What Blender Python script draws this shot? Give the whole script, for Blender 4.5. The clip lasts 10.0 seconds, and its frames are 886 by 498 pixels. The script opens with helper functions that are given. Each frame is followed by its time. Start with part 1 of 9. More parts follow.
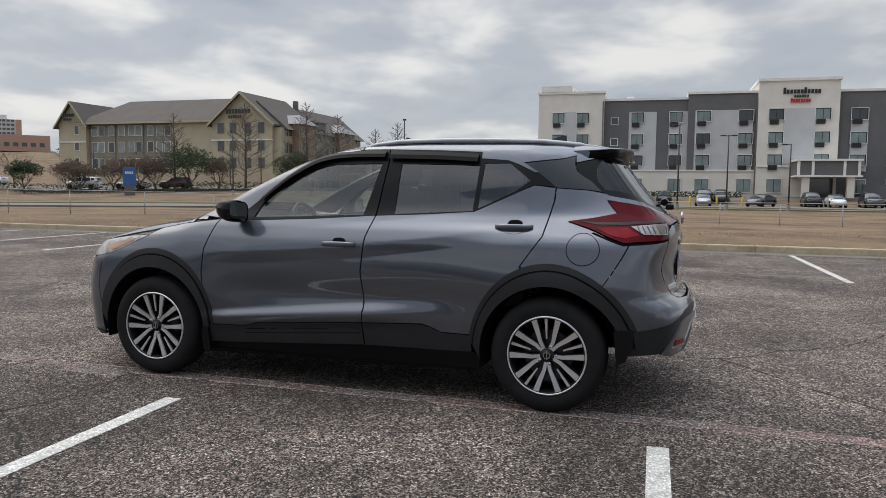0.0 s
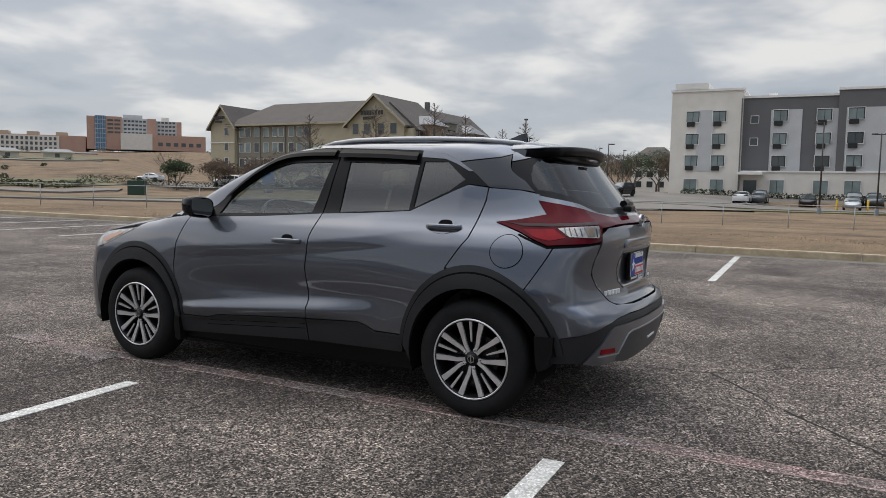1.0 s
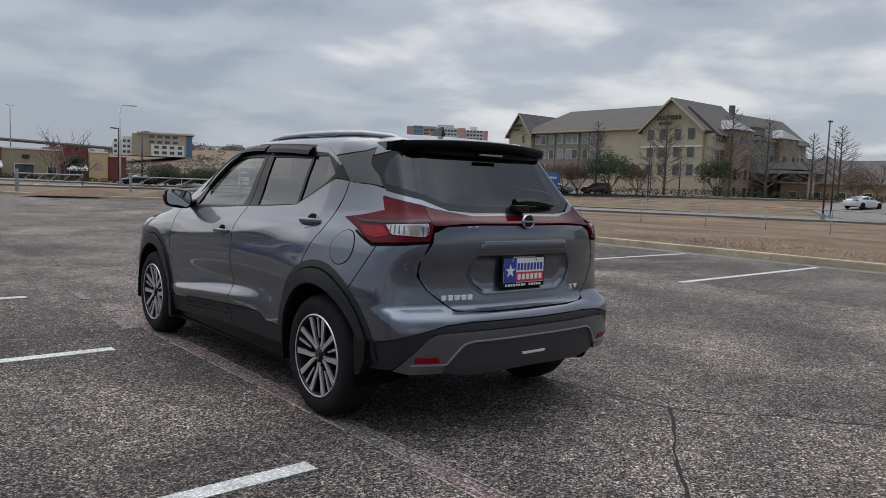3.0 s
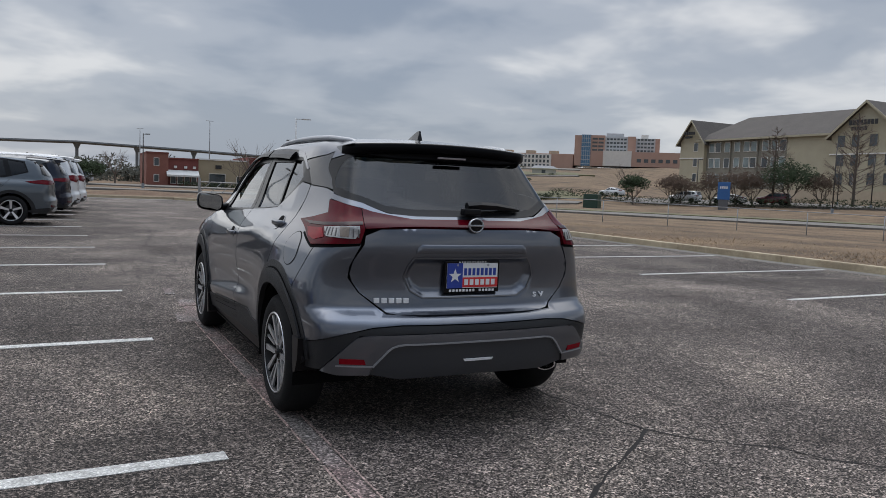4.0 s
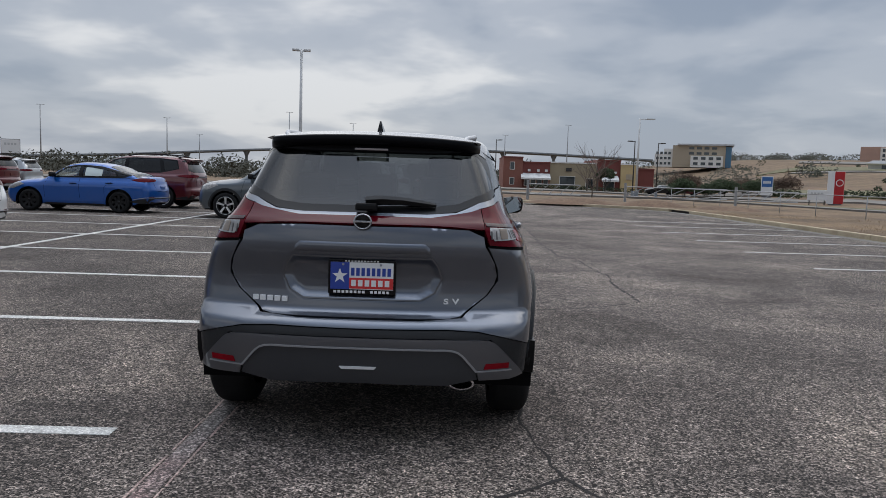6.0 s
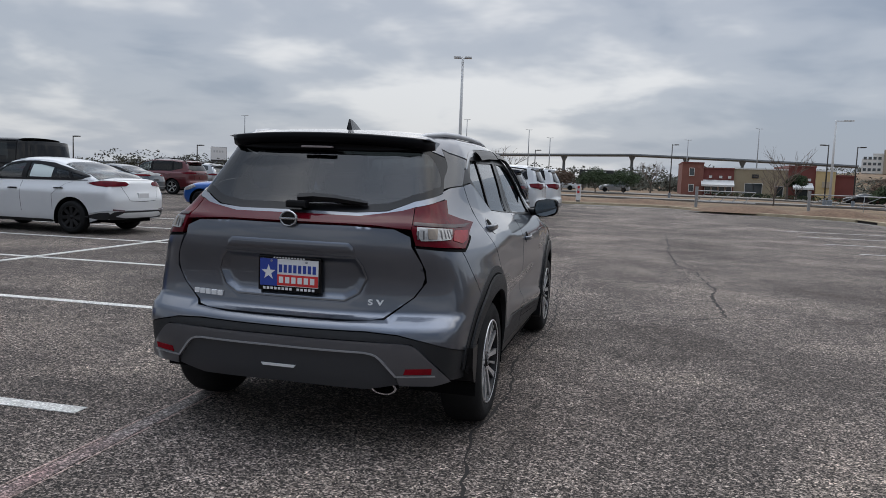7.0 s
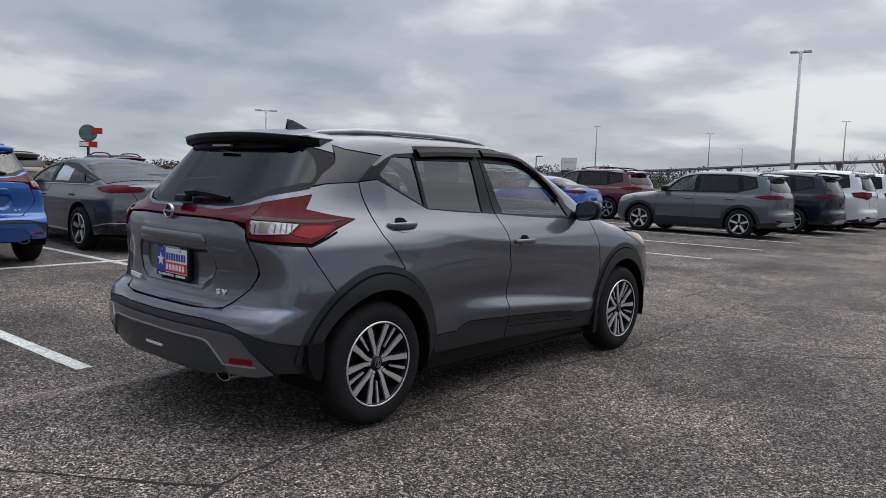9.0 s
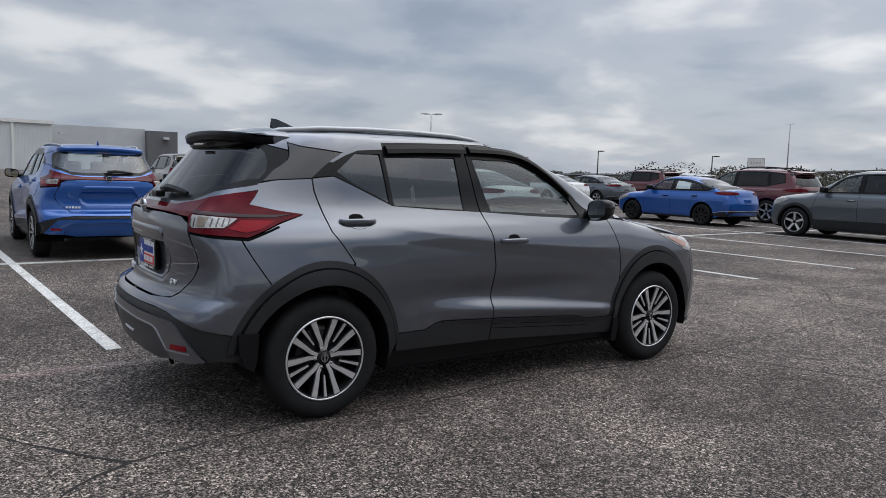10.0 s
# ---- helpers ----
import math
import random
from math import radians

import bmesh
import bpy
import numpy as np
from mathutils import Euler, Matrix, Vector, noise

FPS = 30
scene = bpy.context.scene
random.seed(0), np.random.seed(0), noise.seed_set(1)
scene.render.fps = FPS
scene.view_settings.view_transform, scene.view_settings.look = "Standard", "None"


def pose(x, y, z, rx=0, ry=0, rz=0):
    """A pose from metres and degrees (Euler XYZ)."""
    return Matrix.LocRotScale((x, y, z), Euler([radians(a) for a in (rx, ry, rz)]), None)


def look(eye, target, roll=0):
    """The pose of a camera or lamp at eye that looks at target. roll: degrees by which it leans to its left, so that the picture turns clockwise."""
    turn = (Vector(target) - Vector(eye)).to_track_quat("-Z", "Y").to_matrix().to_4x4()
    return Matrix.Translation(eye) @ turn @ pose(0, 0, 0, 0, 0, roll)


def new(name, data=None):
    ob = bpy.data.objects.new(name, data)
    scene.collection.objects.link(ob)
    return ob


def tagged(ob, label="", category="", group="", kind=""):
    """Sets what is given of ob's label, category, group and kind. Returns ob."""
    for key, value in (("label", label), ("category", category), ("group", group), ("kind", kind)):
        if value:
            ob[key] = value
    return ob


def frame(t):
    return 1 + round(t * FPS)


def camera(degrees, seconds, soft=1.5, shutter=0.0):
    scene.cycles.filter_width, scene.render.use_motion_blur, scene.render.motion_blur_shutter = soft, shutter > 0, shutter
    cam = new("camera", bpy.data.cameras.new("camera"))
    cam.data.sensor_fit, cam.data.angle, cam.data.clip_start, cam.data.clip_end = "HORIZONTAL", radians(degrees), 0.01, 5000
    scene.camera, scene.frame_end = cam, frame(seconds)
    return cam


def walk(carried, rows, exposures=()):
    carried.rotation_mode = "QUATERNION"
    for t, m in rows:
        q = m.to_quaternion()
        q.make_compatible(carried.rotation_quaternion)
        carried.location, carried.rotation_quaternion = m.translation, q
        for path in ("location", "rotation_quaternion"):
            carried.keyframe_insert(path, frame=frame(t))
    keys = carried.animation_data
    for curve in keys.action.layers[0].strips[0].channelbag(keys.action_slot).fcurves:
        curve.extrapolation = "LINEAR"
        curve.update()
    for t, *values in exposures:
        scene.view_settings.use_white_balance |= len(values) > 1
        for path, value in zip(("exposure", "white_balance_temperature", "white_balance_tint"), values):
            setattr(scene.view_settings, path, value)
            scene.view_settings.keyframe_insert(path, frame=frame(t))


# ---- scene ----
cam = camera(61.6, 10.0, soft=0.55)
PATH = [
    (0, (-4.947, -0.674, 1.254), (-3.045, -0.075, 1.094), 0.6),
    (0.5, (-4.727, -1.199, 1.26), (-2.885, -0.438, 1.098), 0.9),
    (1, (-4.476, -1.714, 1.264), (-2.71, -0.789, 1.099), 1.1),
    (1.5, (-4.117, -2.176, 1.266), (-2.446, -1.09, 1.101), 1.5),
    (2, (-3.723, -2.642, 1.258), (-2.165, -1.399, 1.094), 2.0),
    (2.5, (-3.302, -3.061, 1.261), (-1.877, -1.668, 1.091), 2.1),
    (4, (-1.875, -4.061, 1.273), (-0.98, -2.28, 1.113), 2.3),
    (4.5, (-1.332, -4.215, 1.288), (-0.65, -2.342, 1.12), 2.5),
    (5, (-0.754, -4.306, 1.292), (-0.303, -2.365, 1.113), 2.4),
    (6.5, (1.0, -4.069, 1.311), (0.742, -2.095, 1.118), 1.8),
    (7, (1.564, -3.901, 1.305), (1.075, -1.971, 1.116), 2.1),
    (7.5, (2.102, -3.67, 1.312), (1.401, -1.806, 1.128), 2.1),
    (8, (2.637, -3.405, 1.306), (1.725, -1.634, 1.128), 1.9),
    (8.5, (3.128, -3.049, 1.316), (2.015, -1.398, 1.129), 2.0),
    (9, (3.594, -2.653, 1.315), (2.284, -1.154, 1.12), 1.9),
    (9.5, (3.97, -2.205, 1.326), (2.493, -0.872, 1.122), 1.8),
    (10, (4.33, -1.728, 1.323), (2.707, -0.576, 1.118), 1.8),
]
walk(cam, [(t, look(eye, target, roll)) for t, eye, target, roll in PATH],
     [(0.0, 0.12, 6850, 10), (1.5, 0.07, 6800, 10), (2.7, -0.01, 6600, 10), (4.0, -0.15, 6450, 10), (5.2, -0.25, 6430, 10), (6.5, -0.04, 6450, 10), (7.2, -0.07, 6450, 10), (8.0, -0.10, 6500, 10), (9.2, 0.04, 6500, 10), (10.0, 0.07, 6500, 10)])

# ---- world, sun, exposure ----
scene.view_settings.exposure = 0.0
SUN_EL, SUN_AZ = radians(55), radians(-8)
SUN_DIR = Vector((math.sin(SUN_AZ) * math.cos(SUN_EL), math.cos(SUN_AZ) * math.cos(SUN_EL), math.sin(SUN_EL)))


def build_world():
    w = bpy.data.worlds.new("overcast_sky")
    w.use_nodes = True
    nt = w.node_tree
    nt.nodes.clear()
    out = nt.nodes.new("ShaderNodeOutputWorld")
    bg = nt.nodes.new("ShaderNodeBackground")
    sky = nt.nodes.new("ShaderNodeTexSky")
    sky.sky_type = "NISHITA"
    sky.sun_disc = False
    sky.sun_elevation, sky.sun_rotation = SUN_EL, SUN_AZ
    sky.dust_density = 3.0
    co = nt.nodes.new("ShaderNodeTexCoord")
    sep = nt.nodes.new("ShaderNodeSeparateXYZ")
    nt.links.new(co.outputs["Generated"], sep.inputs[0])

    def math_node(op, a, b):
        n = nt.nodes.new("ShaderNodeMath")
        n.operation = op
        for i, v in enumerate((a, b)):
            if isinstance(v, (int, float)):
                n.inputs[i].default_value = v
            else:
                nt.links.new(v, n.inputs[i])
        return n.outputs[0]

    # cloud deck: the view direction met with a flat layer
    zc = math_node("ADD", math_node("MAXIMUM", sep.outputs[2], 0.0), 0.20)
    px = math_node("DIVIDE", sep.outputs[0], zc)
    py = math_node("DIVIDE", sep.outputs[1], zc)
    comb = nt.nodes.new("ShaderNodeCombineXYZ")
    nt.links.new(px, comb.inputs[0])
    nt.links.new(py, comb.inputs[1])
    def cloud(scale, detail, rough, warp, shift):
        n = nt.nodes.new("ShaderNodeTexNoise")
        mp = nt.nodes.new("ShaderNodeMapping")
        mp.inputs["Location"].default_value = (shift, shift * 0.6, 0)
        nt.links.new(comb.outputs[0], mp.inputs[0])
        n.inputs["Scale"].default_value, n.inputs["Detail"].default_value = scale, detail
        n.inputs["Roughness"].default_value, n.inputs["Distortion"].default_value = rough, warp
        nt.links.new(mp.outputs[0], n.inputs["Vector"])
        return n.outputs[0]

    mass = math_node("ADD", math_node("MULTIPLY", cloud(0.62, 2.5, 0.45, 0.1, 3.1), 0.62), math_node("MULTIPLY", cloud(2.0, 4, 0.5, 0.2, 7.7), 0.38))
    ramp = nt.nodes.new("ShaderNodeValToRGB")
    ramp.color_ramp.interpolation = "EASE"
    e = ramp.color_ramp.elements
    e[0].position, e[0].color = 0.39, (0.200, 0.255, 0.345, 1)
    e[1].position, e[1].color = 0.60, (0.86, 0.855, 0.85, 1)
    m = e.new(0.49)
    m.color = (0.392, 0.432, 0.500, 1)
    nt.links.new(mass, ramp.inputs[0])
    # the deck is thinner, and brighter, towards the north
    dot = nt.nodes.new("ShaderNodeVectorMath")
    dot.operation = "DOT_PRODUCT"
    nt.links.new(co.outputs["Generated"], dot.inputs[0])
    dot.inputs[1].default_value = (0.34, 0.93, 0.1)
    # an overcast sky is brightest overhead
    up = math_node("MULTIPLY", math_node("POWER", math_node("MAXIMUM", sep.outputs[2], 0.0), 4.0), 4.6)
    high = math_node("MINIMUM", math_node("MAXIMUM", math_node("MULTIPLY", math_node("SUBTRACT", sep.outputs[2], 0.22), 3.0), 0.0), 1.0)
    bright = math_node("MULTIPLY", math_node("MULTIPLY", dot.outputs["Value"], 0.30), high)
    lit = math_node("ADD", math_node("ADD", math_node("ADD", math_node("MULTIPLY", dot.outputs["Value"], 0.10), bright), 0.82), up)
    glow = nt.nodes.new("ShaderNodeMix")
    glow.data_type, glow.blend_type = "RGBA", "MULTIPLY"
    glow.inputs[0].default_value = 1.0
    nt.links.new(ramp.outputs[0], glow.inputs[6])
    nt.links.new(lit, glow.inputs[7])
    # paler, hazier towards the horizon
    hz = nt.nodes.new("ShaderNodeValToRGB")
    h = hz.color_ramp.elements
    h[0].position, h[0].color = 0.0, (1, 1, 1, 1)
    h[1].position, h[1].color = 0.34, (0, 0, 0, 1)
    nt.links.new(sep.outputs[2], hz.inputs[0])
    mixh = nt.nodes.new("ShaderNodeMix")
    mixh.data_type = "RGBA"
    nt.links.new(math_node("MULTIPLY", hz.outputs[0], 0.50), mixh.inputs[0])
    nt.links.new(glow.outputs[2], mixh.inputs[6])
    mixh.inputs[7].default_value = (0.455, 0.505, 0.575, 1)
    # a little of the clear sky shows through the deck
    skym = nt.nodes.new("ShaderNodeMix")
    skym.data_type = "RGBA"
    skym.blend_type = "ADD"
    skym.inputs[0].default_value = 0.015
    nt.links.new(mixh.outputs[2], skym.inputs[6])
    nt.links.new(sky.outputs[0], skym.inputs[7])
    nt.links.new(skym.outputs[2], bg.inputs[0])
    bg.inputs[1].default_value = 1.0
    nt.links.new(bg.outputs[0], out.inputs[0])
    scene.world = w


build_world()
sun = new("sun", bpy.data.lights.new("sun", "SUN"))
sun.data.energy, sun.data.angle, sun.data.color = 0.65, radians(100), (1.0, 0.97, 0.93)
sun.matrix_world = look(SUN_DIR * 60, (0, 0, 0))

# ---- materials ----
MATS = {}


def material(name, color, rough=0.5, metal=0.0, coat=0.0, vary=0.0, vary_scale=4.0, bump=0.0, bump_scale=40.0, emit=None, spec=0.5, grain=0.0, grain_scale=200.0, flake=0.0):
    """A procedural surface: base colour with two scales of variation and fine relief."""
    if name in MATS:
        return MATS[name]
    m = bpy.data.materials.new(name)
    m.use_nodes = True
    nt = m.node_tree
    b = nt.nodes["Principled BSDF"]
    b.inputs["Base Color"].default_value = (*color, 1)
    b.inputs["Roughness"].default_value = rough
    b.inputs["Metallic"].default_value = metal
    b.inputs["Specular IOR Level"].default_value = spec
    b.inputs["Coat Weight"].default_value = coat
    b.inputs["Coat Roughness"].default_value = 0.025
    b.inputs["Coat IOR"].default_value = 1.6
    if emit:
        b.inputs["Emission Color"].default_value = (*emit[0], 1)
        b.inputs["Emission Strength"].default_value = emit[1]
    co = nt.nodes.new("ShaderNodeTexCoord")
    if vary or grain:
        src = None
        mul = nt.nodes.new("ShaderNodeMix")
        mul.data_type = "RGBA"
        mul.blend_type = "MULTIPLY"
        mul.inputs[0].default_value = 1.0
        mul.inputs[6].default_value = (*color, 1)
        n = nt.nodes.new("ShaderNodeTexNoise")
        n.inputs["Scale"].default_value = vary_scale
        n.inputs["Detail"].default_value = 5
        nt.links.new(co.outputs["Object"], n.inputs["Vector"])
        r = nt.nodes.new("ShaderNodeMapRange")
        r.inputs["From Min"].default_value, r.inputs["From Max"].default_value = 0.25, 0.75
        r.inputs["To Min"].default_value, r.inputs["To Max"].default_value = 1 - vary, 1 + vary
        nt.links.new(n.outputs[0], r.inputs[0])
        src = r.outputs[0]
        if grain:
            g = nt.nodes.new("ShaderNodeTexNoise")
            g.inputs["Scale"].default_value = grain_scale
            g.inputs["Detail"].default_value = 2
            nt.links.new(co.outputs["Object"], g.inputs["Vector"])
            r2 = nt.nodes.new("ShaderNodeMapRange")
            r2.inputs["From Min"].default_value, r2.inputs["From Max"].default_value = 0.25, 0.75
            r2.inputs["To Min"].default_value, r2.inputs["To Max"].default_value = 1 - grain, 1 + grain
            nt.links.new(g.outputs[0], r2.inputs[0])
            mm = nt.nodes.new("ShaderNodeMath")
            mm.operation = "MULTIPLY"
            nt.links.new(src, mm.inputs[0])
            nt.links.new(r2.outputs[0], mm.inputs[1])
            src = mm.outputs[0]
        nt.links.new(src, mul.inputs[7])
        nt.links.new(mul.outputs[2], b.inputs["Base Color"])
    if bump:
        n = nt.nodes.new("ShaderNodeTexNoise")
        n.inputs["Scale"].default_value = bump_scale
        n.inputs["Detail"].default_value = 3
        nt.links.new(co.outputs["Object"], n.inputs["Vector"])
        bp = nt.nodes.new("ShaderNodeBump")
        bp.inputs["Strength"].default_value = bump
        bp.inputs["Distance"].default_value = 0.02
        nt.links.new(n.outputs[0], bp.inputs["Height"])
        nt.links.new(bp.outputs[0], b.inputs["Normal"])
    MATS[name] = m
    return m


def glass_material(name, tint, clear, rough=0.02, ior=1.6):
    """Tinted pane: what lies behind shows through, with a Fresnel gloss on top."""
    if name in MATS:
        return MATS[name]
    m = bpy.data.materials.new(name)
    m.use_nodes = True
    nt = m.node_tree
    nt.nodes.clear()
    out = nt.nodes.new("ShaderNodeOutputMaterial")
    tr = nt.nodes.new("ShaderNodeBsdfTransparent")
    tr.inputs[0].default_value = (tint[0] * clear, tint[1] * clear, tint[2] * clear, 1)
    gl = nt.nodes.new("ShaderNodeBsdfGlossy")
    gl.inputs["Roughness"].default_value = rough
    gl.inputs["Color"].default_value = (0.95, 0.97, 1.0, 1)
    # gloss rises towards grazing from the value that the index gives head-on, alike from both sides
    f0 = ((ior - 1) / (ior + 1)) ** 2
    fr = nt.nodes.new("ShaderNodeLayerWeight")
    fr.inputs["Blend"].default_value = 0.5
    pw = nt.nodes.new("ShaderNodeMath")
    pw.operation = "POWER"
    pw.inputs[1].default_value = 5.0
    nt.links.new(fr.outputs["Facing"], pw.inputs[0])
    ma = nt.nodes.new("ShaderNodeMath")
    ma.operation = "MULTIPLY_ADD"
    ma.inputs[1].default_value, ma.inputs[2].default_value = 1 - f0, f0
    nt.links.new(pw.outputs[0], ma.inputs[0])
    mx = nt.nodes.new("ShaderNodeMixShader")
    nt.links.new(ma.outputs[0], mx.inputs[0])
    nt.links.new(tr.outputs[0], mx.inputs[1])
    nt.links.new(gl.outputs[0], mx.inputs[2])
    nt.links.new(mx.outputs[0], out.inputs[0])
    MATS[name] = m
    return m


# ---- building helpers ----
def part(name, bm, mat, parent=None, label="", smooth=False):
    """Links a bmesh as one mesh object, under a thing or a part if given."""
    me = bpy.data.meshes.new(name)
    bm.to_mesh(me)
    bm.free()
    for m in mat if isinstance(mat, (list, tuple)) else [mat]:
        me.materials.append(m)
    if smooth:
        me.shade_smooth()
    ob = new(name, me)
    if parent:
        ob.parent = parent
    if label:
        tagged(ob, label)
    return ob


def empty(name, label, category, group="", kind="", at=None):
    ob = new(name)
    ob.empty_display_size = 0.1
    tagged(ob, label, category, group, kind)
    if at is not None:
        ob.matrix_basis = at
    return ob


def box(bm, lo, hi, m=None, bevel=0.0):
    vs = [bm.verts.new((x, y, z)) for z in (lo[2], hi[2]) for y in (lo[1], hi[1]) for x in (lo[0], hi[0])]
    fs = [bm.faces.new([vs[i] for i in q]) for q in ((0, 2, 3, 1), (4, 5, 7, 6), (0, 1, 5, 4), (2, 6, 7, 3), (0, 4, 6, 2), (1, 3, 7, 5))]
    if bevel:
        bmesh.ops.bevel(bm, geom=list({e for f in fs for e in f.edges}), offset=bevel, segments=2, affect="EDGES", profile=0.6)
        vs = None
    if m is not None:
        bmesh.ops.transform(bm, matrix=m, verts=vs if vs else bm.verts)
    return fs


def one_box(lo, hi, bevel=0.0):
    bm = bmesh.new()
    box(bm, lo, hi, None, bevel)
    return bm


def tube(bm, pts, radii, n=8, cap=True):
    """A round tapered tube along points."""
    rings = []
    pts = [Vector(p) for p in pts]
    if isinstance(radii, (int, float)):
        radii = [radii] * len(pts)
    for i, p in enumerate(pts):
        d = (pts[min(i + 1, len(pts) - 1)] - pts[max(i - 1, 0)]).normalized()
        a = d.orthogonal().normalized() if i == 0 else (ref - d * ref.dot(d)).normalized()
        ref = a
        b = d.cross(a)
        rings.append([bm.verts.new(p + (a * math.cos(2 * math.pi * k / n) + b * math.sin(2 * math.pi * k / n)) * radii[i]) for k in range(n)])
    for r0, r1 in zip(rings, rings[1:]):
        for k in range(n):
            bm.faces.new((r0[k], r0[(k + 1) % n], r1[(k + 1) % n], r1[k]))
    if cap:
        bm.faces.new(rings[0][::-1])
        bm.faces.new(rings[-1])


def lathe(bm, profile, axis_m=None, n=40, closed=False):
    """Revolves (radius, height) pairs round the local z axis."""
    rings = []
    for r, h in profile:
        ring = []
        for k in range(n):
            a = 2 * math.pi * k / n
            v = Vector((r * math.cos(a), r * math.sin(a), h))
            ring.append(bm.verts.new(axis_m @ v if axis_m else v))
        rings.append(ring)
    pairs = list(zip(rings, rings[1:]))
    if closed:
        pairs.append((rings[-1], rings[0]))
    for r0, r1 in pairs:
        for k in range(n):
            bm.faces.new((r0[k], r0[(k + 1) % n], r1[(k + 1) % n], r1[k]))
    return rings


def prism(bm, poly, lo, hi, m=None):
    """A flat outline (x, y) given thickness from lo to hi in z, then placed by m."""
    a = [bm.verts.new((m @ Vector((x, y, lo))) if m else (x, y, lo)) for x, y in poly]
    b = [bm.verts.new((m @ Vector((x, y, hi))) if m else (x, y, hi)) for x, y in poly]
    bm.faces.new(a[::-1])
    bm.faces.new(b)
    k = len(poly)
    for i in range(k):
        bm.faces.new((a[i], a[(i + 1) % k], b[(i + 1) % k], b[i]))


def curve(pts):
    """A smooth function through (x, y) pairs that never overshoots."""
    xs = np.array([p[0] for p in pts], float)
    ys = np.array([p[1] for p in pts], float)
    h = np.diff(xs)
    d = np.diff(ys) / h
    m = np.zeros_like(xs)
    m[0], m[-1] = d[0], d[-1]
    for i in range(1, len(xs) - 1):
        if d[i - 1] * d[i] > 0:
            w1, w2 = 2 * h[i] + h[i - 1], h[i] + 2 * h[i - 1]
            m[i] = (w1 + w2) / (w1 / d[i - 1] + w2 / d[i])

    def at(x):
        x = np.asarray(x, float)
        c = np.clip(x, xs[0], xs[-1])
        i = np.clip(np.searchsorted(xs, c, side="right") - 1, 0, len(xs) - 2)
        t = (c - xs[i]) / h[i]
        v = (2 * t**3 - 3 * t**2 + 1) * ys[i] + (t**3 - 2 * t**2 + t) * h[i] * m[i] + (-2 * t**3 + 3 * t**2) * ys[i + 1] + (t**3 - t**2) * h[i] * m[i + 1]
        return v + (x - c) * np.where(x > xs[-1], m[-1], m[0])

    return at


def smax(a, b, k):
    """The larger of two fields, rounded over about k where they meet."""
    return 0.5 * (a + b + np.sqrt((a - b) ** 2 + k * k))


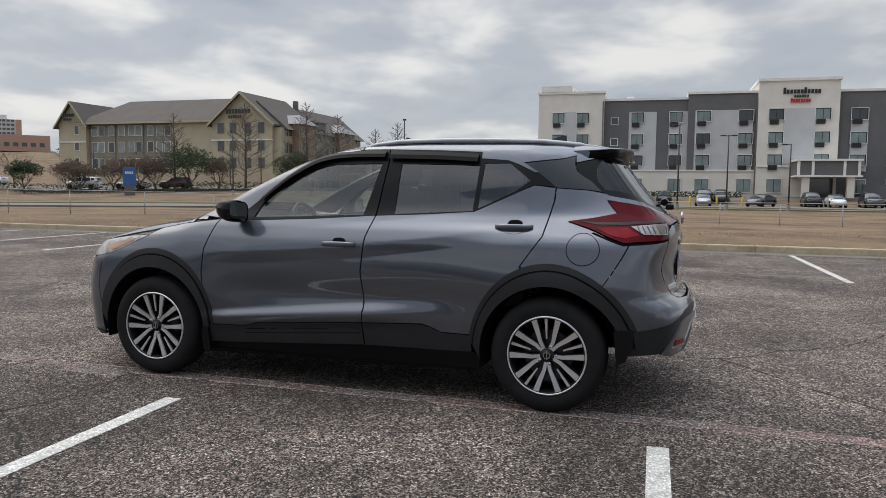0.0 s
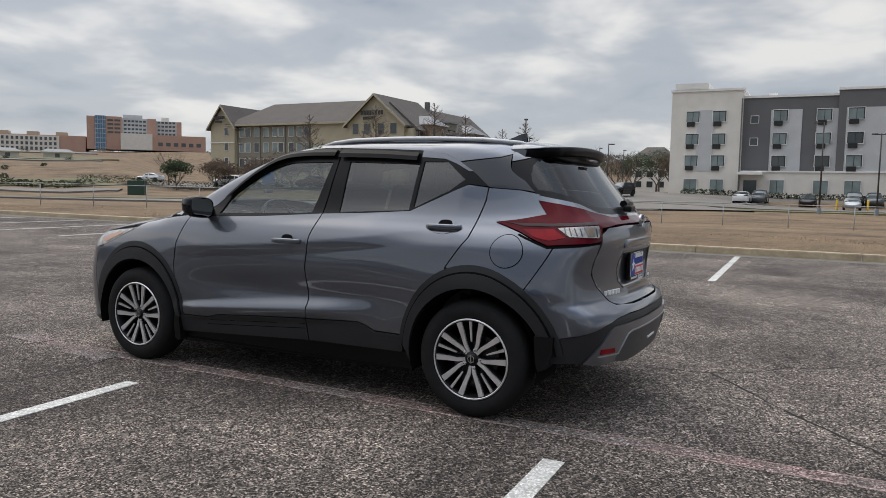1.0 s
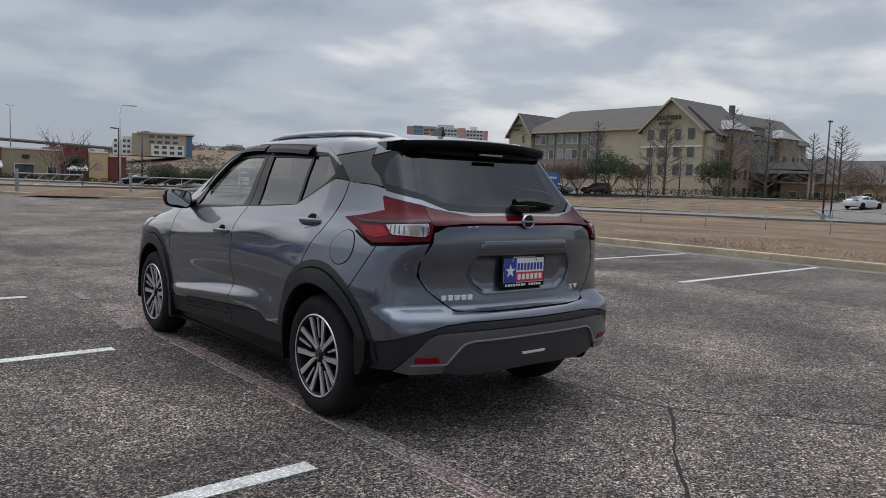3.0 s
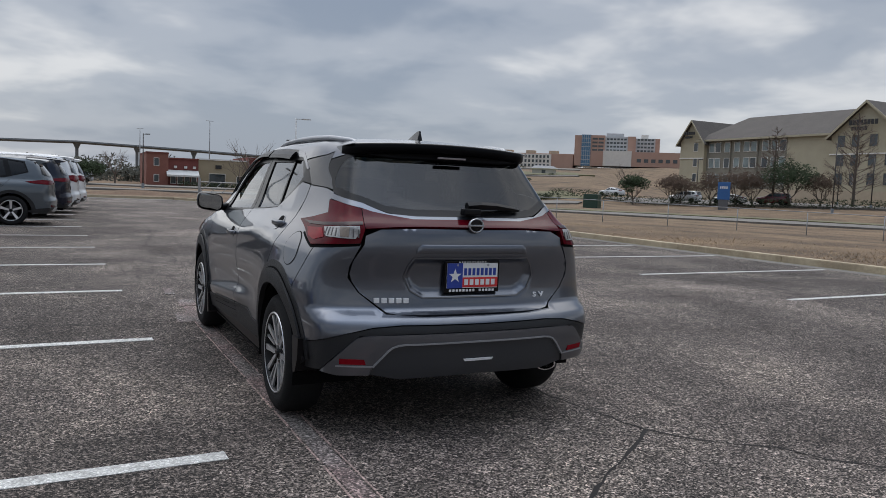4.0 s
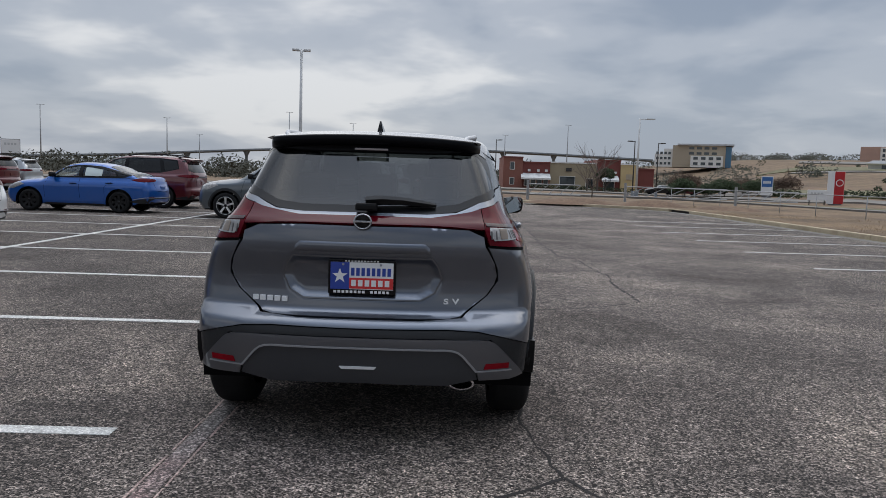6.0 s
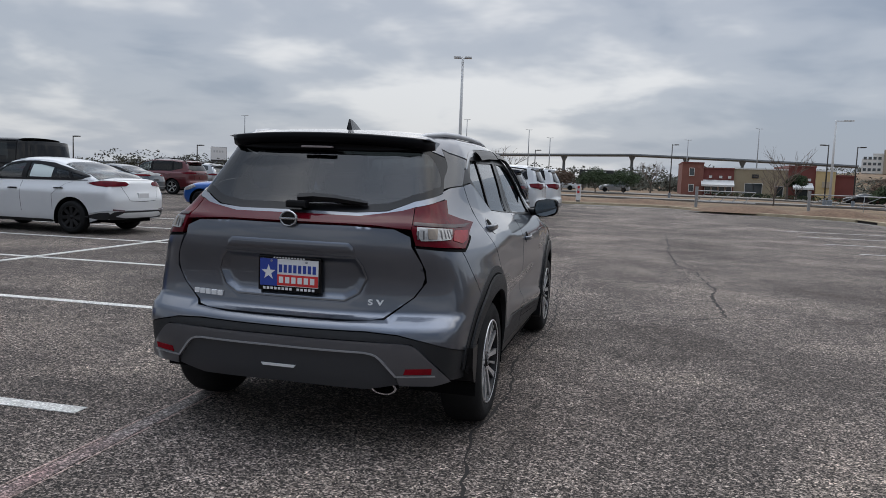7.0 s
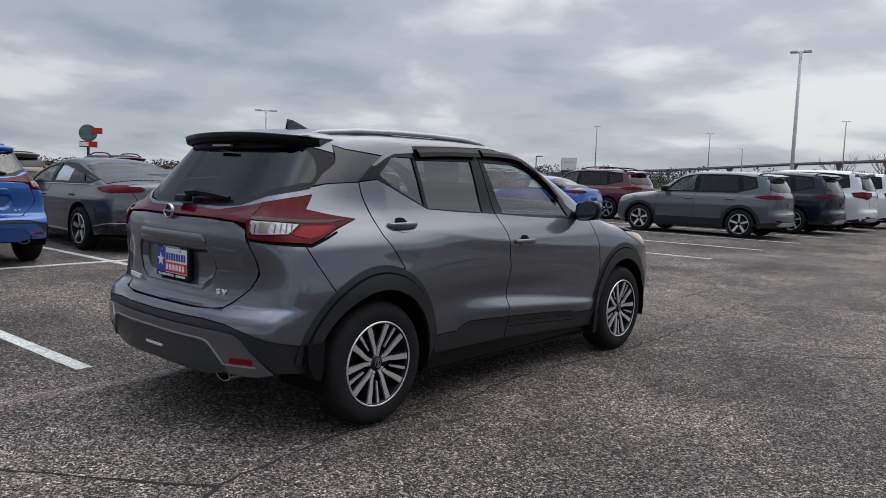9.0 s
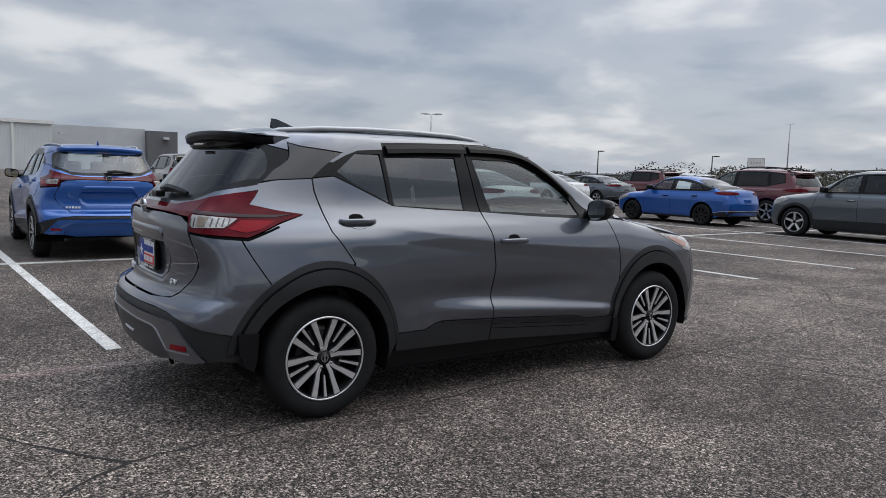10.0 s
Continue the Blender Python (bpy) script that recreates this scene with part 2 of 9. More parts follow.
# ---- car shells: a body is where four smooth fields meet ----
class Shell:
    """side: half width by height, taper: its share by length, tail and nose: length by height, top: height by length.
    x is to the right, y ahead, z up; the rear axle stands over the origin."""

    def __init__(self, side, taper, tail, nose, top, tail_bow=0.10, nose_bow=0.22, top_bow=0.05, extra=None, pole=(0.42, -0.2), nose_pole=(0.40, 2.95), ks=0.05, kt=0.05, kn=0.09, upper_taper=None, belt=1.08):
        self.side, self.taper, self.tail, self.nose, self.top = map(curve, (side, taper, tail, nose, top))
        self.upper = curve(upper_taper) if upper_taper else None
        self.tail_bow, self.nose_bow, self.top_bow, self.extra = tail_bow, nose_bow, top_bow, extra
        self.pole, self.nose_pole, self.ks, self.kt, self.kn, self.belt = pole, nose_pole, ks, kt, kn, belt

    def field(self, x, y, z):
        ax = np.abs(x)
        w = self.side(z) * self.taper(y)
        if self.upper is not None:
            w = w - self.upper(y) * np.clip((z - self.belt) / 0.4, 0, 1.5)
        if self.extra is not None:
            w = w + self.extra(y, z)
        a = ax - w
        b = (self.tail(z) + self.tail_bow * (ax / 0.8) ** 2.5) - y
        c = y - (self.nose(z) - self.nose_bow * (ax / 0.8) ** 2.5)
        d = (z - (self.top(y) - self.top_bow * (ax / 0.7) ** 2.4)) * 0.8
        return smax(smax(smax(a, b, self.kt), c, self.kn), d, self.ks)

    def cast(self, o, d, far=1.6):
        """Where rays from inside leave the body. o, d: arrays of n x 3."""
        lo = np.zeros(len(o))
        hi = np.full(len(o), far)
        for _ in range(26):
            m = 0.5 * (lo + hi)
            p = o + d * m[:, None]
            inside = self.field(p[:, 0], p[:, 1], p[:, 2]) < 0
            lo, hi = np.where(inside, m, lo), np.where(inside, hi, m)
        return o + d * lo[:, None]

    def normal(self, p):
        e = 0.008
        g = [self.field(*(p + np.eye(3)[k] * e).T) - self.field(*(p - np.eye(3)[k] * e).T) for k in range(3)]
        g = np.stack(g, 1)
        return g / np.maximum(np.linalg.norm(g, axis=1), 1e-9)[:, None]

    # Outlines live in (u, z). Along the flank u is y; behind the pole it turns the corner (0.6 per right angle),
    # then runs across the back to the middle. The nose is wrapped the same way.
    def wrap(self, uz, s):
        px, py = self.pole
        qx, qy = self.nose_pole
        u, z = uz[:, 0].copy(), uz[:, 1]
        mid, fmid = py - 0.6 - px, qy + 0.6 + qx
        flip = np.where((u < mid) | (u > fmid), -1.0, 1.0)
        u = np.where(u < mid, 2 * mid - u, np.where(u > fmid, 2 * fmid - u, u))
        o = np.zeros((len(u), 3))
        d = np.zeros((len(u), 3))
        o[:, 2] = z
        ang = np.where(u < py, np.clip((py - u) / 0.6, 0, 1), np.clip((u - qy) / 0.6, 0, 1)) * math.pi / 2
        back = u < py
        front = u > qy
        o[:, 1] = np.clip(u, py, qy)
        over_b = np.clip(py - 0.6 - u, 0, None)
        over_f = np.clip(u - qy - 0.6, 0, None)
        along = np.clip((u - py) / (qy - py), 0, 1)
        o[:, 0] = np.where(back, px - over_b, np.where(front, qx - over_f, px + (qx - px) * along))
        d[:, 0] = np.cos(ang)
        d[:, 1] = np.where(back, -np.sin(ang), np.where(front, np.sin(ang), 0))
        p = self.cast(o, d)
        p[:, 0] *= s * flip
        return p

    def lid(self, xy, s):
        """Outlines (x, y) seen from above, lifted to the top."""
        o = np.stack([xy[:, 0], xy[:, 1], np.full(len(xy), 0.75)], 1)
        d = np.tile((0.0, 0.0, 1.0), (len(xy), 1))
        p = self.cast(o, d)
        p[:, 0] *= s
        return p


def rear_u(shell, x):
    return shell.pole[1] - 0.6 - (shell.pole[0] - x)


def nose_u(shell, x):
    return shell.nose_pole[1] + 0.6 + (shell.nose_pole[0] - x)


def smooth_loop(pts, step=0.02, sharp=()):
    """A closed outline through the points; corners named in sharp stay sharp, the rest run smooth."""
    n = len(pts)
    out = []
    for i in range(n):
        p0, p1, p2, p3 = (np.array(pts[(i + k) % n], float) for k in (-1, 0, 1, 2))
        if i in sharp:
            p0 = p1 - (p2 - p1)
        if (i + 1) % n in sharp:
            p3 = p2 + (p2 - p1)
        seg = np.linalg.norm(p2 - p1)
        c = max(1, int(seg / step))
        t01, t12, t23 = max(np.linalg.norm(p1 - p0), 1e-6) ** 0.5, max(seg, 1e-6) ** 0.5, max(np.linalg.norm(p3 - p2), 1e-6) ** 0.5
        m1 = (p2 - p1) + t12 * ((p1 - p0) / t01 - (p2 - p0) / (t01 + t12))
        m2 = (p2 - p1) + t12 * ((p3 - p2) / t23 - (p3 - p1) / (t12 + t23))
        for k in range(c):
            t = k / c
            out.append(tuple((2 * t**3 - 3 * t**2 + 1) * p1 + (t**3 - 2 * t**2 + t) * m1 + (-2 * t**3 + 3 * t**2) * p2 + (t**3 - t**2) * m2))
    return out


def in_poly(p, poly):
    """Which of the points p (n x 2) lie inside the outline."""
    q = np.array(poly)
    x, y = p[:, 0][:, None], p[:, 1][:, None]
    x0, y0 = q[:, 0], q[:, 1]
    x1, y1 = np.roll(x0, -1), np.roll(y0, -1)
    hit = ((y0 > y) != (y1 > y)) & (x < (x1 - x0) * (y - y0) / np.where(y1 == y0, 1e-12, y1 - y0) + x0)
    return hit.sum(1) % 2 == 1


def edge_gap(p, poly):
    """Distance of points p to the outline."""
    q = np.array(poly)
    a, b = q[None], np.roll(q, -1, 0)[None]
    ap, ab = p[:, None] - a, b - a
    t = np.clip((ap * ab).sum(2) / np.maximum((ab * ab).sum(2), 1e-12), 0, 1)
    return np.linalg.norm(ap - ab * t[..., None], axis=2).min(1)


def sheet(loop, holes=(), grid=0.03):
    """Triangles that fill an outline, with holes, over an inner grid of points."""
    from mathutils.geometry import delaunay_2d_cdt
    loops = [list(loop)] + [list(h) for h in holes]
    q = np.array(loop)
    lo, hi = q.min(0), q.max(0)
    gx = np.arange(lo[0] + grid / 2, hi[0], grid)
    gy = np.arange(lo[1] + grid / 2, hi[1], grid)
    pts = np.array([(a, b) for a in gx for b in gy]).reshape(-1, 2)
    if len(pts):
        keep = in_poly(pts, loop)
        for h in holes:
            keep &= ~in_poly(pts, h)
        pts = pts[keep]
        for lp in loops:
            if len(pts):
                pts = pts[edge_gap(pts, lp) > grid * 0.45]
    verts, edges = [], []
    for lp in loops:
        b = len(verts)
        verts += [Vector(p) for p in lp]
        edges += [(b + i, b + (i + 1) % len(lp)) for i in range(len(lp))]
    verts += [Vector((float(a), float(b))) for a, b in pts]
    vo, _, fo, *_ = delaunay_2d_cdt(verts, edges, [], 0, 1e-5)
    v = np.array([tuple(a) for a in vo])
    f = np.array([t for t in fo if len(t) == 3])
    c = v[f].mean(1)
    keep = in_poly(c, loop)
    for h in holes:
        keep &= ~in_poly(c, h)
    return v, f[keep]


def panel(name, loop, mat, parent, shell, s=1, holes=(), grid=0.03, off=0.0, lip=0.012, lift=None, label="", bend=None):
    """A body panel: an outline laid on the shell, with its edges turned inwards."""
    v, f = sheet(loop, holes, grid)
    p = (lift or shell.wrap)(v, s)
    nrm = shell.normal(p)
    o = off if bend is None else off + bend(v)[:, None]
    p = p + nrm * o
    faces = f if s > 0 else f[:, ::-1]
    # the outline must face outwards
    a, b, c = p[faces[:, 0]], p[faces[:, 1]], p[faces[:, 2]]
    fn = np.cross(b - a, c - a)
    if (fn * nrm[faces[:, 0]]).sum() < 0:
        faces = faces[:, ::-1]
    verts, normals, tris = [tuple(q) for q in p], [tuple(q) for q in nrm], [tuple(int(i) for i in t) for t in faces]
    if lip:
        count = {}
        for t in tris:
            for i in range(3):
                e = (t[i], t[(i + 1) % 3])
                count[e] = 1
        rim = [e for e in count if (e[1], e[0]) not in count]
        low = {}
        for i in {i for e in rim for i in e}:
            low[i] = (len(verts), len(verts) + 1)
            q = Vector(verts[i])
            verts += [tuple(q), tuple(q - Vector(normals[i]) * lip)]
        for i, j in rim:
            tris += [(low[j][0], low[i][0], low[i][1]), (low[j][0], low[i][1], low[j][1])]
    me = bpy.data.meshes.new(name)
    me.from_pydata(verts, [], tris)
    me.materials.append(mat)
    me.shade_smooth()
    k = len(normals)
    if bend is None:
        me.update()
        side = [tuple(n.vector) for n in me.vertex_normals[k:]] if len(verts) > k else []
        me.normals_split_custom_set_from_vertices(normals + side)
    ob = new(name, me)
    if parent:
        ob.parent = parent
    if label:
        tagged(ob, label)
    return ob


def bulge(y, z):
    g = lambda a, b, sa, sb: np.exp(-((y - a) / sa) ** 2 - ((z - b) / sb) ** 2)
    flare = 0.013 * g(0.0, 0.60, 0.42, 0.28) + 0.017 * g(0.0, 0.74, 0.46, 0.13) + 0.016 * g(2.62, 0.60, 0.42, 0.28)
    waist = -0.020 * np.exp(-((z - 0.60) / 0.085) ** 2) * np.clip(1 - ((y - 1.25) / 0.95) ** 2, 0, 1)
    # shelf low on the doors, and the line that runs up the doors into the haunch
    line = 0.502 - 0.078 * (y - 1.11)
    fade = np.clip((y - 0.58) / 0.45, 0, 1) * np.clip((2.30 - y) / 0.25, 0, 1)
    soft = lambda a: a * a * (3 - 2 * a)
    rib = 0.024 * fade * np.where(z > line, soft(np.clip(1 - (z - line) / (0.050 + 0.030 * np.clip((2.2 - y) / 1.0, 0, 1)), 0, 1)), soft(np.clip(1 - (line - z) / 0.10, 0, 1)))
    belt = 0.92 - 0.105 * (y - 1.135) + 0.03 * (y - 1.135) ** 2
    ridge = 0.013 * np.clip((y - 0.30) / 0.4, 0, 1) * np.clip((2.35 - y) / 0.4, 0, 1) * np.where(z > belt, np.clip(1 - (z - belt) / 0.13, 0, 1), np.clip(1 - (belt - z) / 0.075, 0, 1))
    hip = 0.014 * g(0.1, 0.95, 0.45, 0.08) + ridge
    tuck = -0.05 * np.clip((0.15 - y) / 0.7, 0, 1) * np.clip((z - 0.72) / 0.3, 0, 1)
    return flare + waist + rib + hip + tuck


HERO = Shell(
    side=[(0.10, 0.78), (0.22, 0.825), (0.35, 0.848), (0.60, 0.862), (0.78, 0.862), (0.92, 0.848), (1.0, 0.822), (1.07, 0.780), (1.12, 0.752), (1.30, 0.695), (1.50, 0.630), (1.6, 0.6)],
    taper=[(-0.85, 0.94), (-0.3, 0.985), (0.1, 1.0), (2.4, 1.0), (2.9, 0.985), (3.2, 0.955), (3.5, 0.90)],
    tail=[(0.15, -0.60), (0.28, -0.745), (0.40, -0.785), (0.55, -0.80), (0.62, -0.775), (0.67, -0.70), (0.80, -0.685), (0.97, -0.705), (1.06, -0.695), (1.12, -0.62), (1.30, -0.46), (1.50, -0.31)],
    nose=[(0.15, 3.30), (0.30, 3.46), (0.55, 3.485), (0.75, 3.45), (0.88, 3.37), (0.98, 3.2)],
    top=[(-0.75, 1.40), (-0.5, 1.510), (-0.2, 1.545), (0.3, 1.572), (0.8, 1.575), (1.2, 1.56), (1.55, 1.49), (2.0, 1.30), (2.3, 1.14), (2.45, 1.08), (2.9, 1.0), (3.2, 0.925), (3.45, 0.80)],
    upper_taper=[(-0.8, 0.10), (-0.4, 0.07), (0.2, 0.0), (1.6, 0.0), (2.2, 0.03), (2.6, 0.05)],
    tail_bow=0.13, nose_bow=0.26, top_bow=0.045, extra=bulge, ks=0.05, kt=0.075, kn=0.09)


# ---- ground ----
def ground_material(name, stops, scale, fine, fine_scale, rough=0.9, bump=0.3, bump_scale=60, speck=0.0, speck_scale=150, stain=0.0, stain_scale=0.25, lanes=False):
    """Ground cover: a colour ramp over broad noise, finer grain on top, and stony specks."""
    m = bpy.data.materials.new(name)
    m.use_nodes = True
    nt = m.node_tree
    b = nt.nodes["Principled BSDF"]
    b.inputs["Roughness"].default_value = rough
    b.inputs["Specular IOR Level"].default_value = 0.35
    co = nt.nodes.new("ShaderNodeTexCoord")

    def noise_node(sc, detail=4, ro=0.55, dist=0.0):
        n = nt.nodes.new("ShaderNodeTexNoise")
        n.inputs["Scale"].default_value, n.inputs["Detail"].default_value, n.inputs["Roughness"].default_value, n.inputs["Distortion"].default_value = sc, detail, ro, dist
        nt.links.new(co.outputs["Object"], n.inputs["Vector"])
        return n.outputs[0]

    def ranged(src, lo, hi, a=0.3, c=0.7):
        r = nt.nodes.new("ShaderNodeMapRange")
        for k, v in (("From Min", a), ("From Max", c), ("To Min", lo), ("To Max", hi)):
            r.inputs[k].default_value = v
        nt.links.new(src, r.inputs[0])
        return r.outputs[0]

    def mul(c, f):
        x = nt.nodes.new("ShaderNodeMix")
        x.data_type, x.blend_type = "RGBA", "MULTIPLY"
        x.inputs[0].default_value = 1.0
        nt.links.new(c, x.inputs[6])
        nt.links.new(f, x.inputs[7])
        return x.outputs[2]

    ramp = nt.nodes.new("ShaderNodeValToRGB")
    e = ramp.color_ramp.elements
    e[0].position, e[0].color = stops[0][0], (*stops[0][1], 1)
    e[1].position, e[1].color = stops[-1][0], (*stops[-1][1], 1)
    for p, c in stops[1:-1]:
        e.new(p).color = (*c, 1)
    nt.links.new(noise_node(scale, 6, 0.6, 0.4), ramp.inputs[0])
    col = mul(ramp.outputs[0], ranged(noise_node(fine_scale, 3), 1 - fine, 1 + fine))
    if stain:
        col = mul(col, ranged(noise_node(stain_scale, 5, 0.65, 1.0), 1 - stain, 1 + stain * 0.6))
    if lanes:
        # the bays on both sides are darker, the lane between is paler
        sx = nt.nodes.new("ShaderNodeSeparateXYZ")
        nt.links.new(co.outputs["Object"], sx.inputs[0])
        edge = nt.nodes.new("ShaderNodeMath")
        edge.operation = "ADD"
        nt.links.new(sx.outputs[0], edge.inputs[0])
        nt.links.new(ranged(noise_node(0.45, 5, 0.6, 0.6), -1.3, 1.3), edge.inputs[1])
        col = mul(col, ranged(edge.outputs[0], 0.76, 1.06, -1.7, -0.5))
        col = mul(col, ranged(edge.outputs[0], 1.0, 0.80, 6.4, 7.4))
    if speck:
        # pale and dark stones of two sizes, each its own tone
        for sc, amount in ((speck_scale, speck), (speck_scale * 0.55, speck * 0.45)):
            v = nt.nodes.new("ShaderNodeTexVoronoi")
            v.inputs["Scale"].default_value = sc
            nt.links.new(co.outputs["Object"], v.inputs["Vector"])
            sep = nt.nodes.new("ShaderNodeSeparateColor")
            nt.links.new(v.outputs["Color"], sep.inputs[0])
            pw = nt.nodes.new("ShaderNodeMath")
            pw.operation = "POWER"
            pw.inputs[1].default_value = 2.2
            nt.links.new(sep.outputs[0], pw.inputs[0])
            col = mul(col, ranged(pw.outputs[0], 1 - amount * 0.86, 1 + amount * 2.1, 0.0, 1.0))
    nt.links.new(col, b.inputs["Base Color"])
    bp = nt.nodes.new("ShaderNodeBump")
    bp.inputs["Strength"].default_value, bp.inputs["Distance"].default_value = bump, 0.02
    nt.links.new(noise_node(bump_scale, 3), bp.inputs["Height"])
    nt.links.new(bp.outputs[0], b.inputs["Normal"])
    MATS[name] = m
    return m


M_ASPHALT = ground_material("worn_asphalt", [(0.30, (0.062, 0.050, 0.043)), (0.5, (0.122, 0.102, 0.090)), (0.70, (0.207, 0.173, 0.147))], 0.55, 0.25, 7.0, 0.9, 0.8, 110, speck=1.06, speck_scale=125, stain=0.38, stain_scale=0.19, lanes=True)
M_ROAD = ground_material("pale_road", [(0.3, (0.135, 0.124, 0.112)), (0.7, (0.20, 0.185, 0.165))], 0.2, 0.1, 4.0)
M_GRASS = ground_material("dry_grass_ground", [(0.28, (0.070, 0.049, 0.032)), (0.42, (0.128, 0.088, 0.056)), (0.60, (0.205, 0.140, 0.084)), (0.75, (0.110, 0.090, 0.052))], 0.22, 0.28, 5.0, 0.95, 0.8, 30, stain=0.25, stain_scale=0.06)
M_DIRT = ground_material("bare_dirt", [(0.3, (0.105, 0.066, 0.044)), (0.7, (0.18, 0.118, 0.078))], 0.8, 0.25, 8.0, 0.95, 0.9, 25)
M_KERB = ground_material("kerb_concrete", [(0.3, (0.34, 0.275, 0.185)), (0.7, (0.48, 0.405, 0.285))], 1.2, 0.12, 14.0, 0.9, 0.3, 50, stain=0.2, stain_scale=0.6)
M_PAINT = ground_material("worn_white_road_paint", [(0.30, (0.26, 0.25, 0.235)), (0.42, (0.47, 0.465, 0.445)), (0.7, (0.56, 0.555, 0.53))], 3.0, 0.14, 40.0, 0.8, 0.4, 120, speck=0.25, speck_scale=125)
M_RED_PAINT = ground_material("faded_red_road_paint", [(0.40, (0.145, 0.130, 0.122)), (0.58, (0.165, 0.122, 0.114)), (0.78, (0.22, 0.125, 0.12))], 1.6, 0.2, 30.0, 0.85, 0.4, 120, speck=0.75, speck_scale=125)
M_RED_EDGE = ground_material("pale_red_road_paint", [(0.30, (0.17, 0.135, 0.12)), (0.48, (0.34, 0.25, 0.225)), (0.75, (0.42, 0.31, 0.28))], 2.2, 0.2, 30.0, 0.85, 0.4, 120, speck=0.4, speck_scale=125)
M_CRACK = material("crack_shadow", (0.014, 0.012, 0.011), 0.95)
M_GREEN = ground_material("green_verge", [(0.3, (0.100, 0.098, 0.050)), (0.7, (0.160, 0.148, 0.082))], 0.3, 0.2, 5.0)


def step01(a, b, x):
    t = np.clip((x - a) / (b - a), 0, 1)
    return t * t * (3 - 2 * t)


def height(x, y):
    """The lie of the land beyond the lot."""
    r = math.hypot(x, y)
    south = float(step01(2, 16, y))
    h = 0.13 - 0.50 * float(step01(14, 42, x)) + 1.35 * float(step01(64, 98, x)) * south + 1.10 * float(step01(91, 101, x)) * (1 - south)
    az = math.degrees(math.atan2(x, y))
    m = float(step01(17, 25, az)) * (1 - float(step01(38, 43, az)))
    h += 17.0 * float(step01(230, 420, r)) * float(step01(-20, 200, x)) * float(step01(-100, 60, y)) * (1 - m)
    h += 15.0 * min(1.2, max(0.0, (r - 95) / 325)) * m
    h += 0.25 * math.sin(x * 0.043 + 1.3) * math.cos(y * 0.037) * float(step01(40, 120, r))
    return h


LOT = [(11.75, -60), (11.75, 16), (11.7, 25), (11.55, 30.9), (11.3, 33.2), (10.4, 34.7), (8.9, 35.7), (7.6, 36.5), (6.6, 37.6), (5.3, 39.0), (4.6, 41.0), (3.6, 43.2), (-10, 44.0), (-40, 45.5), (-130, 50), (-130, -60)]


def lot_edge(step=1.2, stop=None):
    out = []
    for (a, b), (c, d) in zip(LOT, LOT[1:] + LOT[:1]):
        n = max(1, int(math.hypot(c - a, d - b) / step))
        out += [(a + (c - a) * k / n, b + (d - b) * k / n) for k in range(n)]
    return out


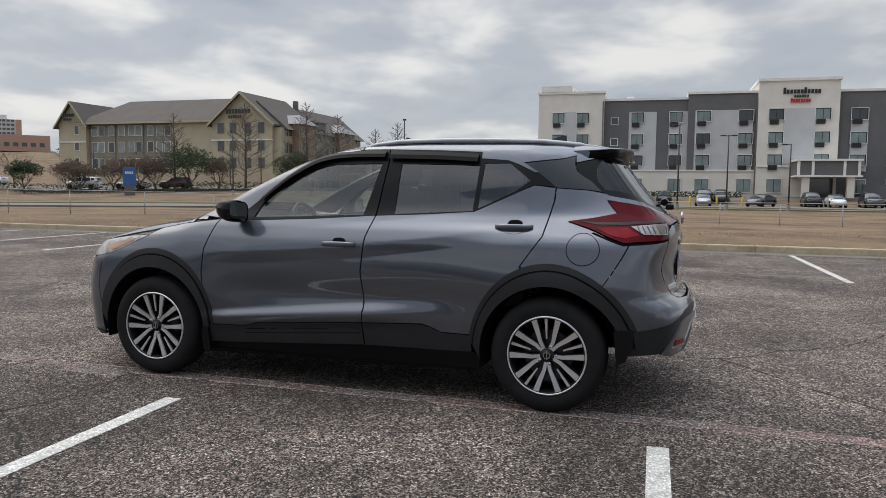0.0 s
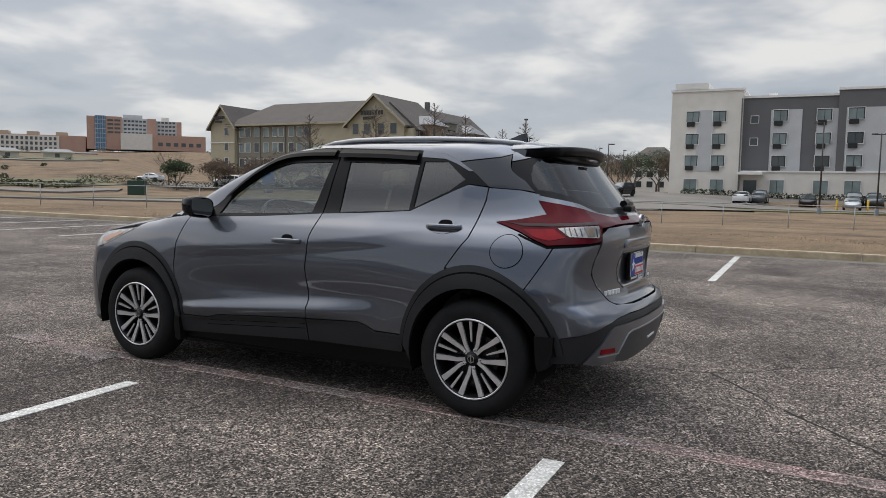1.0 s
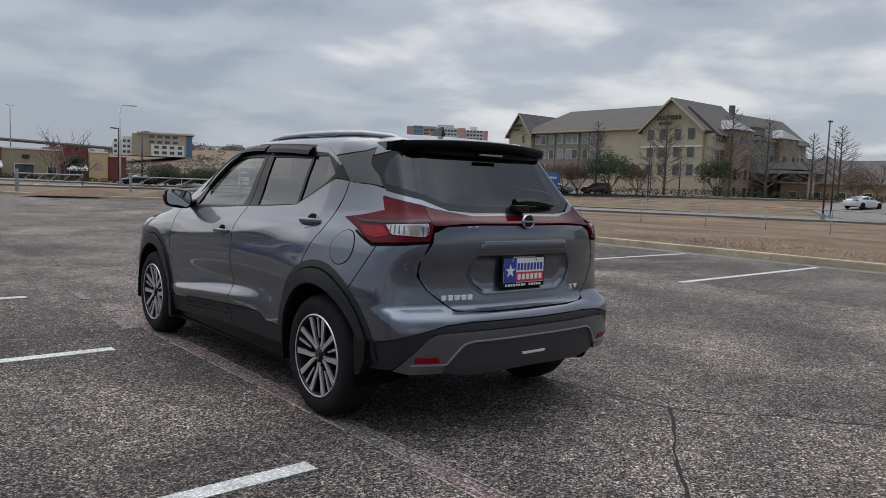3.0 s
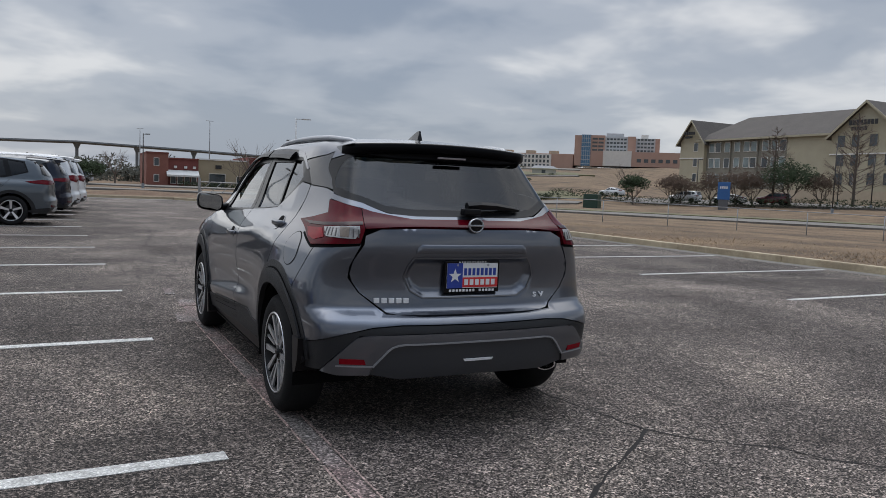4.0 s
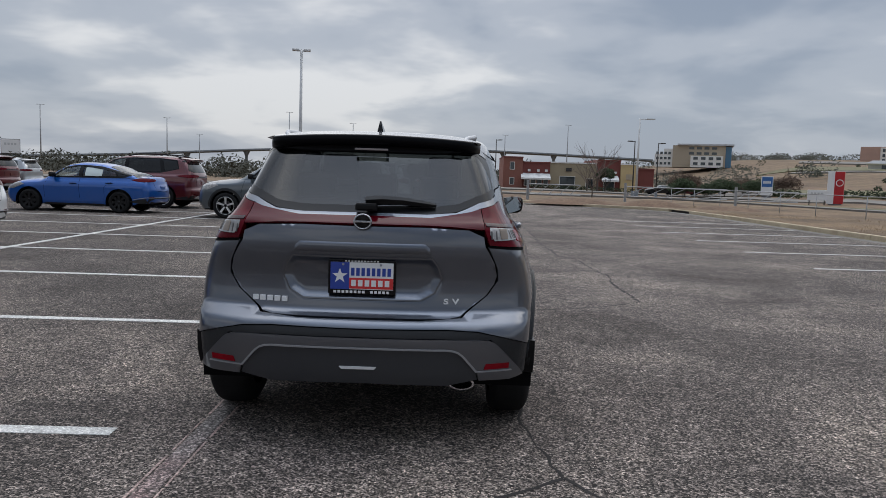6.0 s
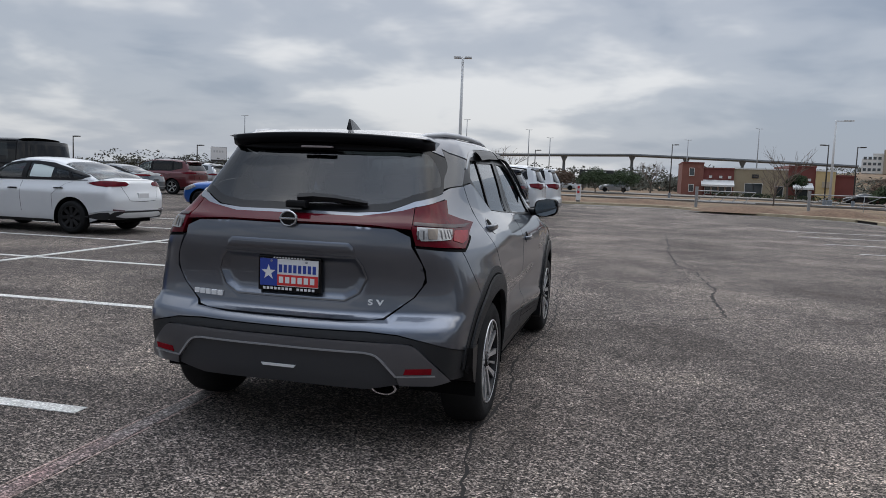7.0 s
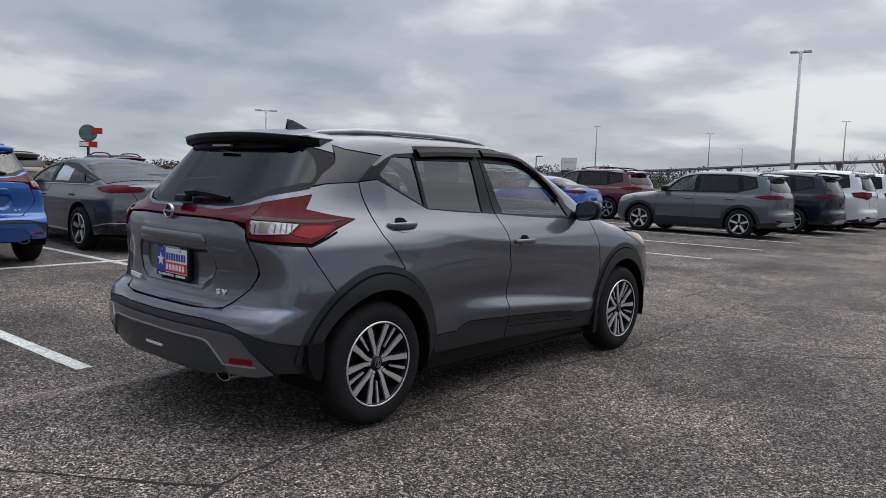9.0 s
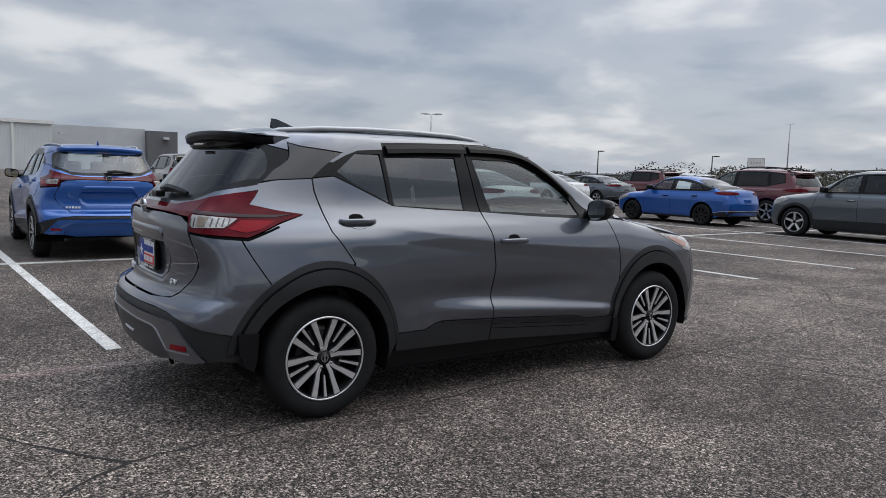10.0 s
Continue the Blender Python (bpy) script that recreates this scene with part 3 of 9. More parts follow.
def build_ground():
    edge = lot_edge(1.5)
    bm = bmesh.new()
    vs = [bm.verts.new((x, y, 0)) for x, y in edge]
    bm.faces.new(vs)
    bmesh.ops.triangulate(bm, faces=bm.faces)
    tagged(part("pavement_lot", bm, M_ASPHALT), "worn grey asphalt parking lot with cracks and stains", "parking lot", kind="structure")
    # open ground in rings round the lot, out to the horizon
    cx, cy = -40.0, 0.0
    q = np.array(edge)
    tang = np.roll(q, -1, 0) - np.roll(q, 1, 0)
    nrm = np.stack([tang[:, 1], -tang[:, 0]], 1)
    nrm /= np.linalg.norm(nrm, axis=1)[:, None]
    rad = q - np.array([cx, cy])
    rad /= np.linalg.norm(rad, axis=1)[:, None]
    verts, faces = [], []
    dist = [0.10, 0.6, 1.2, 2, 3, 4.5, 6, 8, 10, 13, 17, 22, 28, 35, 43, 52, 62, 74, 88, 104, 122, 145, 170, 200, 240, 290, 350, 430, 540, 700, 1000, 1800, 4200]
    n = len(edge)
    for k, d in enumerate(dist):
        w = min(1.0, d / 12.0)
        dirs = nrm * (1 - w) + rad * w
        dirs /= np.linalg.norm(dirs, axis=1)[:, None]
        for (x, y), (dx, dy) in zip(q, dirs):
            px, py = x + dx * d, y + dy * d
            verts.append((px, py, height(px, py) + (0.0 if d < 0.2 else 0.02 * noise.noise((px * 0.9, py * 0.9, 0)) + (0.06 * noise.noise((px * 0.25, py * 0.25, 3)) if d > 1 else 0))))
    for k in range(len(dist) - 1):
        for i in range(n):
            j = (i + 1) % n
            faces.append((k * n + i, (k + 1) * n + i, (k + 1) * n + j, k * n + j))
    me = bpy.data.meshes.new("ground")
    me.from_pydata(verts, [], faces)
    me.materials.append(M_GRASS)
    me.shade_smooth()
    tagged(new("ground", me), "dry tan winter grass with brown patches beside the lot", "grass", kind="structure")
    # kerb stones and gutter along the lot's far and side edges
    line = [p for p in LOT[:15]]
    root = empty("kerb", "tan concrete kerb along the edge of the lot", "kerb", kind="structure")
    pts = []
    for (a, b), (c, d) in zip(line, line[1:]):
        m = max(1, round(math.hypot(c - a, d - b) / 3.0))
        pts += [(a + (c - a) * k / m, b + (d - b) * k / m) for k in range(m)]
    pts = [p for p in pts if p[1] > -24 and p[0] > -60]
    gut = bmesh.new()
    for (a, b), (c, d) in zip(pts, pts[1:]):
        l = math.hypot(c - a, d - b)
        ux, uy = (c - a) / l, (d - b) / l
        inlet = abs(a - 11.55) < 0.05 and abs(b - 30.9) < 0.05
        m = Matrix(((ux, uy, 0, a), (uy, -ux, 0, b), (0, 0, 1, 0), (0, 0, 0, 1)))
        bm = bmesh.new()
        box(bm, (0.004, -0.01, -0.05 if not inlet else 0.11), (l - 0.004, 0.17, 0.15), None, 0.025 if not inlet else 0.0)
        bmesh.ops.transform(bm, matrix=m, verts=bm.verts)
        bmesh.ops.recalc_face_normals(bm, faces=bm.faces)
        stone = part("kerb_stone" if not inlet else "storm_inlet", bm, M_KERB, root)
        if inlet:
            pit = bmesh.new()
            box(pit, (0.0, 0.10, -0.30), (l, 0.62, 0.108))
            bmesh.ops.transform(pit, matrix=m, verts=pit.verts)
            bmesh.ops.recalc_face_normals(pit, faces=pit.faces)
            part("inlet_pit", pit, M_CRACK, stone, "dark mouth of the drain")
        vs = [gut.verts.new(m @ Vector(v)) for v in ((0, -0.42, 0.004), (l, -0.42, 0.004), (l, -0.005, 0.006), (0, -0.005, 0.006))]
        gut.faces.new(vs)
    bmesh.ops.recalc_face_normals(gut, faces=gut.faces)
    tagged(part("gutter", gut, M_ROAD), "pale concrete gutter strip beside the kerb", "gutter", kind="structure")


build_ground()


def ribbon(name, line, width, mat, dz, label, category, kind="structure", step=4.0):
    pts = []
    for (a, b), (c, d) in zip(line, line[1:]):
        n = max(1, int(math.hypot(c - a, d - b) / step))
        pts += [(a + (c - a) * k / n, b + (d - b) * k / n) for k in range(n)]
    pts.append(line[-1])
    bm = bmesh.new()
    prev = None
    for i, (x, y) in enumerate(pts):
        a, b = pts[max(0, i - 1)], pts[min(len(pts) - 1, i + 1)]
        l = math.hypot(b[0] - a[0], b[1] - a[1])
        nx, ny = -(b[1] - a[1]) / l, (b[0] - a[0]) / l
        row = []
        for k in range(5):
            o = (k / 4 - 0.5) * width
            px, py = x + nx * o, y + ny * o
            row.append(bm.verts.new((px, py, height(px, py) + dz)))
        if prev:
            for k in range(4):
                bm.faces.new((prev[k], row[k], row[k + 1], prev[k + 1]))
            for k, s in ((0, 1), (4, -1)):
                low = [bm.verts.new((v.co.x, v.co.y, v.co.z - 0.5)) for v in (prev[k], row[k])]
                bm.faces.new((prev[k], row[k], low[1], low[0]))
        prev = row
    bmesh.ops.recalc_face_normals(bm, faces=bm.faces)
    for f in bm.faces:
        if f.normal.z < -0.5:
            f.normal_flip()
    return tagged(part(name, bm, mat, smooth=False), label, category, kind=kind)


ribbon("road_street", [(64, 14), (60, 20), (53, 31), (40, 50), (20, 64), (-20, 72), (-120, 78)], 9.0, M_ROAD, 0.14, "pale concrete street beyond the fence", "road")
ribbon("road_hotel_forecourt", [(89, -60), (87, 25)], 24.0, M_ROAD, 0.20, "pale forecourt where hotel guests park", "parking lot")
ribbon("road_side_street", [(62, 12), (80, 24), (105, 30), (160, 34), (240, 30)], 18.0, M_ROAD, 0.16, "side street leading between the hotels", "road")
ribbon("road_hotel_drive", [(79, 92), (85, 80), (90, 72), (98, 52), (106, 38)], 15.0, M_ROAD, 0.22, "drive in front of the gabled hotel", "road")
ribbon("road_restaurant_lot", [(-30, 112), (50, 106)], 12.0, M_ROAD, 0.18, "parking strip in front of the restaurants", "parking lot")
ribbon("ground_verge", [(74.5, -60), (73, 4), (67, 17), (60, 42), (44, 60), (25, 72)], 5.0, M_GREEN, 0.12, "greener grass verge along the street", "grass")
ribbon("ground_apron", [(-2, 42.2), (3.4, 42.2)], 1.8, M_ROAD, -0.12, "pale concrete apron at the exit", "pavement")


bow = lambda r, a0, a1, w=0.0: [((r + w * math.sin(a * 0.9)) * math.sin(radians(a)), (r + w * math.sin(a * 0.9)) * math.cos(radians(a))) for a in np.linspace(a0, a1, 14)]
ribbon("ground_field_green", bow(118, 22, 37, 3), 16.0, M_GREEN, 0.16, "greener strip of grass across the field", "grass")
ribbon("road_field_lane", bow(99, 20, 37.5, 2), 4.5, M_ROAD, 0.22, "pale lane crossing the field", "road")
ribbon("ground_far_green", bow(232, 25, 37, 5), 34.0, M_GREEN, 0.30, "green slope below the hospital", "grass")
ribbon("road_far_lane", bow(205, 25, 37, 4), 6.0, M_ROAD, 0.30, "pale road below the green slope", "road")
ribbon("ground_far_lot", bow(345, 25, 37, 0), 40.0, M_ROAD, 0.40, "pale hospital parking lot on the slope", "parking lot")


# ---- painted bay lines, faded red line and cracks ----
def strip(bm, line, width, z):
    for (a, b), (c, d) in zip(line, line[1:]):
        l = math.hypot(c - a, d - b)
        nx, ny = -(d - b) / l * width / 2, (c - a) / l * width / 2
        lo = [bm.verts.new((x, y, 0.0)) for x, y in ((a + nx, b + ny), (a - nx, b - ny), (c - nx, d - ny), (c + nx, d + ny))]
        hi = [bm.verts.new((v.co.x, v.co.y, z)) for v in lo]
        bm.faces.new(hi)
        for i in range(4):
            bm.faces.new((lo[i], lo[(i + 1) % 4], hi[(i + 1) % 4], hi[i]))


def bay_line(a, b, width=0.105, z=0.003):
    bm = bmesh.new()
    strip(bm, [a, b], width, z)
    bmesh.ops.recalc_face_normals(bm, faces=bm.faces)
    return tagged(part("bay_line", bm, M_PAINT), "worn white painted parking bay line", "line", "bay lines", "structure")


for k in range(12):
    y = -6.15 + 2.765 * k + (0.03 * max(0, k - 5)) * (k - 5)
    x0 = -1.23 - 0.024 * (y + 0.6) if y > -1 else -1.23
    bay_line((x0, y), (x0 - 10.2, y - 0.30))
    xr = 6.68 - 0.022 * max(0, y - 2)
    bay_line((xr, -8.65 + 2.81 * k), (11.4, -8.65 + 2.81 * k + 0.155))
bay_line((-6.20, -9.0), (-7.15, 28.0), z=0.008)
for k in range(13):
    bay_line((-19.5, -4 + 2.8 * k), (-24.6, -4.1 + 2.8 * k))
rng = random.Random(5)
RED_X = lambda y: -0.80 - 0.008 * y
bm = bmesh.new()
y = -4.6
while y < 3.4:
    # the worn fill of the old red band, with its two harder edges
    l = rng.uniform(0.3, 0.8)
    strip(bm, [(RED_X(y), y), (RED_X(y + l), y + l)], rng.uniform(0.085, 0.105), 0.002)
    y += l + 0.002
bmesh.ops.recalc_face_normals(bm, faces=bm.faces)
tagged(part("red_line", bm, M_RED_PAINT), "faded, broken red fire lane line on asphalt", "line", kind="structure")
for side in (-0.058, 0.058):
    bm = bmesh.new()
    y = -4.6
    while y < 3.4:
        l = rng.uniform(0.2, 0.6)
        strip(bm, [(RED_X(y) + side + rng.uniform(-0.003, 0.003), y), (RED_X(y + l) + side, y + l)], rng.uniform(0.006, 0.013), 0.0026)
        y += l + rng.uniform(0.004, 0.08)
    bmesh.ops.recalc_face_normals(bm, faces=bm.faces)
    tagged(part("red_line_edge", bm, M_RED_EDGE), "thin pale red edge of the old painted line", "line", kind="structure")
for x, y, w, l in ((-0.95, 3.05, 0.14, 0.5), (-0.82, 3.9, 0.16, 0.42), (-0.9, 4.75, 0.10, 0.5)):
    bm = bmesh.new()
    strip(bm, [(x, y - l / 2), (x + 0.02, y + l / 2)], w, 0.0055)
    bmesh.ops.recalc_face_normals(bm, faces=bm.faces)
    tagged(part("red_mark", bm, M_RED_PAINT), "faded red paint patch on asphalt", "line", "red patches", "structure")


def crack(line, width, seed):
    """A jagged open crack: a dark ragged strip let into the surface."""
    r = random.Random(seed)
    pts = []
    for (a, b), (c, d) in zip(line, line[1:]):
        l = math.hypot(c - a, d - b)
        n = max(2, int(l / 0.07))
        for k in range(n):
            t = k / n
            j = 0.03 * min(1, l)
            pts.append((a + (c - a) * t + r.gauss(0, j * 0.5), b + (d - b) * t + r.gauss(0, j * 0.5)))
    pts.append(line[-1])
    bm = bmesh.new()
    prev = None
    for i, (x, y) in enumerate(pts):
        a, b = pts[max(0, i - 1)], pts[min(len(pts) - 1, i + 1)]
        l = max(1e-6, math.hypot(b[0] - a[0], b[1] - a[1]))
        nx, ny = -(b[1] - a[1]) / l, (b[0] - a[0]) / l
        w = width * r.uniform(0.25, 1.0)
        row = (bm.verts.new((x + nx * w, y + ny * w, 0.0022)), bm.verts.new((x - nx * w, y - ny * w, 0.0022)))
        if prev:
            bm.faces.new((prev[0], prev[1], row[1], row[0]))
        prev = row
    for f in bm.faces:
        f.normal_update()
        if f.normal.z < 0:
            f.normal_flip()
    return tagged(part("crack", bm, M_CRACK), "jagged dark crack in the asphalt", "crack", "asphalt cracks", "structure")


WIDE, FINE, HAIR = 0.016, 0.012, 0.008
# along the car's far side, then out past its tail
crack([(0.89, 0.48), (0.80, 1.24), (0.80, 1.52), (0.84, 2.03), (0.90, 2.57), (0.89, 3.44), (0.77, 4.5), (0.70, 5.99), (0.72, 7.2)], FINE, 40)
crack([(0.89, 0.48), (0.86, 0.0), (0.82, -0.2), (0.86, -0.53), (0.95, -1.01)], FINE, 41)
crack([(0.95, -1.01), (0.69, -1.21), (0.47, -1.36), (0.31, -1.46), (0.06, -1.66), (-0.10, -1.80), (-0.28, -1.94), (-0.9, -2.5)], WIDE * 0.85, 42)
crack([(0.95, -1.01), (1.13, -1.27), (1.43, -1.48), (1.52, -1.69), (1.75, -1.95), (2.3, -2.4), (3.4, -2.9)], FINE, 43)
# across the lane, and the long one that wanders off along it
crack([(0.85, 3.2), (1.19, 3.27), (1.57, 3.40), (1.98, 3.58), (2.53, 4.02), (3.05, 4.15), (3.7, 4.24), (4.74, 4.42), (6.05, 4.26), (7.47, 4.17), (9.6, 4.3)], WIDE, 44)
crack([(2.54, 4.05), (2.54, 5.45), (2.65, 6.21), (2.56, 7.62), (2.58, 8.2), (2.32, 8.97), (2.33, 9.9), (2.29, 11.54), (2.36, 12.96), (2.48, 17.85)], WIDE * 1.4, 45)
crack([(1.36, 6.32), (3.03, 7.15), (4.76, 7.61), (6.22, 7.89), (9.0, 8.2)], FINE, 46)
crack([(-0.86, 7.11), (-0.48, 7.59), (-0.38, 8.54), (-0.54, 10.13), (-0.61, 11.09), (-0.23, 14.05), (-0.12, 17.81), (-0.6, 24.0)], WIDE, 47)
crack([(-0.48, 7.59), (0.02, 6.83), (0.07, 5.77)], FINE, 48)
crack([(0.02, 6.83), (0.23, 6.64), (0.49, 6.5), (0.88, 6.27)], FINE, 49)
# before the bays, beside the red line
crack([(-0.85, 2.84), (-1.07, 2.76), (-1.51, 2.75), (-1.8, 2.86), (-3.2, 3.1)], FINE, 50)
crack([(-1.8, 2.9), (-2.3, 2.2), (-3.0, 1.6)], HAIR, 51)
# the straight paving joint before the bays under the kerb
crack([(6.5, -9.0), (6.46, -3.4), (6.44, -2.2), (6.6, -1.0), (6.69, -0.2), (6.74, 0.77), (6.83, 1.62), (6.9, 2.5), (6.75, 4.14), (6.5, 8.0), (6.4, 14.0), (6.2, 22.0)], FINE, 52)
crack([(5.12, 0.88), (6.15, 0.86), (7.51, 0.8)], HAIR, 53)
crack([(6.65, 4.14), (6.93, 3.6), (8.2, 3.2)], HAIR, 54)
crack([(3.6, -2.9), (5.2, -2.5), (6.4, -2.6)], HAIR, 55)
crack([(0.3, 13.0), (2.4, 13.3), (5.5, 13.0)], FINE, 56)
crack([(-2.6, 9.6), (-5.0, 9.2), (-6.6, 9.5)], HAIR, 57)


def dry_grass():
    """Blades in tufts on the strip beside the kerb."""
    r = random.Random(9)
    verts, faces = [], []
    for _ in range(26000):
        if r.random() < 0.8:
            x, y = 12.02 + abs(r.gauss(0, 3.0)), r.uniform(-14, 29)
        else:
            x, y = r.uniform(11.8, 15), r.uniform(29, 42)
        z = height(x, y)
        a = r.uniform(0, math.tau)
        h = r.uniform(0.012, 0.04)
        w = r.uniform(0.005, 0.013)
        dx, dy = math.cos(a) * w, math.sin(a) * w
        lx, ly = r.gauss(0, 0.05), r.gauss(0, 0.05)
        b = len(verts)
        verts += [(x - dx, y - dy, z - 0.02), (x + dx, y + dy, z - 0.02), (x + lx, y + ly, z + h)]
        faces.append((b, b + 1, b + 2))
    me = bpy.data.meshes.new("dry_grass")
    me.from_pydata(verts, [], faces)
    me.materials.append(material("dry_grass_blade", (0.36, 0.26, 0.16), 0.9, vary=0.3, vary_scale=0.8))
    tagged(new("dry_grass", me), "short dry tan grass tufts", "grass", kind="stuff")


dry_grass()


def mound(x, y, rx, ry, h, seed):
    r = random.Random(seed)
    bm = bmesh.new()
    rings = []
    for k in range(7):
        t = k / 6
        ring = []
        for i in range(20):
            a = math.tau * i / 20
            q = 1 + 0.18 * noise.noise((math.cos(a) * 1.5, math.sin(a) * 1.5, seed))
            px, py = x + rx * t * q * math.cos(a), y + ry * t * q * math.sin(a)
            ring.append(bm.verts.new((px, py, height(px, py) - 0.03 + h * (1 - t * t) ** 1.2 + 0.05 * noise.noise((px * 2, py * 2, seed)) * (1 - t))))
        rings.append(ring)
    for a, b in zip(rings, rings[1:]):
        for i in range(20):
            bm.faces.new((a[i], b[i], b[(i + 1) % 20], a[(i + 1) % 20]))
    bmesh.ops.remove_doubles(bm, verts=bm.verts, dist=0.001)
    bmesh.ops.recalc_face_normals(bm, faces=bm.faces)
    tagged(part("dirt_mound", bm, M_DIRT, smooth=True), "low heap of bare brown dirt on the grass", "dirt", "dirt heaps")


for k, p in enumerate(((7.5, 38, 3.0, 1.6, 0.35), (11.5, 37, 2.2, 1.4, 0.4), (-4.5, 47.5, 3.5, 1.5, 0.4), (14.5, 34, 2.4, 1.4, 0.25), (2, 49, 4, 2, 0.3))):
    mound(*p, k)


# ---- the grey crossover ----
def arc(cx, cz, r, a0, a1, n=18):
    return [(cx + r * math.cos(radians(a0 + (a1 - a0) * k / n)), cz + r * math.sin(radians(a0 + (a1 - a0) * k / n))) for k in range(n + 1)]


def arch(cy, a0, a1, n=18, rh=0.457, rv=0.517):
    """A wheel arch's outline, a little taller than it is wide."""
    return [(cy + rh * math.cos(a), 0.33 + rv * math.sin(a)) for a in (radians(a0 + (a1 - a0) * k / n) for k in range(n + 1))]


def both(half, mid):
    """Mirrors a half outline, given from the middle outwards, about u = mid."""
    return half + [(2 * mid - u, z) for u, z in half[::-1] if abs(u - mid) > 1e-6]


def dense(loop, step=0.03):
    out = []
    for (a, b), (c, d) in zip(loop, loop[1:] + loop[:1]):
        n = max(1, int(math.hypot(c - a, d - b) / step))
        out += [(a + (c - a) * k / n, b + (d - b) * k / n) for k in range(n)]
    return out


def shrink(loop, d):
    """The outline moved inwards by d."""
    q = np.array(loop)
    area = np.sum(q[:, 0] * np.roll(q[:, 1], -1) - np.roll(q[:, 0], -1) * q[:, 1])
    t = np.roll(q, -1, 0) - np.roll(q, 1, 0)
    t /= np.maximum(np.linalg.norm(t, axis=1), 1e-9)[:, None]
    n = np.stack([-t[:, 1], t[:, 0]], 1) * (1 if area > 0 else -1)
    return [tuple(p) for p in q + n * d]


def wheel(name, parent, at, radius=0.33, width=0.205, rim=0.222, spokes=10, style="twin", s=1, hub_face=0.0):
    """Tyre, rim barrel, spokes and cap; the outer face looks along s * x."""
    m = Matrix.Translation(at) @ Matrix.Rotation(s * math.pi / 2, 4, "Y")
    root = new(name)
    root.parent = parent
    root.matrix_basis = m
    w = width
    r, q = radius, rim
    bm = bmesh.new()
    prof = [(q, -w), (q + 0.012, -w - 0.002), (q + 0.03, -w + 0.0), (r - 0.045, -w - 0.006), (r - 0.016, -w + 0.012), (r - 0.004, -w + 0.035), (r, -w * 0.65), (r, -w * 0.36), (r - 0.004, -0.033), (r - 0.016, -0.012), (r - 0.045, 0.006), (q + 0.035, 0.003), (q + 0.014, 0.002), (q + 0.004, -0.004), (q, -0.014)]
    lathe(bm, prof, n=56)
    part("tyre", bm, M_TYRE, root, "black rubber tyre", smooth=True)
    bm = bmesh.new()
    lathe(bm, [(q + 0.004, -0.006), (q + 0.001, 0.002), (q - 0.008, 0.001), (q - 0.014, -0.012), (q - 0.02, -0.06), (q - 0.022, -w)], n=56)
    part("rim", bm, M_RIM_BLACK, root, smooth=True)
    if style != "steel":
        bm = bmesh.new()
        lathe(bm, [(q + 0.004, -0.004), (q + 0.002, 0.003), (q - 0.006, 0.002), (q - 0.008, -0.006)], n=56)
        part("rim_lip", bm, M_ALLOY, root, smooth=True)
    bm = bmesh.new()
    lathe(bm, [(0.001, -0.075), (0.14, -0.075), (0.14, -0.09), (0.001, -0.09)], n=36)
    part("brake_disc", bm, M_DISC, root)
    bm = bmesh.new()
    lathe(bm, [(q - 0.02, -0.13), (0.001, -0.13)], n=28)
    part("backing", bm, M_BLACK, root)
    face = bmesh.new()
    dark = bmesh.new()
    if style == "twin":
        def blade(bmx, pts, top, deep):
            lo, hi = [], []
            for rr, hw, aa in pts:
                c, sn = math.cos(aa), math.sin(aa)
                dz = top - 0.022 * (1 - rr / q)
                for sgn, lst in ((-1, lo), (1, hi)):
                    lst.append((rr * c - sgn * hw * sn, rr * sn + sgn * hw * c, dz))
            ring = lo + hi[::-1]
            tv = [bmx.verts.new(p) for p in ring]
            bv = [bmx.verts.new((p[0], p[1], p[2] + deep)) for p in ring]
            n = len(ring)
            for i in range(len(pts) - 1):
                bmx.faces.new((tv[i], tv[i + 1], tv[n - 2 - i], tv[n - 1 - i]))
            for i in range(n):
                bmx.faces.new((tv[i], bv[i], bv[(i + 1) % n], tv[(i + 1) % n]))

        for k in range(5):
            # a pair of broad blades that close in towards the hub, and one slim blade in the gap beside them
            a0 = 2 * math.pi * k / 5 + math.pi / 2 + 0.35
            for fl in (-1, 1):
                for bmx, grow, top, deep in ((face, 0.0, -0.004, -0.010), (dark, 0.004, -0.0145, -0.045)):
                    blade(bmx, [(0.040, 0.0085 + grow, a0 + fl * 0.20), (0.085, 0.0105 + grow, a0 + fl * 0.19), (0.135, 0.0125 + grow, a0 + fl * 0.27), (q - 0.006, 0.0165 + grow, a0 + fl * 0.305)], top, deep)
            blade(face, [(0.095, 0.004, a0 + math.pi / 5), (q - 0.006, 0.0085, a0 + math.pi / 5)], -0.008, -0.008)
            blade(dark, [(0.095, 0.007, a0 + math.pi / 5), (q - 0.006, 0.0125, a0 + math.pi / 5)], -0.0165, -0.03)
    else:
        nsp = spokes
        for k in range(nsp):
            aa = 2 * math.pi * k / nsp
            c, sn = math.cos(aa), math.sin(aa)
            hw = 0.020 if style == "five" else 0.026
            ring = [(0.04, -hw), (q - 0.01, -hw * 1.5), (q - 0.01, hw * 1.5), (0.04, hw)]
            tv = [face.verts.new((rr * c - h * sn, rr * sn + h * c, -0.008 - 0.02 * (1 - rr / q))) for rr, h in ring]
            bv = [face.verts.new((v.co.x, v.co.y, v.co.z - 0.03)) for v in tv]
            face.faces.new(tv)
            for i in range(4):
                face.faces.new((tv[i], bv[i], bv[(i + 1) % 4], tv[(i + 1) % 4]))
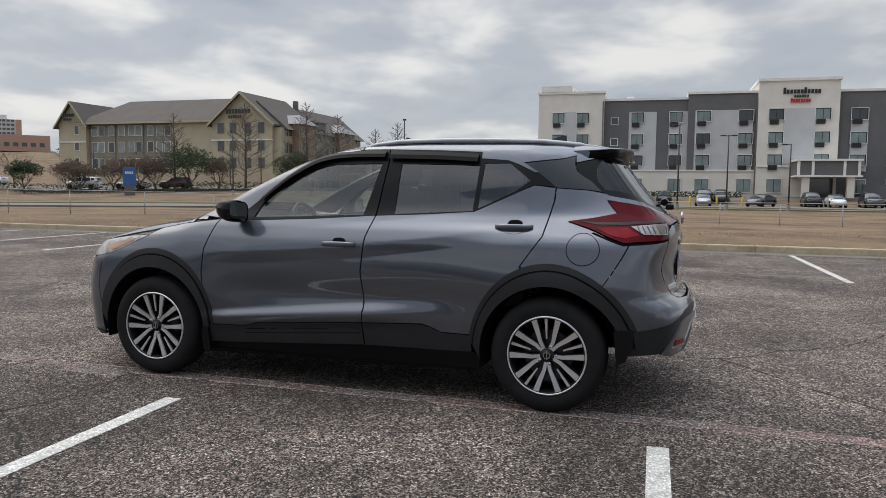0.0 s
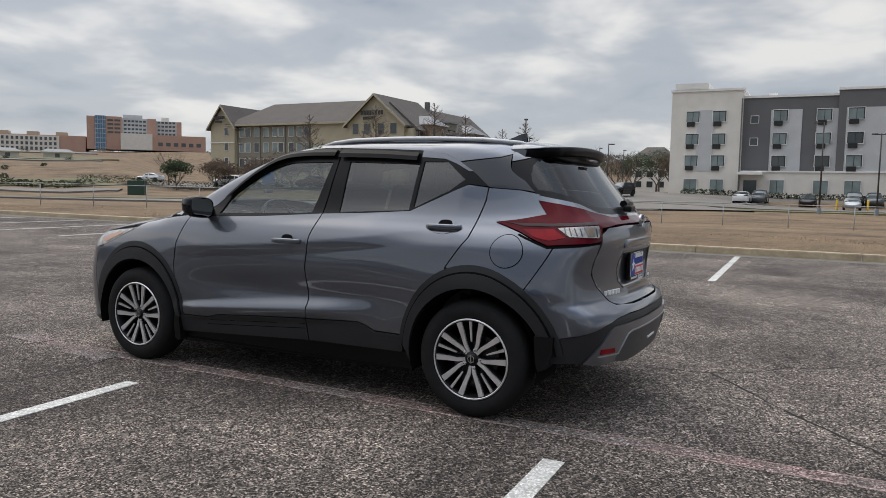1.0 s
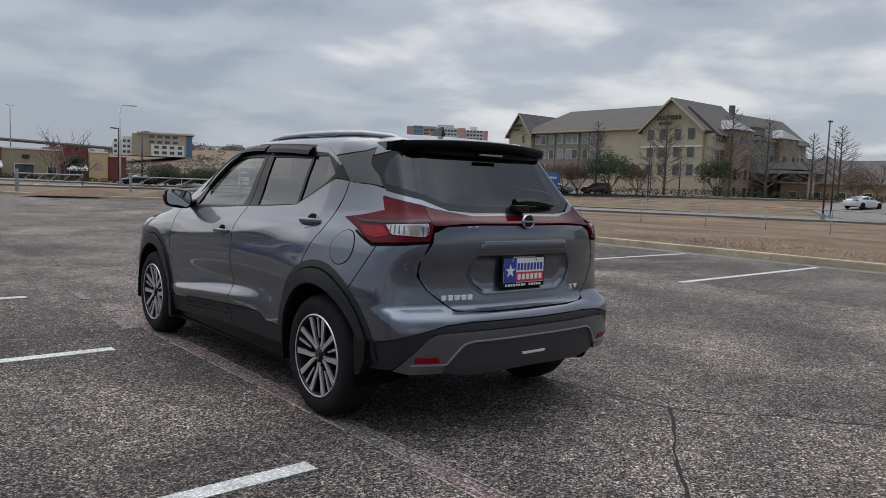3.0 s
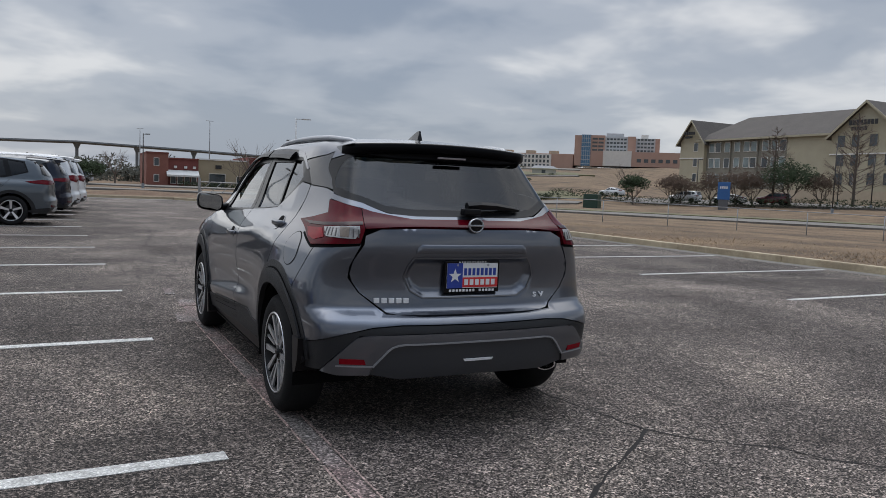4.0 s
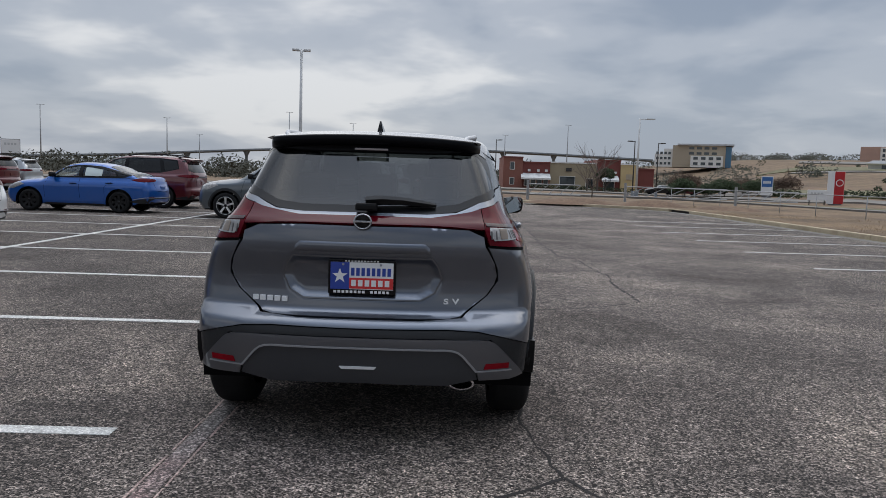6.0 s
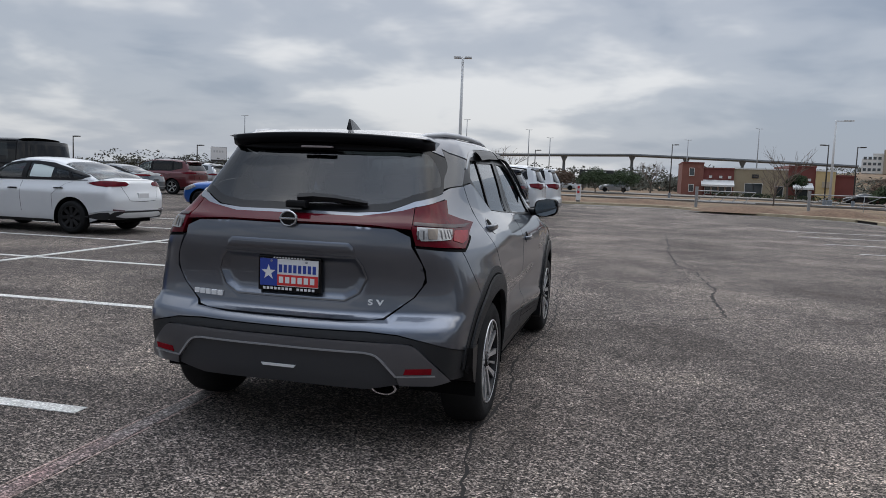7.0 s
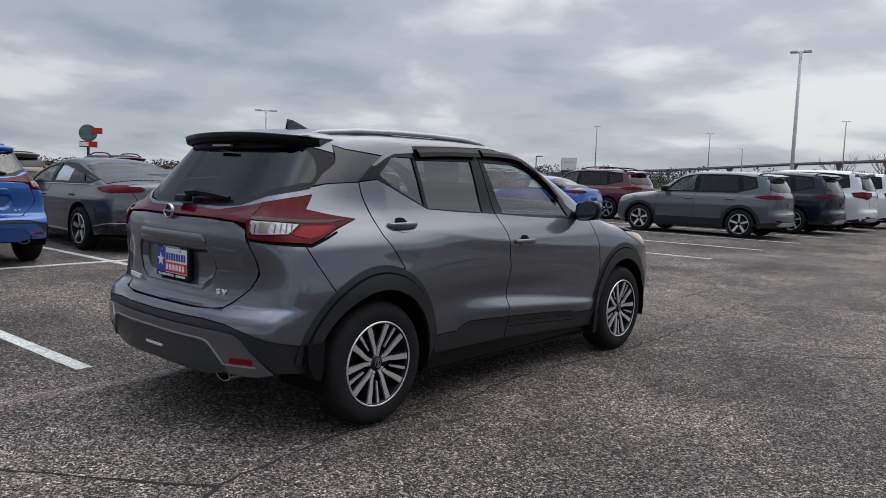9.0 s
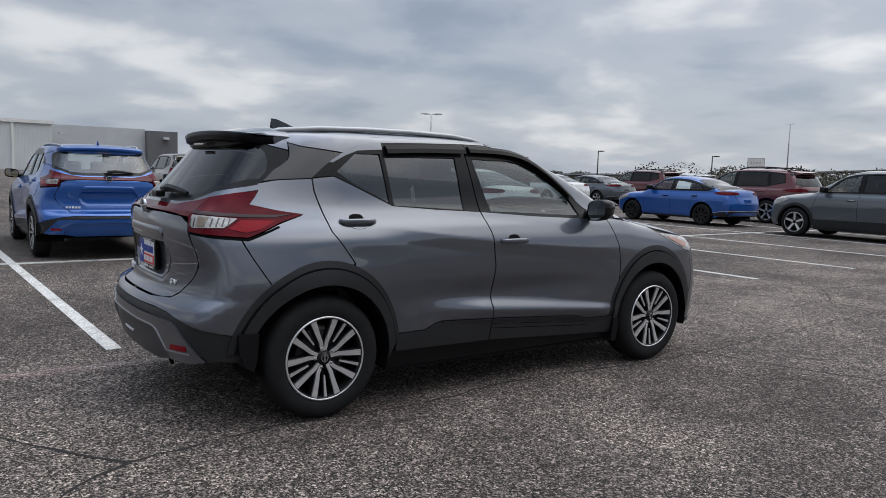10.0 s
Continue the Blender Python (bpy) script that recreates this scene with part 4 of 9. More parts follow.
    for bmx in (face, dark):
        if bmx.verts:
            bmesh.ops.recalc_face_normals(bmx, faces=bmx.faces)
    part("spoke_face", face, M_ALLOY if style != "steel" else M_RIM_BLACK, root, "machined silver spokes" if style != "steel" else "black steel wheel face")
    if dark.verts:
        part("spoke_core", dark, M_RIM_BLACK, root)
    else:
        dark.free()
    bm = bmesh.new()
    lathe(bm, [(0.046, -0.05), (0.042, -0.024), (0.033, -0.019), (0.001, -0.018)], n=28)
    part("hub", bm, M_RIM_BLACK, root, smooth=True)
    bm = bmesh.new()
    lathe(bm, [(0.031, -0.018), (0.029, -0.013), (0.001, -0.012)], n=24)
    cap = part("cap", bm, M_BLACK_GLOSS, root, "black centre cap", smooth=True)
    if style == "twin":
        bm = bmesh.new()
        lathe(bm, [(0.021, -0.013), (0.021, -0.0105), (0.0165, -0.0105), (0.0165, -0.013)], n=24)
        part("cap_ring", bm, M_CHROME, cap, "thin chrome ring")
        bm = bmesh.new()
        box(bm, (-0.024, -0.0035, -0.0125), (0.024, 0.0035, -0.0100))
        part("cap_bar", bm, M_CHROME, cap)
        bm = bmesh.new()
        prof = [(0.085, -0.060), (0.150, -0.052), (0.165, -0.060), (0.165, -0.10), (0.085, -0.10)]
        rows = []
        for k in range(9):
            a = radians(150 + 7.5 * k)
            rows.append([bm.verts.new((rr * math.cos(a), rr * math.sin(a), hh)) for rr, hh in prof])
        for r0, r1 in zip(rows, rows[1:]):
            for k in range(5):
                bm.faces.new((r0[k], r0[(k + 1) % 5], r1[(k + 1) % 5], r1[k]))
        bm.faces.new(rows[0])
        bm.faces.new(rows[-1])
        bmesh.ops.recalc_face_normals(bm, faces=bm.faces)
        part("brake_caliper", bm, M_DISC, root, "grey brake caliper behind the spokes")
    if style == "twin":
        for k in range(5):
            a = 2 * math.pi * (k + 0.5) / 5 + math.pi / 2
            bm = bmesh.new()
            lathe(bm, [(0.010, -0.04), (0.009, -0.02), (0.001, -0.018)], Matrix.Translation((0.052 * math.cos(a), 0.052 * math.sin(a), 0)), n=6)
            part("lug_nut", bm, M_CHROME, root)
    return root


M_TYRE = material("tyre_rubber", (0.014, 0.014, 0.0145), 0.75, vary=0.2, vary_scale=12, bump=0.15, bump_scale=160, spec=0.14)
M_RIM = material("rim_silver", (0.45, 0.46, 0.48), 0.28, 0.9)
M_RIM_BLACK = material("rim_black", (0.010, 0.010, 0.011), 0.4, spec=0.25)
M_ALLOY = material("machined_alloy", (0.76, 0.76, 0.77), 0.28, 0.80, bump=0.03, bump_scale=300)
M_DISC = material("brake_steel", (0.06, 0.06, 0.062), 0.45, 0.7)
M_BLACK = material("matt_black", (0.004, 0.004, 0.0045), 0.9, spec=0.1)
M_BLACK_GLOSS = material("gloss_black", (0.005, 0.005, 0.006), 0.12, spec=0.28)
M_CHROME = material("chrome", (0.55, 0.55, 0.57), 0.16, 1.0)
M_CLAD = material("black_cladding_plastic", (0.018, 0.0185, 0.020), 0.48, spec=0.3, bump=0.12, bump_scale=500, vary=0.12, vary_scale=6)
M_TRIM = material("satin_black_trim", (0.006, 0.006, 0.007), 0.28, spec=0.2)
M_GREY_PAINT = material("gunmetal_paint", (0.102, 0.112, 0.136), 0.30, 0.80, coat=1.0, grain=0.10, grain_scale=900)
M_GREY_DARK = material("dark_gunmetal_paint", (0.024, 0.026, 0.030), 0.25, 0.3, coat=0.5, spec=0.3)
M_SILVER = material("silver_valance_paint", (0.115, 0.12, 0.135), 0.30, 0.7, coat=0.8)
M_BUMPER_TRIM = material("satin_grey_trim", (0.30, 0.305, 0.32), 0.35, 0.3)
M_INSERT = material("dark_grey_bumper_plastic", (0.045, 0.047, 0.052), 0.4, 0.2, spec=0.4, bump=0.05, bump_scale=400)
M_LETTER = material("satin_silver_letter", (0.78, 0.79, 0.80), 0.35, 0.1)
M_BADGE = material("silver_badge", (0.42, 0.425, 0.44), 0.22, 0.8)
M_RED_LENS = material("red_lamp_lens", (0.085, 0.0022, 0.007), 0.05, coat=0.0, spec=0.10, vary=0.35, vary_scale=9)
M_RED_DARK = material("dark_red_lamp_lens", (0.070, 0.002, 0.006), 0.05, coat=0.0, spec=0.20)
M_CLEAR_LENS = material("clear_lamp_lens", (0.30, 0.29, 0.28), 0.14, 0.2, coat=0.5, vary=0.5, vary_scale=22, bump=0.15, bump_scale=70)
M_RIB = material("grey_lamp_rib", (0.06, 0.055, 0.055), 0.3)
M_RED_BLACK = material("black_red_lamp_rib", (0.022, 0.002, 0.003), 0.15, coat=0.1, spec=0.25)
M_RED_BRIGHT = material("bright_red_lamp_lens", (0.20, 0.004, 0.010), 0.06, coat=0.0, spec=0.12, vary=0.25, vary_scale=14)
M_AMBER_DIM = material("amber_bulb_window", (0.20, 0.16, 0.125), 0.2, coat=0.4)
M_AMBER = material("amber_lens", (0.34, 0.155, 0.095), 0.15, coat=1.0)
M_WHITE = material("white_print", (0.75, 0.75, 0.75), 0.5)
M_BLUE = material("blue_print", (0.02, 0.05, 0.30), 0.5)
M_RED = material("red_print", (0.6, 0.03, 0.03), 0.5)
M_SEAT = material("charcoal_cloth", (0.035, 0.035, 0.037), 0.9, vary=0.2, vary_scale=60)
G_FRONT = glass_material("clear_side_glass", (0.80, 0.88, 0.86), 0.80, ior=1.8)
G_DARK = glass_material("privacy_glass", (0.8, 0.86, 0.88), 0.20, ior=1.85)
G_REAR = glass_material("rear_privacy_glass", (0.8, 0.85, 0.85), 0.09, ior=1.5)


def dealer_plate(sh, car, MID):
    q = sh.wrap(np.array([(MID, 0.825)]), 1)[0]
    y0 = q[1] + 0.012
    ph = part("licence_plate", one_box((-0.162, y0 - 0.014, 0.742), (0.162, y0 + 0.01, 0.910), 0.006), M_BLACK_GLOSS, car, "dealer plate in a black frame")
    part("plate_field", one_box((-0.150, y0 - 0.0165, 0.766), (0.150, y0 - 0.012, 0.896), 0.001), M_WHITE, ph)
    part("blue_field", one_box((-0.150, y0 - 0.0185, 0.766), (-0.060, y0 - 0.0168, 0.896), 0.0005), M_BLUE, ph)
    bm = bmesh.new()
    star = [((0.038 if k % 2 == 0 else 0.015) * math.sin(math.pi * k / 5), (0.038 if k % 2 == 0 else 0.015) * math.cos(math.pi * k / 5)) for k in range(10)]
    prism(bm, star, 0, 0.0015, Matrix.Translation((-0.105, y0 - 0.0187, 0.830)) @ Matrix.Rotation(radians(90), 4, "X"))
    part("star", bm, M_WHITE, ph)
    for k in range(8):
        x = -0.052 + k * 0.0248
        part("name_letter_bar", one_box((x, y0 - 0.0185, 0.832), (x + 0.0165, y0 - 0.0168, 0.870), 0.0005), M_BLUE, ph)
    for k in range(11):
        x = -0.082 + k * 0.0152
        part("top_letter_bar", one_box((x, y0 - 0.0158, 0.8985), (x + 0.009, y0 - 0.0143, 0.9045), 0.0003), M_WHITE, ph)
    for x in (-0.09, 0.09):
        bm = bmesh.new()
        lathe(bm, [(0.006, 0.0), (0.006, 0.003), (0.001, 0.004)], Matrix.Translation((x, y0 - 0.0166, 0.886)) @ Matrix.Rotation(radians(90), 4, "X"), n=10)
        part("plate_screw", bm, M_BUMPER_TRIM, ph)
    part("red_field", one_box((-0.060, y0 - 0.0185, 0.770), (0.150, y0 - 0.0168, 0.822), 0.0005), M_RED, ph)
    for k in range(6):
        x = -0.050 + k * 0.032
        part("letter_bar", one_box((x, y0 - 0.0205, 0.782), (x + 0.022, y0 - 0.0188, 0.812), 0.0005), M_WHITE, ph)
    for k in range(14):
        if k == 8:
            continue
        x = -0.135 + k * 0.0195
        part("frame_letter_bar", one_box((x, y0 - 0.0165, 0.748), (x + 0.013, y0 - 0.0143, 0.760), 0.0004), M_WHITE, ph)


def crossover(name, label, paint, dark, valance, visors=True, plate=True, at=None):
    sh = HERO
    car = empty(name, label, "car", at=at)
    ru = lambda x: rear_u(sh, x)
    MID = ru(0.0)
    NMID = nose_u(sh, 0.0)
    g = 0.004
    # outlines shared by neighbouring panels
    fender_edge = [(2.150, 1.046), (2.170, 1.015), (2.232, 0.859), (2.250, 0.712), (2.238, 0.529), (2.200, 0.374)]
    gap_fr = [(1.075, 1.090), (1.112, 0.963), (1.136, 0.760), (1.113, 0.545), (1.124, 0.450)]
    door_back = [(-0.006, 1.268), (-0.003, 1.199), (0.045, 0.995), (0.160, 0.829)]
    zj = lambda y: sh.top(y) - 0.058
    zh = curve([(2.10, 1.052), (2.45, 1.012), (2.73, 0.955), (3.1, 0.885), (3.55, 0.80)])
    ROUT, RIN = 0.462, 0.388
    for s, side in ((-1, "left"), (1, "right")):
        P = lambda name, loop, mat, **k: panel(name, loop, mat, car, sh, s, **k)
        # front wing
        wing = [(u + g, z) for u, z in fender_edge[:-1]] + arch(2.62, 160, 12, 26) + [(3.085, 0.60), (3.06, 0.74), (2.99, 0.805), (2.79, 0.884), (2.68, 0.932)] + [(y, float(zh(y)) - 0.003) for y in (2.6, 2.45, 2.3)]
        P("front_wing", dense(wing), paint)
        # front door
        door = fender_edge + [(1.934, 0.379), (1.85, 0.403), (1.50, 0.428)] + gap_fr[::-1] + [(1.5, 1.062), (1.95, 1.043)]
        P("front_door_panel", dense([(u - g if i < 6 else u + (g if 9 <= i <= 13 else 0), z) for i, (u, z) in enumerate(door)]), paint, grid=0.014)
        rdoor = [(u - g, z) for u, z in gap_fr] + [(0.746, 0.466), (0.69, 0.452), (0.625, 0.423), (0.452, 0.421)] + arch(0.0, 9, 69, 14)[1:] + [(u + g, z) for u, z in door_back[::-1]] + [(0.115, 1.282), (0.20, 1.245), (0.459, 1.125), (0.75, 1.105)]
        P("rear_door_panel", dense(rdoor), paint, grid=0.014)
        # window frames with their panes
        gf = [(1.915, 1.066), (1.851, 1.178), (1.70, 1.285), (1.568, 1.362), (1.477, 1.392), (1.377, 1.408), (1.077, 1.412), (1.160, 1.095)]
        gr = [(0.950, 1.412), (0.452, 1.402), (0.472, 1.130), (0.960, 1.104)]
        gq = [(0.424, 1.415), (0.272, 1.415), (0.140, 1.312), (0.225, 1.250), (0.446, 1.142)]
        gf, gr, gq = smooth_loop(gf, 0.03, (0, 5, 6, 7)), dense(gr), dense(gq)
        ff = [(2.06, 1.05), (1.965, 1.120), (1.828, 1.235), (1.70, 1.335), (1.581, 1.418), (1.47, 1.468), (1.367, 1.492), (1.20, 1.500), (1.046, 1.500), (1.037, 1.430), (1.079, 1.094), (1.50, 1.066), (1.95, 1.047)]
        P("front_window_frame", dense(ff), M_TRIM, holes=[gf], off=-0.003, lip=0.02)
        fr = [(1.040, 1.500), (0.70, 1.491), (0.445, 1.480), (0.29, 1.458), (0.19, 1.416), (0.083, 1.347), (0.0, 1.276), (0.115, 1.288), (0.20, 1.250), (0.459, 1.130), (0.75, 1.110), (1.071, 1.094), (1.029, 1.430)]
        P("rear_window_frame", dense(fr), M_TRIM, holes=[gr, gq], off=-0.003, lip=0.02)
        P("front_side_glass", gf, G_FRONT, off=-0.010, lip=0)
        P("rear_side_glass", gr, G_DARK, off=-0.010, lip=0)
        P("quarter_glass", gq, G_DARK, off=-0.010, lip=0)
        P("window_frame_strip", dense([(0.445, 1.479), (0.29, 1.457), (0.19, 1.415), (0.10, 1.360), (0.122, 1.358), (0.205, 1.400), (0.285, 1.429), (0.445, 1.440)], 0.02), paint, off=0.001, lip=0.004, grid=0.02)
        # roof side, front pillar
        rail = [(2.10, 1.052)] + ff[1:9] + fr[1:5] + [(0.182, 1.418), (-0.04, 1.443), (-0.105, 1.460)]
        upper = [(y, float(zj(y))) for y in (-0.12, 0.1, 0.4, 0.7, 1.0, 1.2, 1.4, 1.6, 1.8, 2.0, 2.15, 2.27)]
        P("roof_side", dense(rail + upper + [(2.33, 1.075)]), paint, off=-0.001)
        cp = [(0.186, 1.411), (-0.04, 1.438), (-0.100, 1.455), (-0.100, 1.42), (-0.104, 1.39), (-0.118, 1.364), (-0.155, 1.338), (-0.22, 1.302), (-0.318, 1.250), (-0.18, 1.262), (-0.006, 1.273), (0.079, 1.344)]
        P("rear_pillar_panel", dense(cp), dark, off=-0.003)
        P("roof_corner", dense([(-0.104, 1.457), (-0.108, 1.418), (-0.16, 1.430), (-0.26, 1.454), (-0.32, 1.466), (-0.32, 1.492), (-0.20, 1.490), (-0.118, 1.480)], 0.02), paint, off=-0.0005, grid=0.015)
        # rear quarter, in front of the bumper seam
        lamp_up = [(-0.350, 1.196), (-0.405, 1.128), (-0.26, 1.104), (-0.090, 1.080)]
        lamp_low = [(-0.235, 1.030), (-0.385, 0.964), (-0.414, 0.964)]
        quarter = [(-0.010, 1.266), (-0.18, 1.256), (-0.352, 1.236)] + [(u + 0.002, z) for u, z in lamp_up] + lamp_low + [(-0.362, 0.872), (-0.322, 0.805)] + arch(0.0, 128, 72, 14) + [(u - g, z) for u, z in door_back[::-1][:-1]]
        P("rear_quarter_panel", dense(quarter), paint, grid=0.02)
        if s < 0:
            P("fuel_flap_seam", arc(-0.181, 0.931, 0.090, 0, 350, 35), M_BLACK, holes=[arc(-0.181, 0.931, 0.0855, 0, 350, 35)], off=0.0015, lip=0, grid=0.2)
            P("fuel_flap", arc(-0.181, 0.931, 0.0855, 0, 350, 35), paint, off=0.0025, lip=0.003)
        # bumper skin, painted part
        skin = [(-0.327, 0.803), (-0.367, 0.870), (-0.420, 0.962), (-0.52, 0.975), (-0.648, 0.985), (-0.602, 0.876), (-0.595, 0.819), (-0.638, 0.748), (-0.752, 0.645), (-0.925, 0.634), (MID, 0.634), (MID, 0.597), (-0.80, 0.600), (-0.70, 0.590), (-0.615, 0.562), (-0.50, 0.516), (-0.43, 0.492)] + arch(0.0, 158, 128.6, 8)
        P("rear_bumper_skin", dense(skin), paint)
        band = [(-0.372, 0.497), (-0.43, 0.488), (-0.50, 0.512), (-0.615, 0.558), (-0.70, 0.586), (-0.80, 0.596), (MID, 0.593), (MID, 0.558), (-0.82, 0.556), (-0.655, 0.548), (-0.585, 0.46), (-0.515, 0.368), (-0.40, 0.35), (-0.385, 0.38)]
        P("bumper_cladding", dense(band), M_CLAD, off=-0.006, lip=0.03)
        val = [(-0.520, 0.368), (-0.590, 0.462), (-0.632, 0.520), (-0.646, 0.536), (-0.664, 0.546), (-0.70, 0.550), (-0.82, 0.553), (MID, 0.554), (MID, 0.505), (-0.81, 0.503), (-0.785, 0.499), (-0.767, 0.490), (-0.752, 0.474), (-0.70, 0.395), (-0.69, 0.352), (-0.58, 0.352)]
        P("bumper_valance", dense(val), valance, off=0.006, lip=0.03)
        P("bumper_insert", dense([(-0.694, 0.352), (-0.704, 0.394), (-0.755, 0.472), (-0.769, 0.487), (-0.786, 0.495), (-0.81, 0.499), (MID, 0.501), (MID, 0.33), (-0.80, 0.322)]), M_INSERT if plate else dark, off=-0.004, lip=0.05)
        P("bumper_trim", dense([(-0.698, 0.397), (-0.750, 0.479), (-0.766, 0.496), (-0.784, 0.505), (-0.81, 0.509), (MID, 0.511), (MID, 0.503), (-0.81, 0.501), (-0.786, 0.497), (-0.769, 0.489), (-0.755, 0.473), (-0.705, 0.393)], 0.012), M_BUMPER_TRIM if plate else valance, off=0.010, lip=0.02, grid=0.01)
        P("fog_reflector", dense([(-0.590, 0.438), (-0.672, 0.434), (-0.678, 0.408), (-0.590, 0.411)]), M_RED_BRIGHT, off=0.010, lip=0.01)
        P("reflector_trim", dense([(-0.578, 0.404), (-0.700, 0.400), (-0.700, 0.394), (-0.576, 0.398)], 0.02), M_BUMPER_TRIM if plate else valance, off=0.010, lip=0.006)
        # tail lamp: red shell, clear window, darker stripe
        lamp = lamp_up[::-1] + [(-0.49, 1.184), (-0.636, 1.156), (-0.662, 1.060), (-0.645, 0.992), (-0.52, 0.980), (-0.39, 0.968), (-0.237, 1.034)]
        P("tail_lamp", dense(lamp, 0.02), M_RED_LENS, off=0.008, grid=0.02, lip=0.03, label="red wraparound tail lamp")
        P("tail_lamp_stripe", dense([(-0.15, 1.078), (-0.26, 1.076), (-0.42, 1.078), (-0.652, 1.090), (-0.652, 1.076), (-0.42, 1.063), (-0.26, 1.062)], 0.02), M_RED_BLACK, off=0.011, lip=0.004, grid=0.02)
        P("tail_lamp_inner", dense([(-0.25, 1.046), (-0.432, 1.050), (-0.475, 1.008), (-0.40, 0.990), (-0.33, 1.005)], 0.02), M_RED_BRIGHT, off=0.0105, lip=0.004, grid=0.02)
        P("tail_lamp_clear_window", dense([(-0.450, 1.056), (-0.55, 1.066), (-0.640, 1.070), (-0.642, 1.040), (-0.625, 1.012), (-0.492, 1.012)], 0.02), M_CLEAR_LENS, off=0.012, lip=0.006, grid=0.01)
        P("tail_lamp_amber", dense([(-0.560, 1.062), (-0.600, 1.064), (-0.598, 1.020), (-0.566, 1.018)], 0.01), M_AMBER_DIM, off=0.0145, lip=0.002, grid=0.01)
        for k in range(7):
            u0 = -0.478 - 0.021 * k - (0.030 if k > 3 else 0.0)
            P("tail_lamp_rib", dense([(u0, 1.056), (u0 - 0.005, 1.056), (u0 - 0.005, 1.018), (u0, 1.018)], 0.02), M_RIB, off=0.0142, lip=0.002, grid=0.02)
        P("tail_lamp_border", dense([(-0.235, 1.026), (-0.387, 0.966), (-0.52, 0.979), (-0.645, 0.990), (-0.645, 0.978), (-0.52, 0.966), (-0.387, 0.953), (-0.225, 1.018)], 0.02), M_BLACK, off=0.001, lip=0.004)
        # cladding: arches, doors, sill
        for cy, a0, a1, nm in ((0.0, 4, 172, "rear_arch_cladding"), (2.62, 6, 176, "front_arch_cladding")):
            band = arch(cy, a0, a1, 30, 0.459, 0.519) + arch(cy, a1, a0, 30, 0.430, 0.458)
            P(nm, band, M_CLAD, off=0.004, lip=0.03, grid=0.02)
            ring = arch(cy, a0, a1, 30, 0.428, 0.472) + arch(cy, a1 + 8, a0 - 12, 30, RIN, RIN + 0.006)
            P("arch_seam", arch(cy, a0, a1, 30, 0.437, 0.483) + arch(cy, a1, a0, 30, 0.424, 0.468), M_BLACK, off=0.0055, lip=0, grid=0.05)
            P("arch_lip", ring, M_CLAD, off=0.017, lip=0.03, grid=0.02)
        P("front_door_cladding", dense([(2.20, 0.366), (1.934, 0.372), (1.85, 0.396), (1.50, 0.421), (1.128, 0.442), (1.112, 0.312), (1.6, 0.285), (2.19, 0.255)]), M_CLAD, off=0.006, lip=0.02)
        P("rear_door_cladding", dense([(1.120, 0.442), (0.746, 0.459), (0.69, 0.445), (0.625, 0.416), (0.452, 0.414), (0.435, 0.33), (0.45, 0.318), (1.104, 0.312)]), M_CLAD, off=0.006, lip=0.02)
        for za in (0.36, 0.39):
            P("cladding_groove", dense([(1.95, za - 0.035), (1.13, za + 0.022), (1.13, za + 0.026), (1.95, za - 0.031)], 0.05), M_BLACK, off=0.0068, lip=0)
        P("sill", dense([(2.24, 0.25), (1.6, 0.280), (1.108, 0.306), (0.45, 0.312), (0.40, 0.30), (0.40, 0.19), (2.24, 0.17)]), M_TRIM, off=-0.02, lip=0.06)
        # nose: lamp and bumper
        head = [(2.995, 0.802), (2.795, 0.882), (2.685, 0.930), (2.852, 0.916), (3.125, 0.874), (3.32, 0.835), (3.42, 0.80), (3.36, 0.765), (3.15, 0.775)]
        P("headlamp", smooth_loop(head, 0.02, (2,)), M_CLEAR_LENS, off=0.003, grid=0.02, label="clear headlamp")
        P("turn_lamp", dense([(2.97, 0.822), (2.80, 0.890), (2.78, 0.905), (2.90, 0.888), (3.04, 0.845)], 0.02), M_AMBER, off=0.006, grid=0.02, lip=0.004)
        bump = [(3.09, 0.60), (3.066, 0.735), (3.0, 0.795), (3.15, 0.768), (3.36, 0.758), (3.45, 0.75), (NMID, 0.74), (NMID, 0.22), (3.5, 0.22), (3.09, 0.25)] + arch(2.62, -8, 10, 4)
        P("front_bumper", dense(bump), paint)
        P("front_bumper_lip", dense([(3.06, 0.24), (3.5, 0.21), (NMID, 0.21), (NMID, 0.30), (3.5, 0.30), (3.09, 0.27)]), M_CLAD, off=0.012, lip=0.02)
        P("front_grille", dense([(3.50, 0.70), (NMID, 0.72), (NMID, 0.42), (3.62, 0.42)]), M_BLACK_GLOSS, off=0.006, lip=0.01)
        # roof rail
        bm = bmesh.new()
        ys = [-0.25, -0.12, 0.1, 0.4, 0.7, 1.0, 1.15, 1.25]
        base = sh.wrap(np.array([(y, float(zj(y)) + 0.012) for y in ys]), s)
        lift = [0.0, 0.018, 0.024, 0.026, 0.026, 0.023, 0.015, 0.0]
        tube(bm, [(p[0] - s * 0.035, p[1], p[2] + h) for p, h in zip(base, lift)], [0.008, 0.014, 0.015, 0.015, 0.015, 0.015, 0.013, 0.008], n=8)
        part("roof_rail", bm, M_RAIL, car, "silver roof rail", smooth=True)
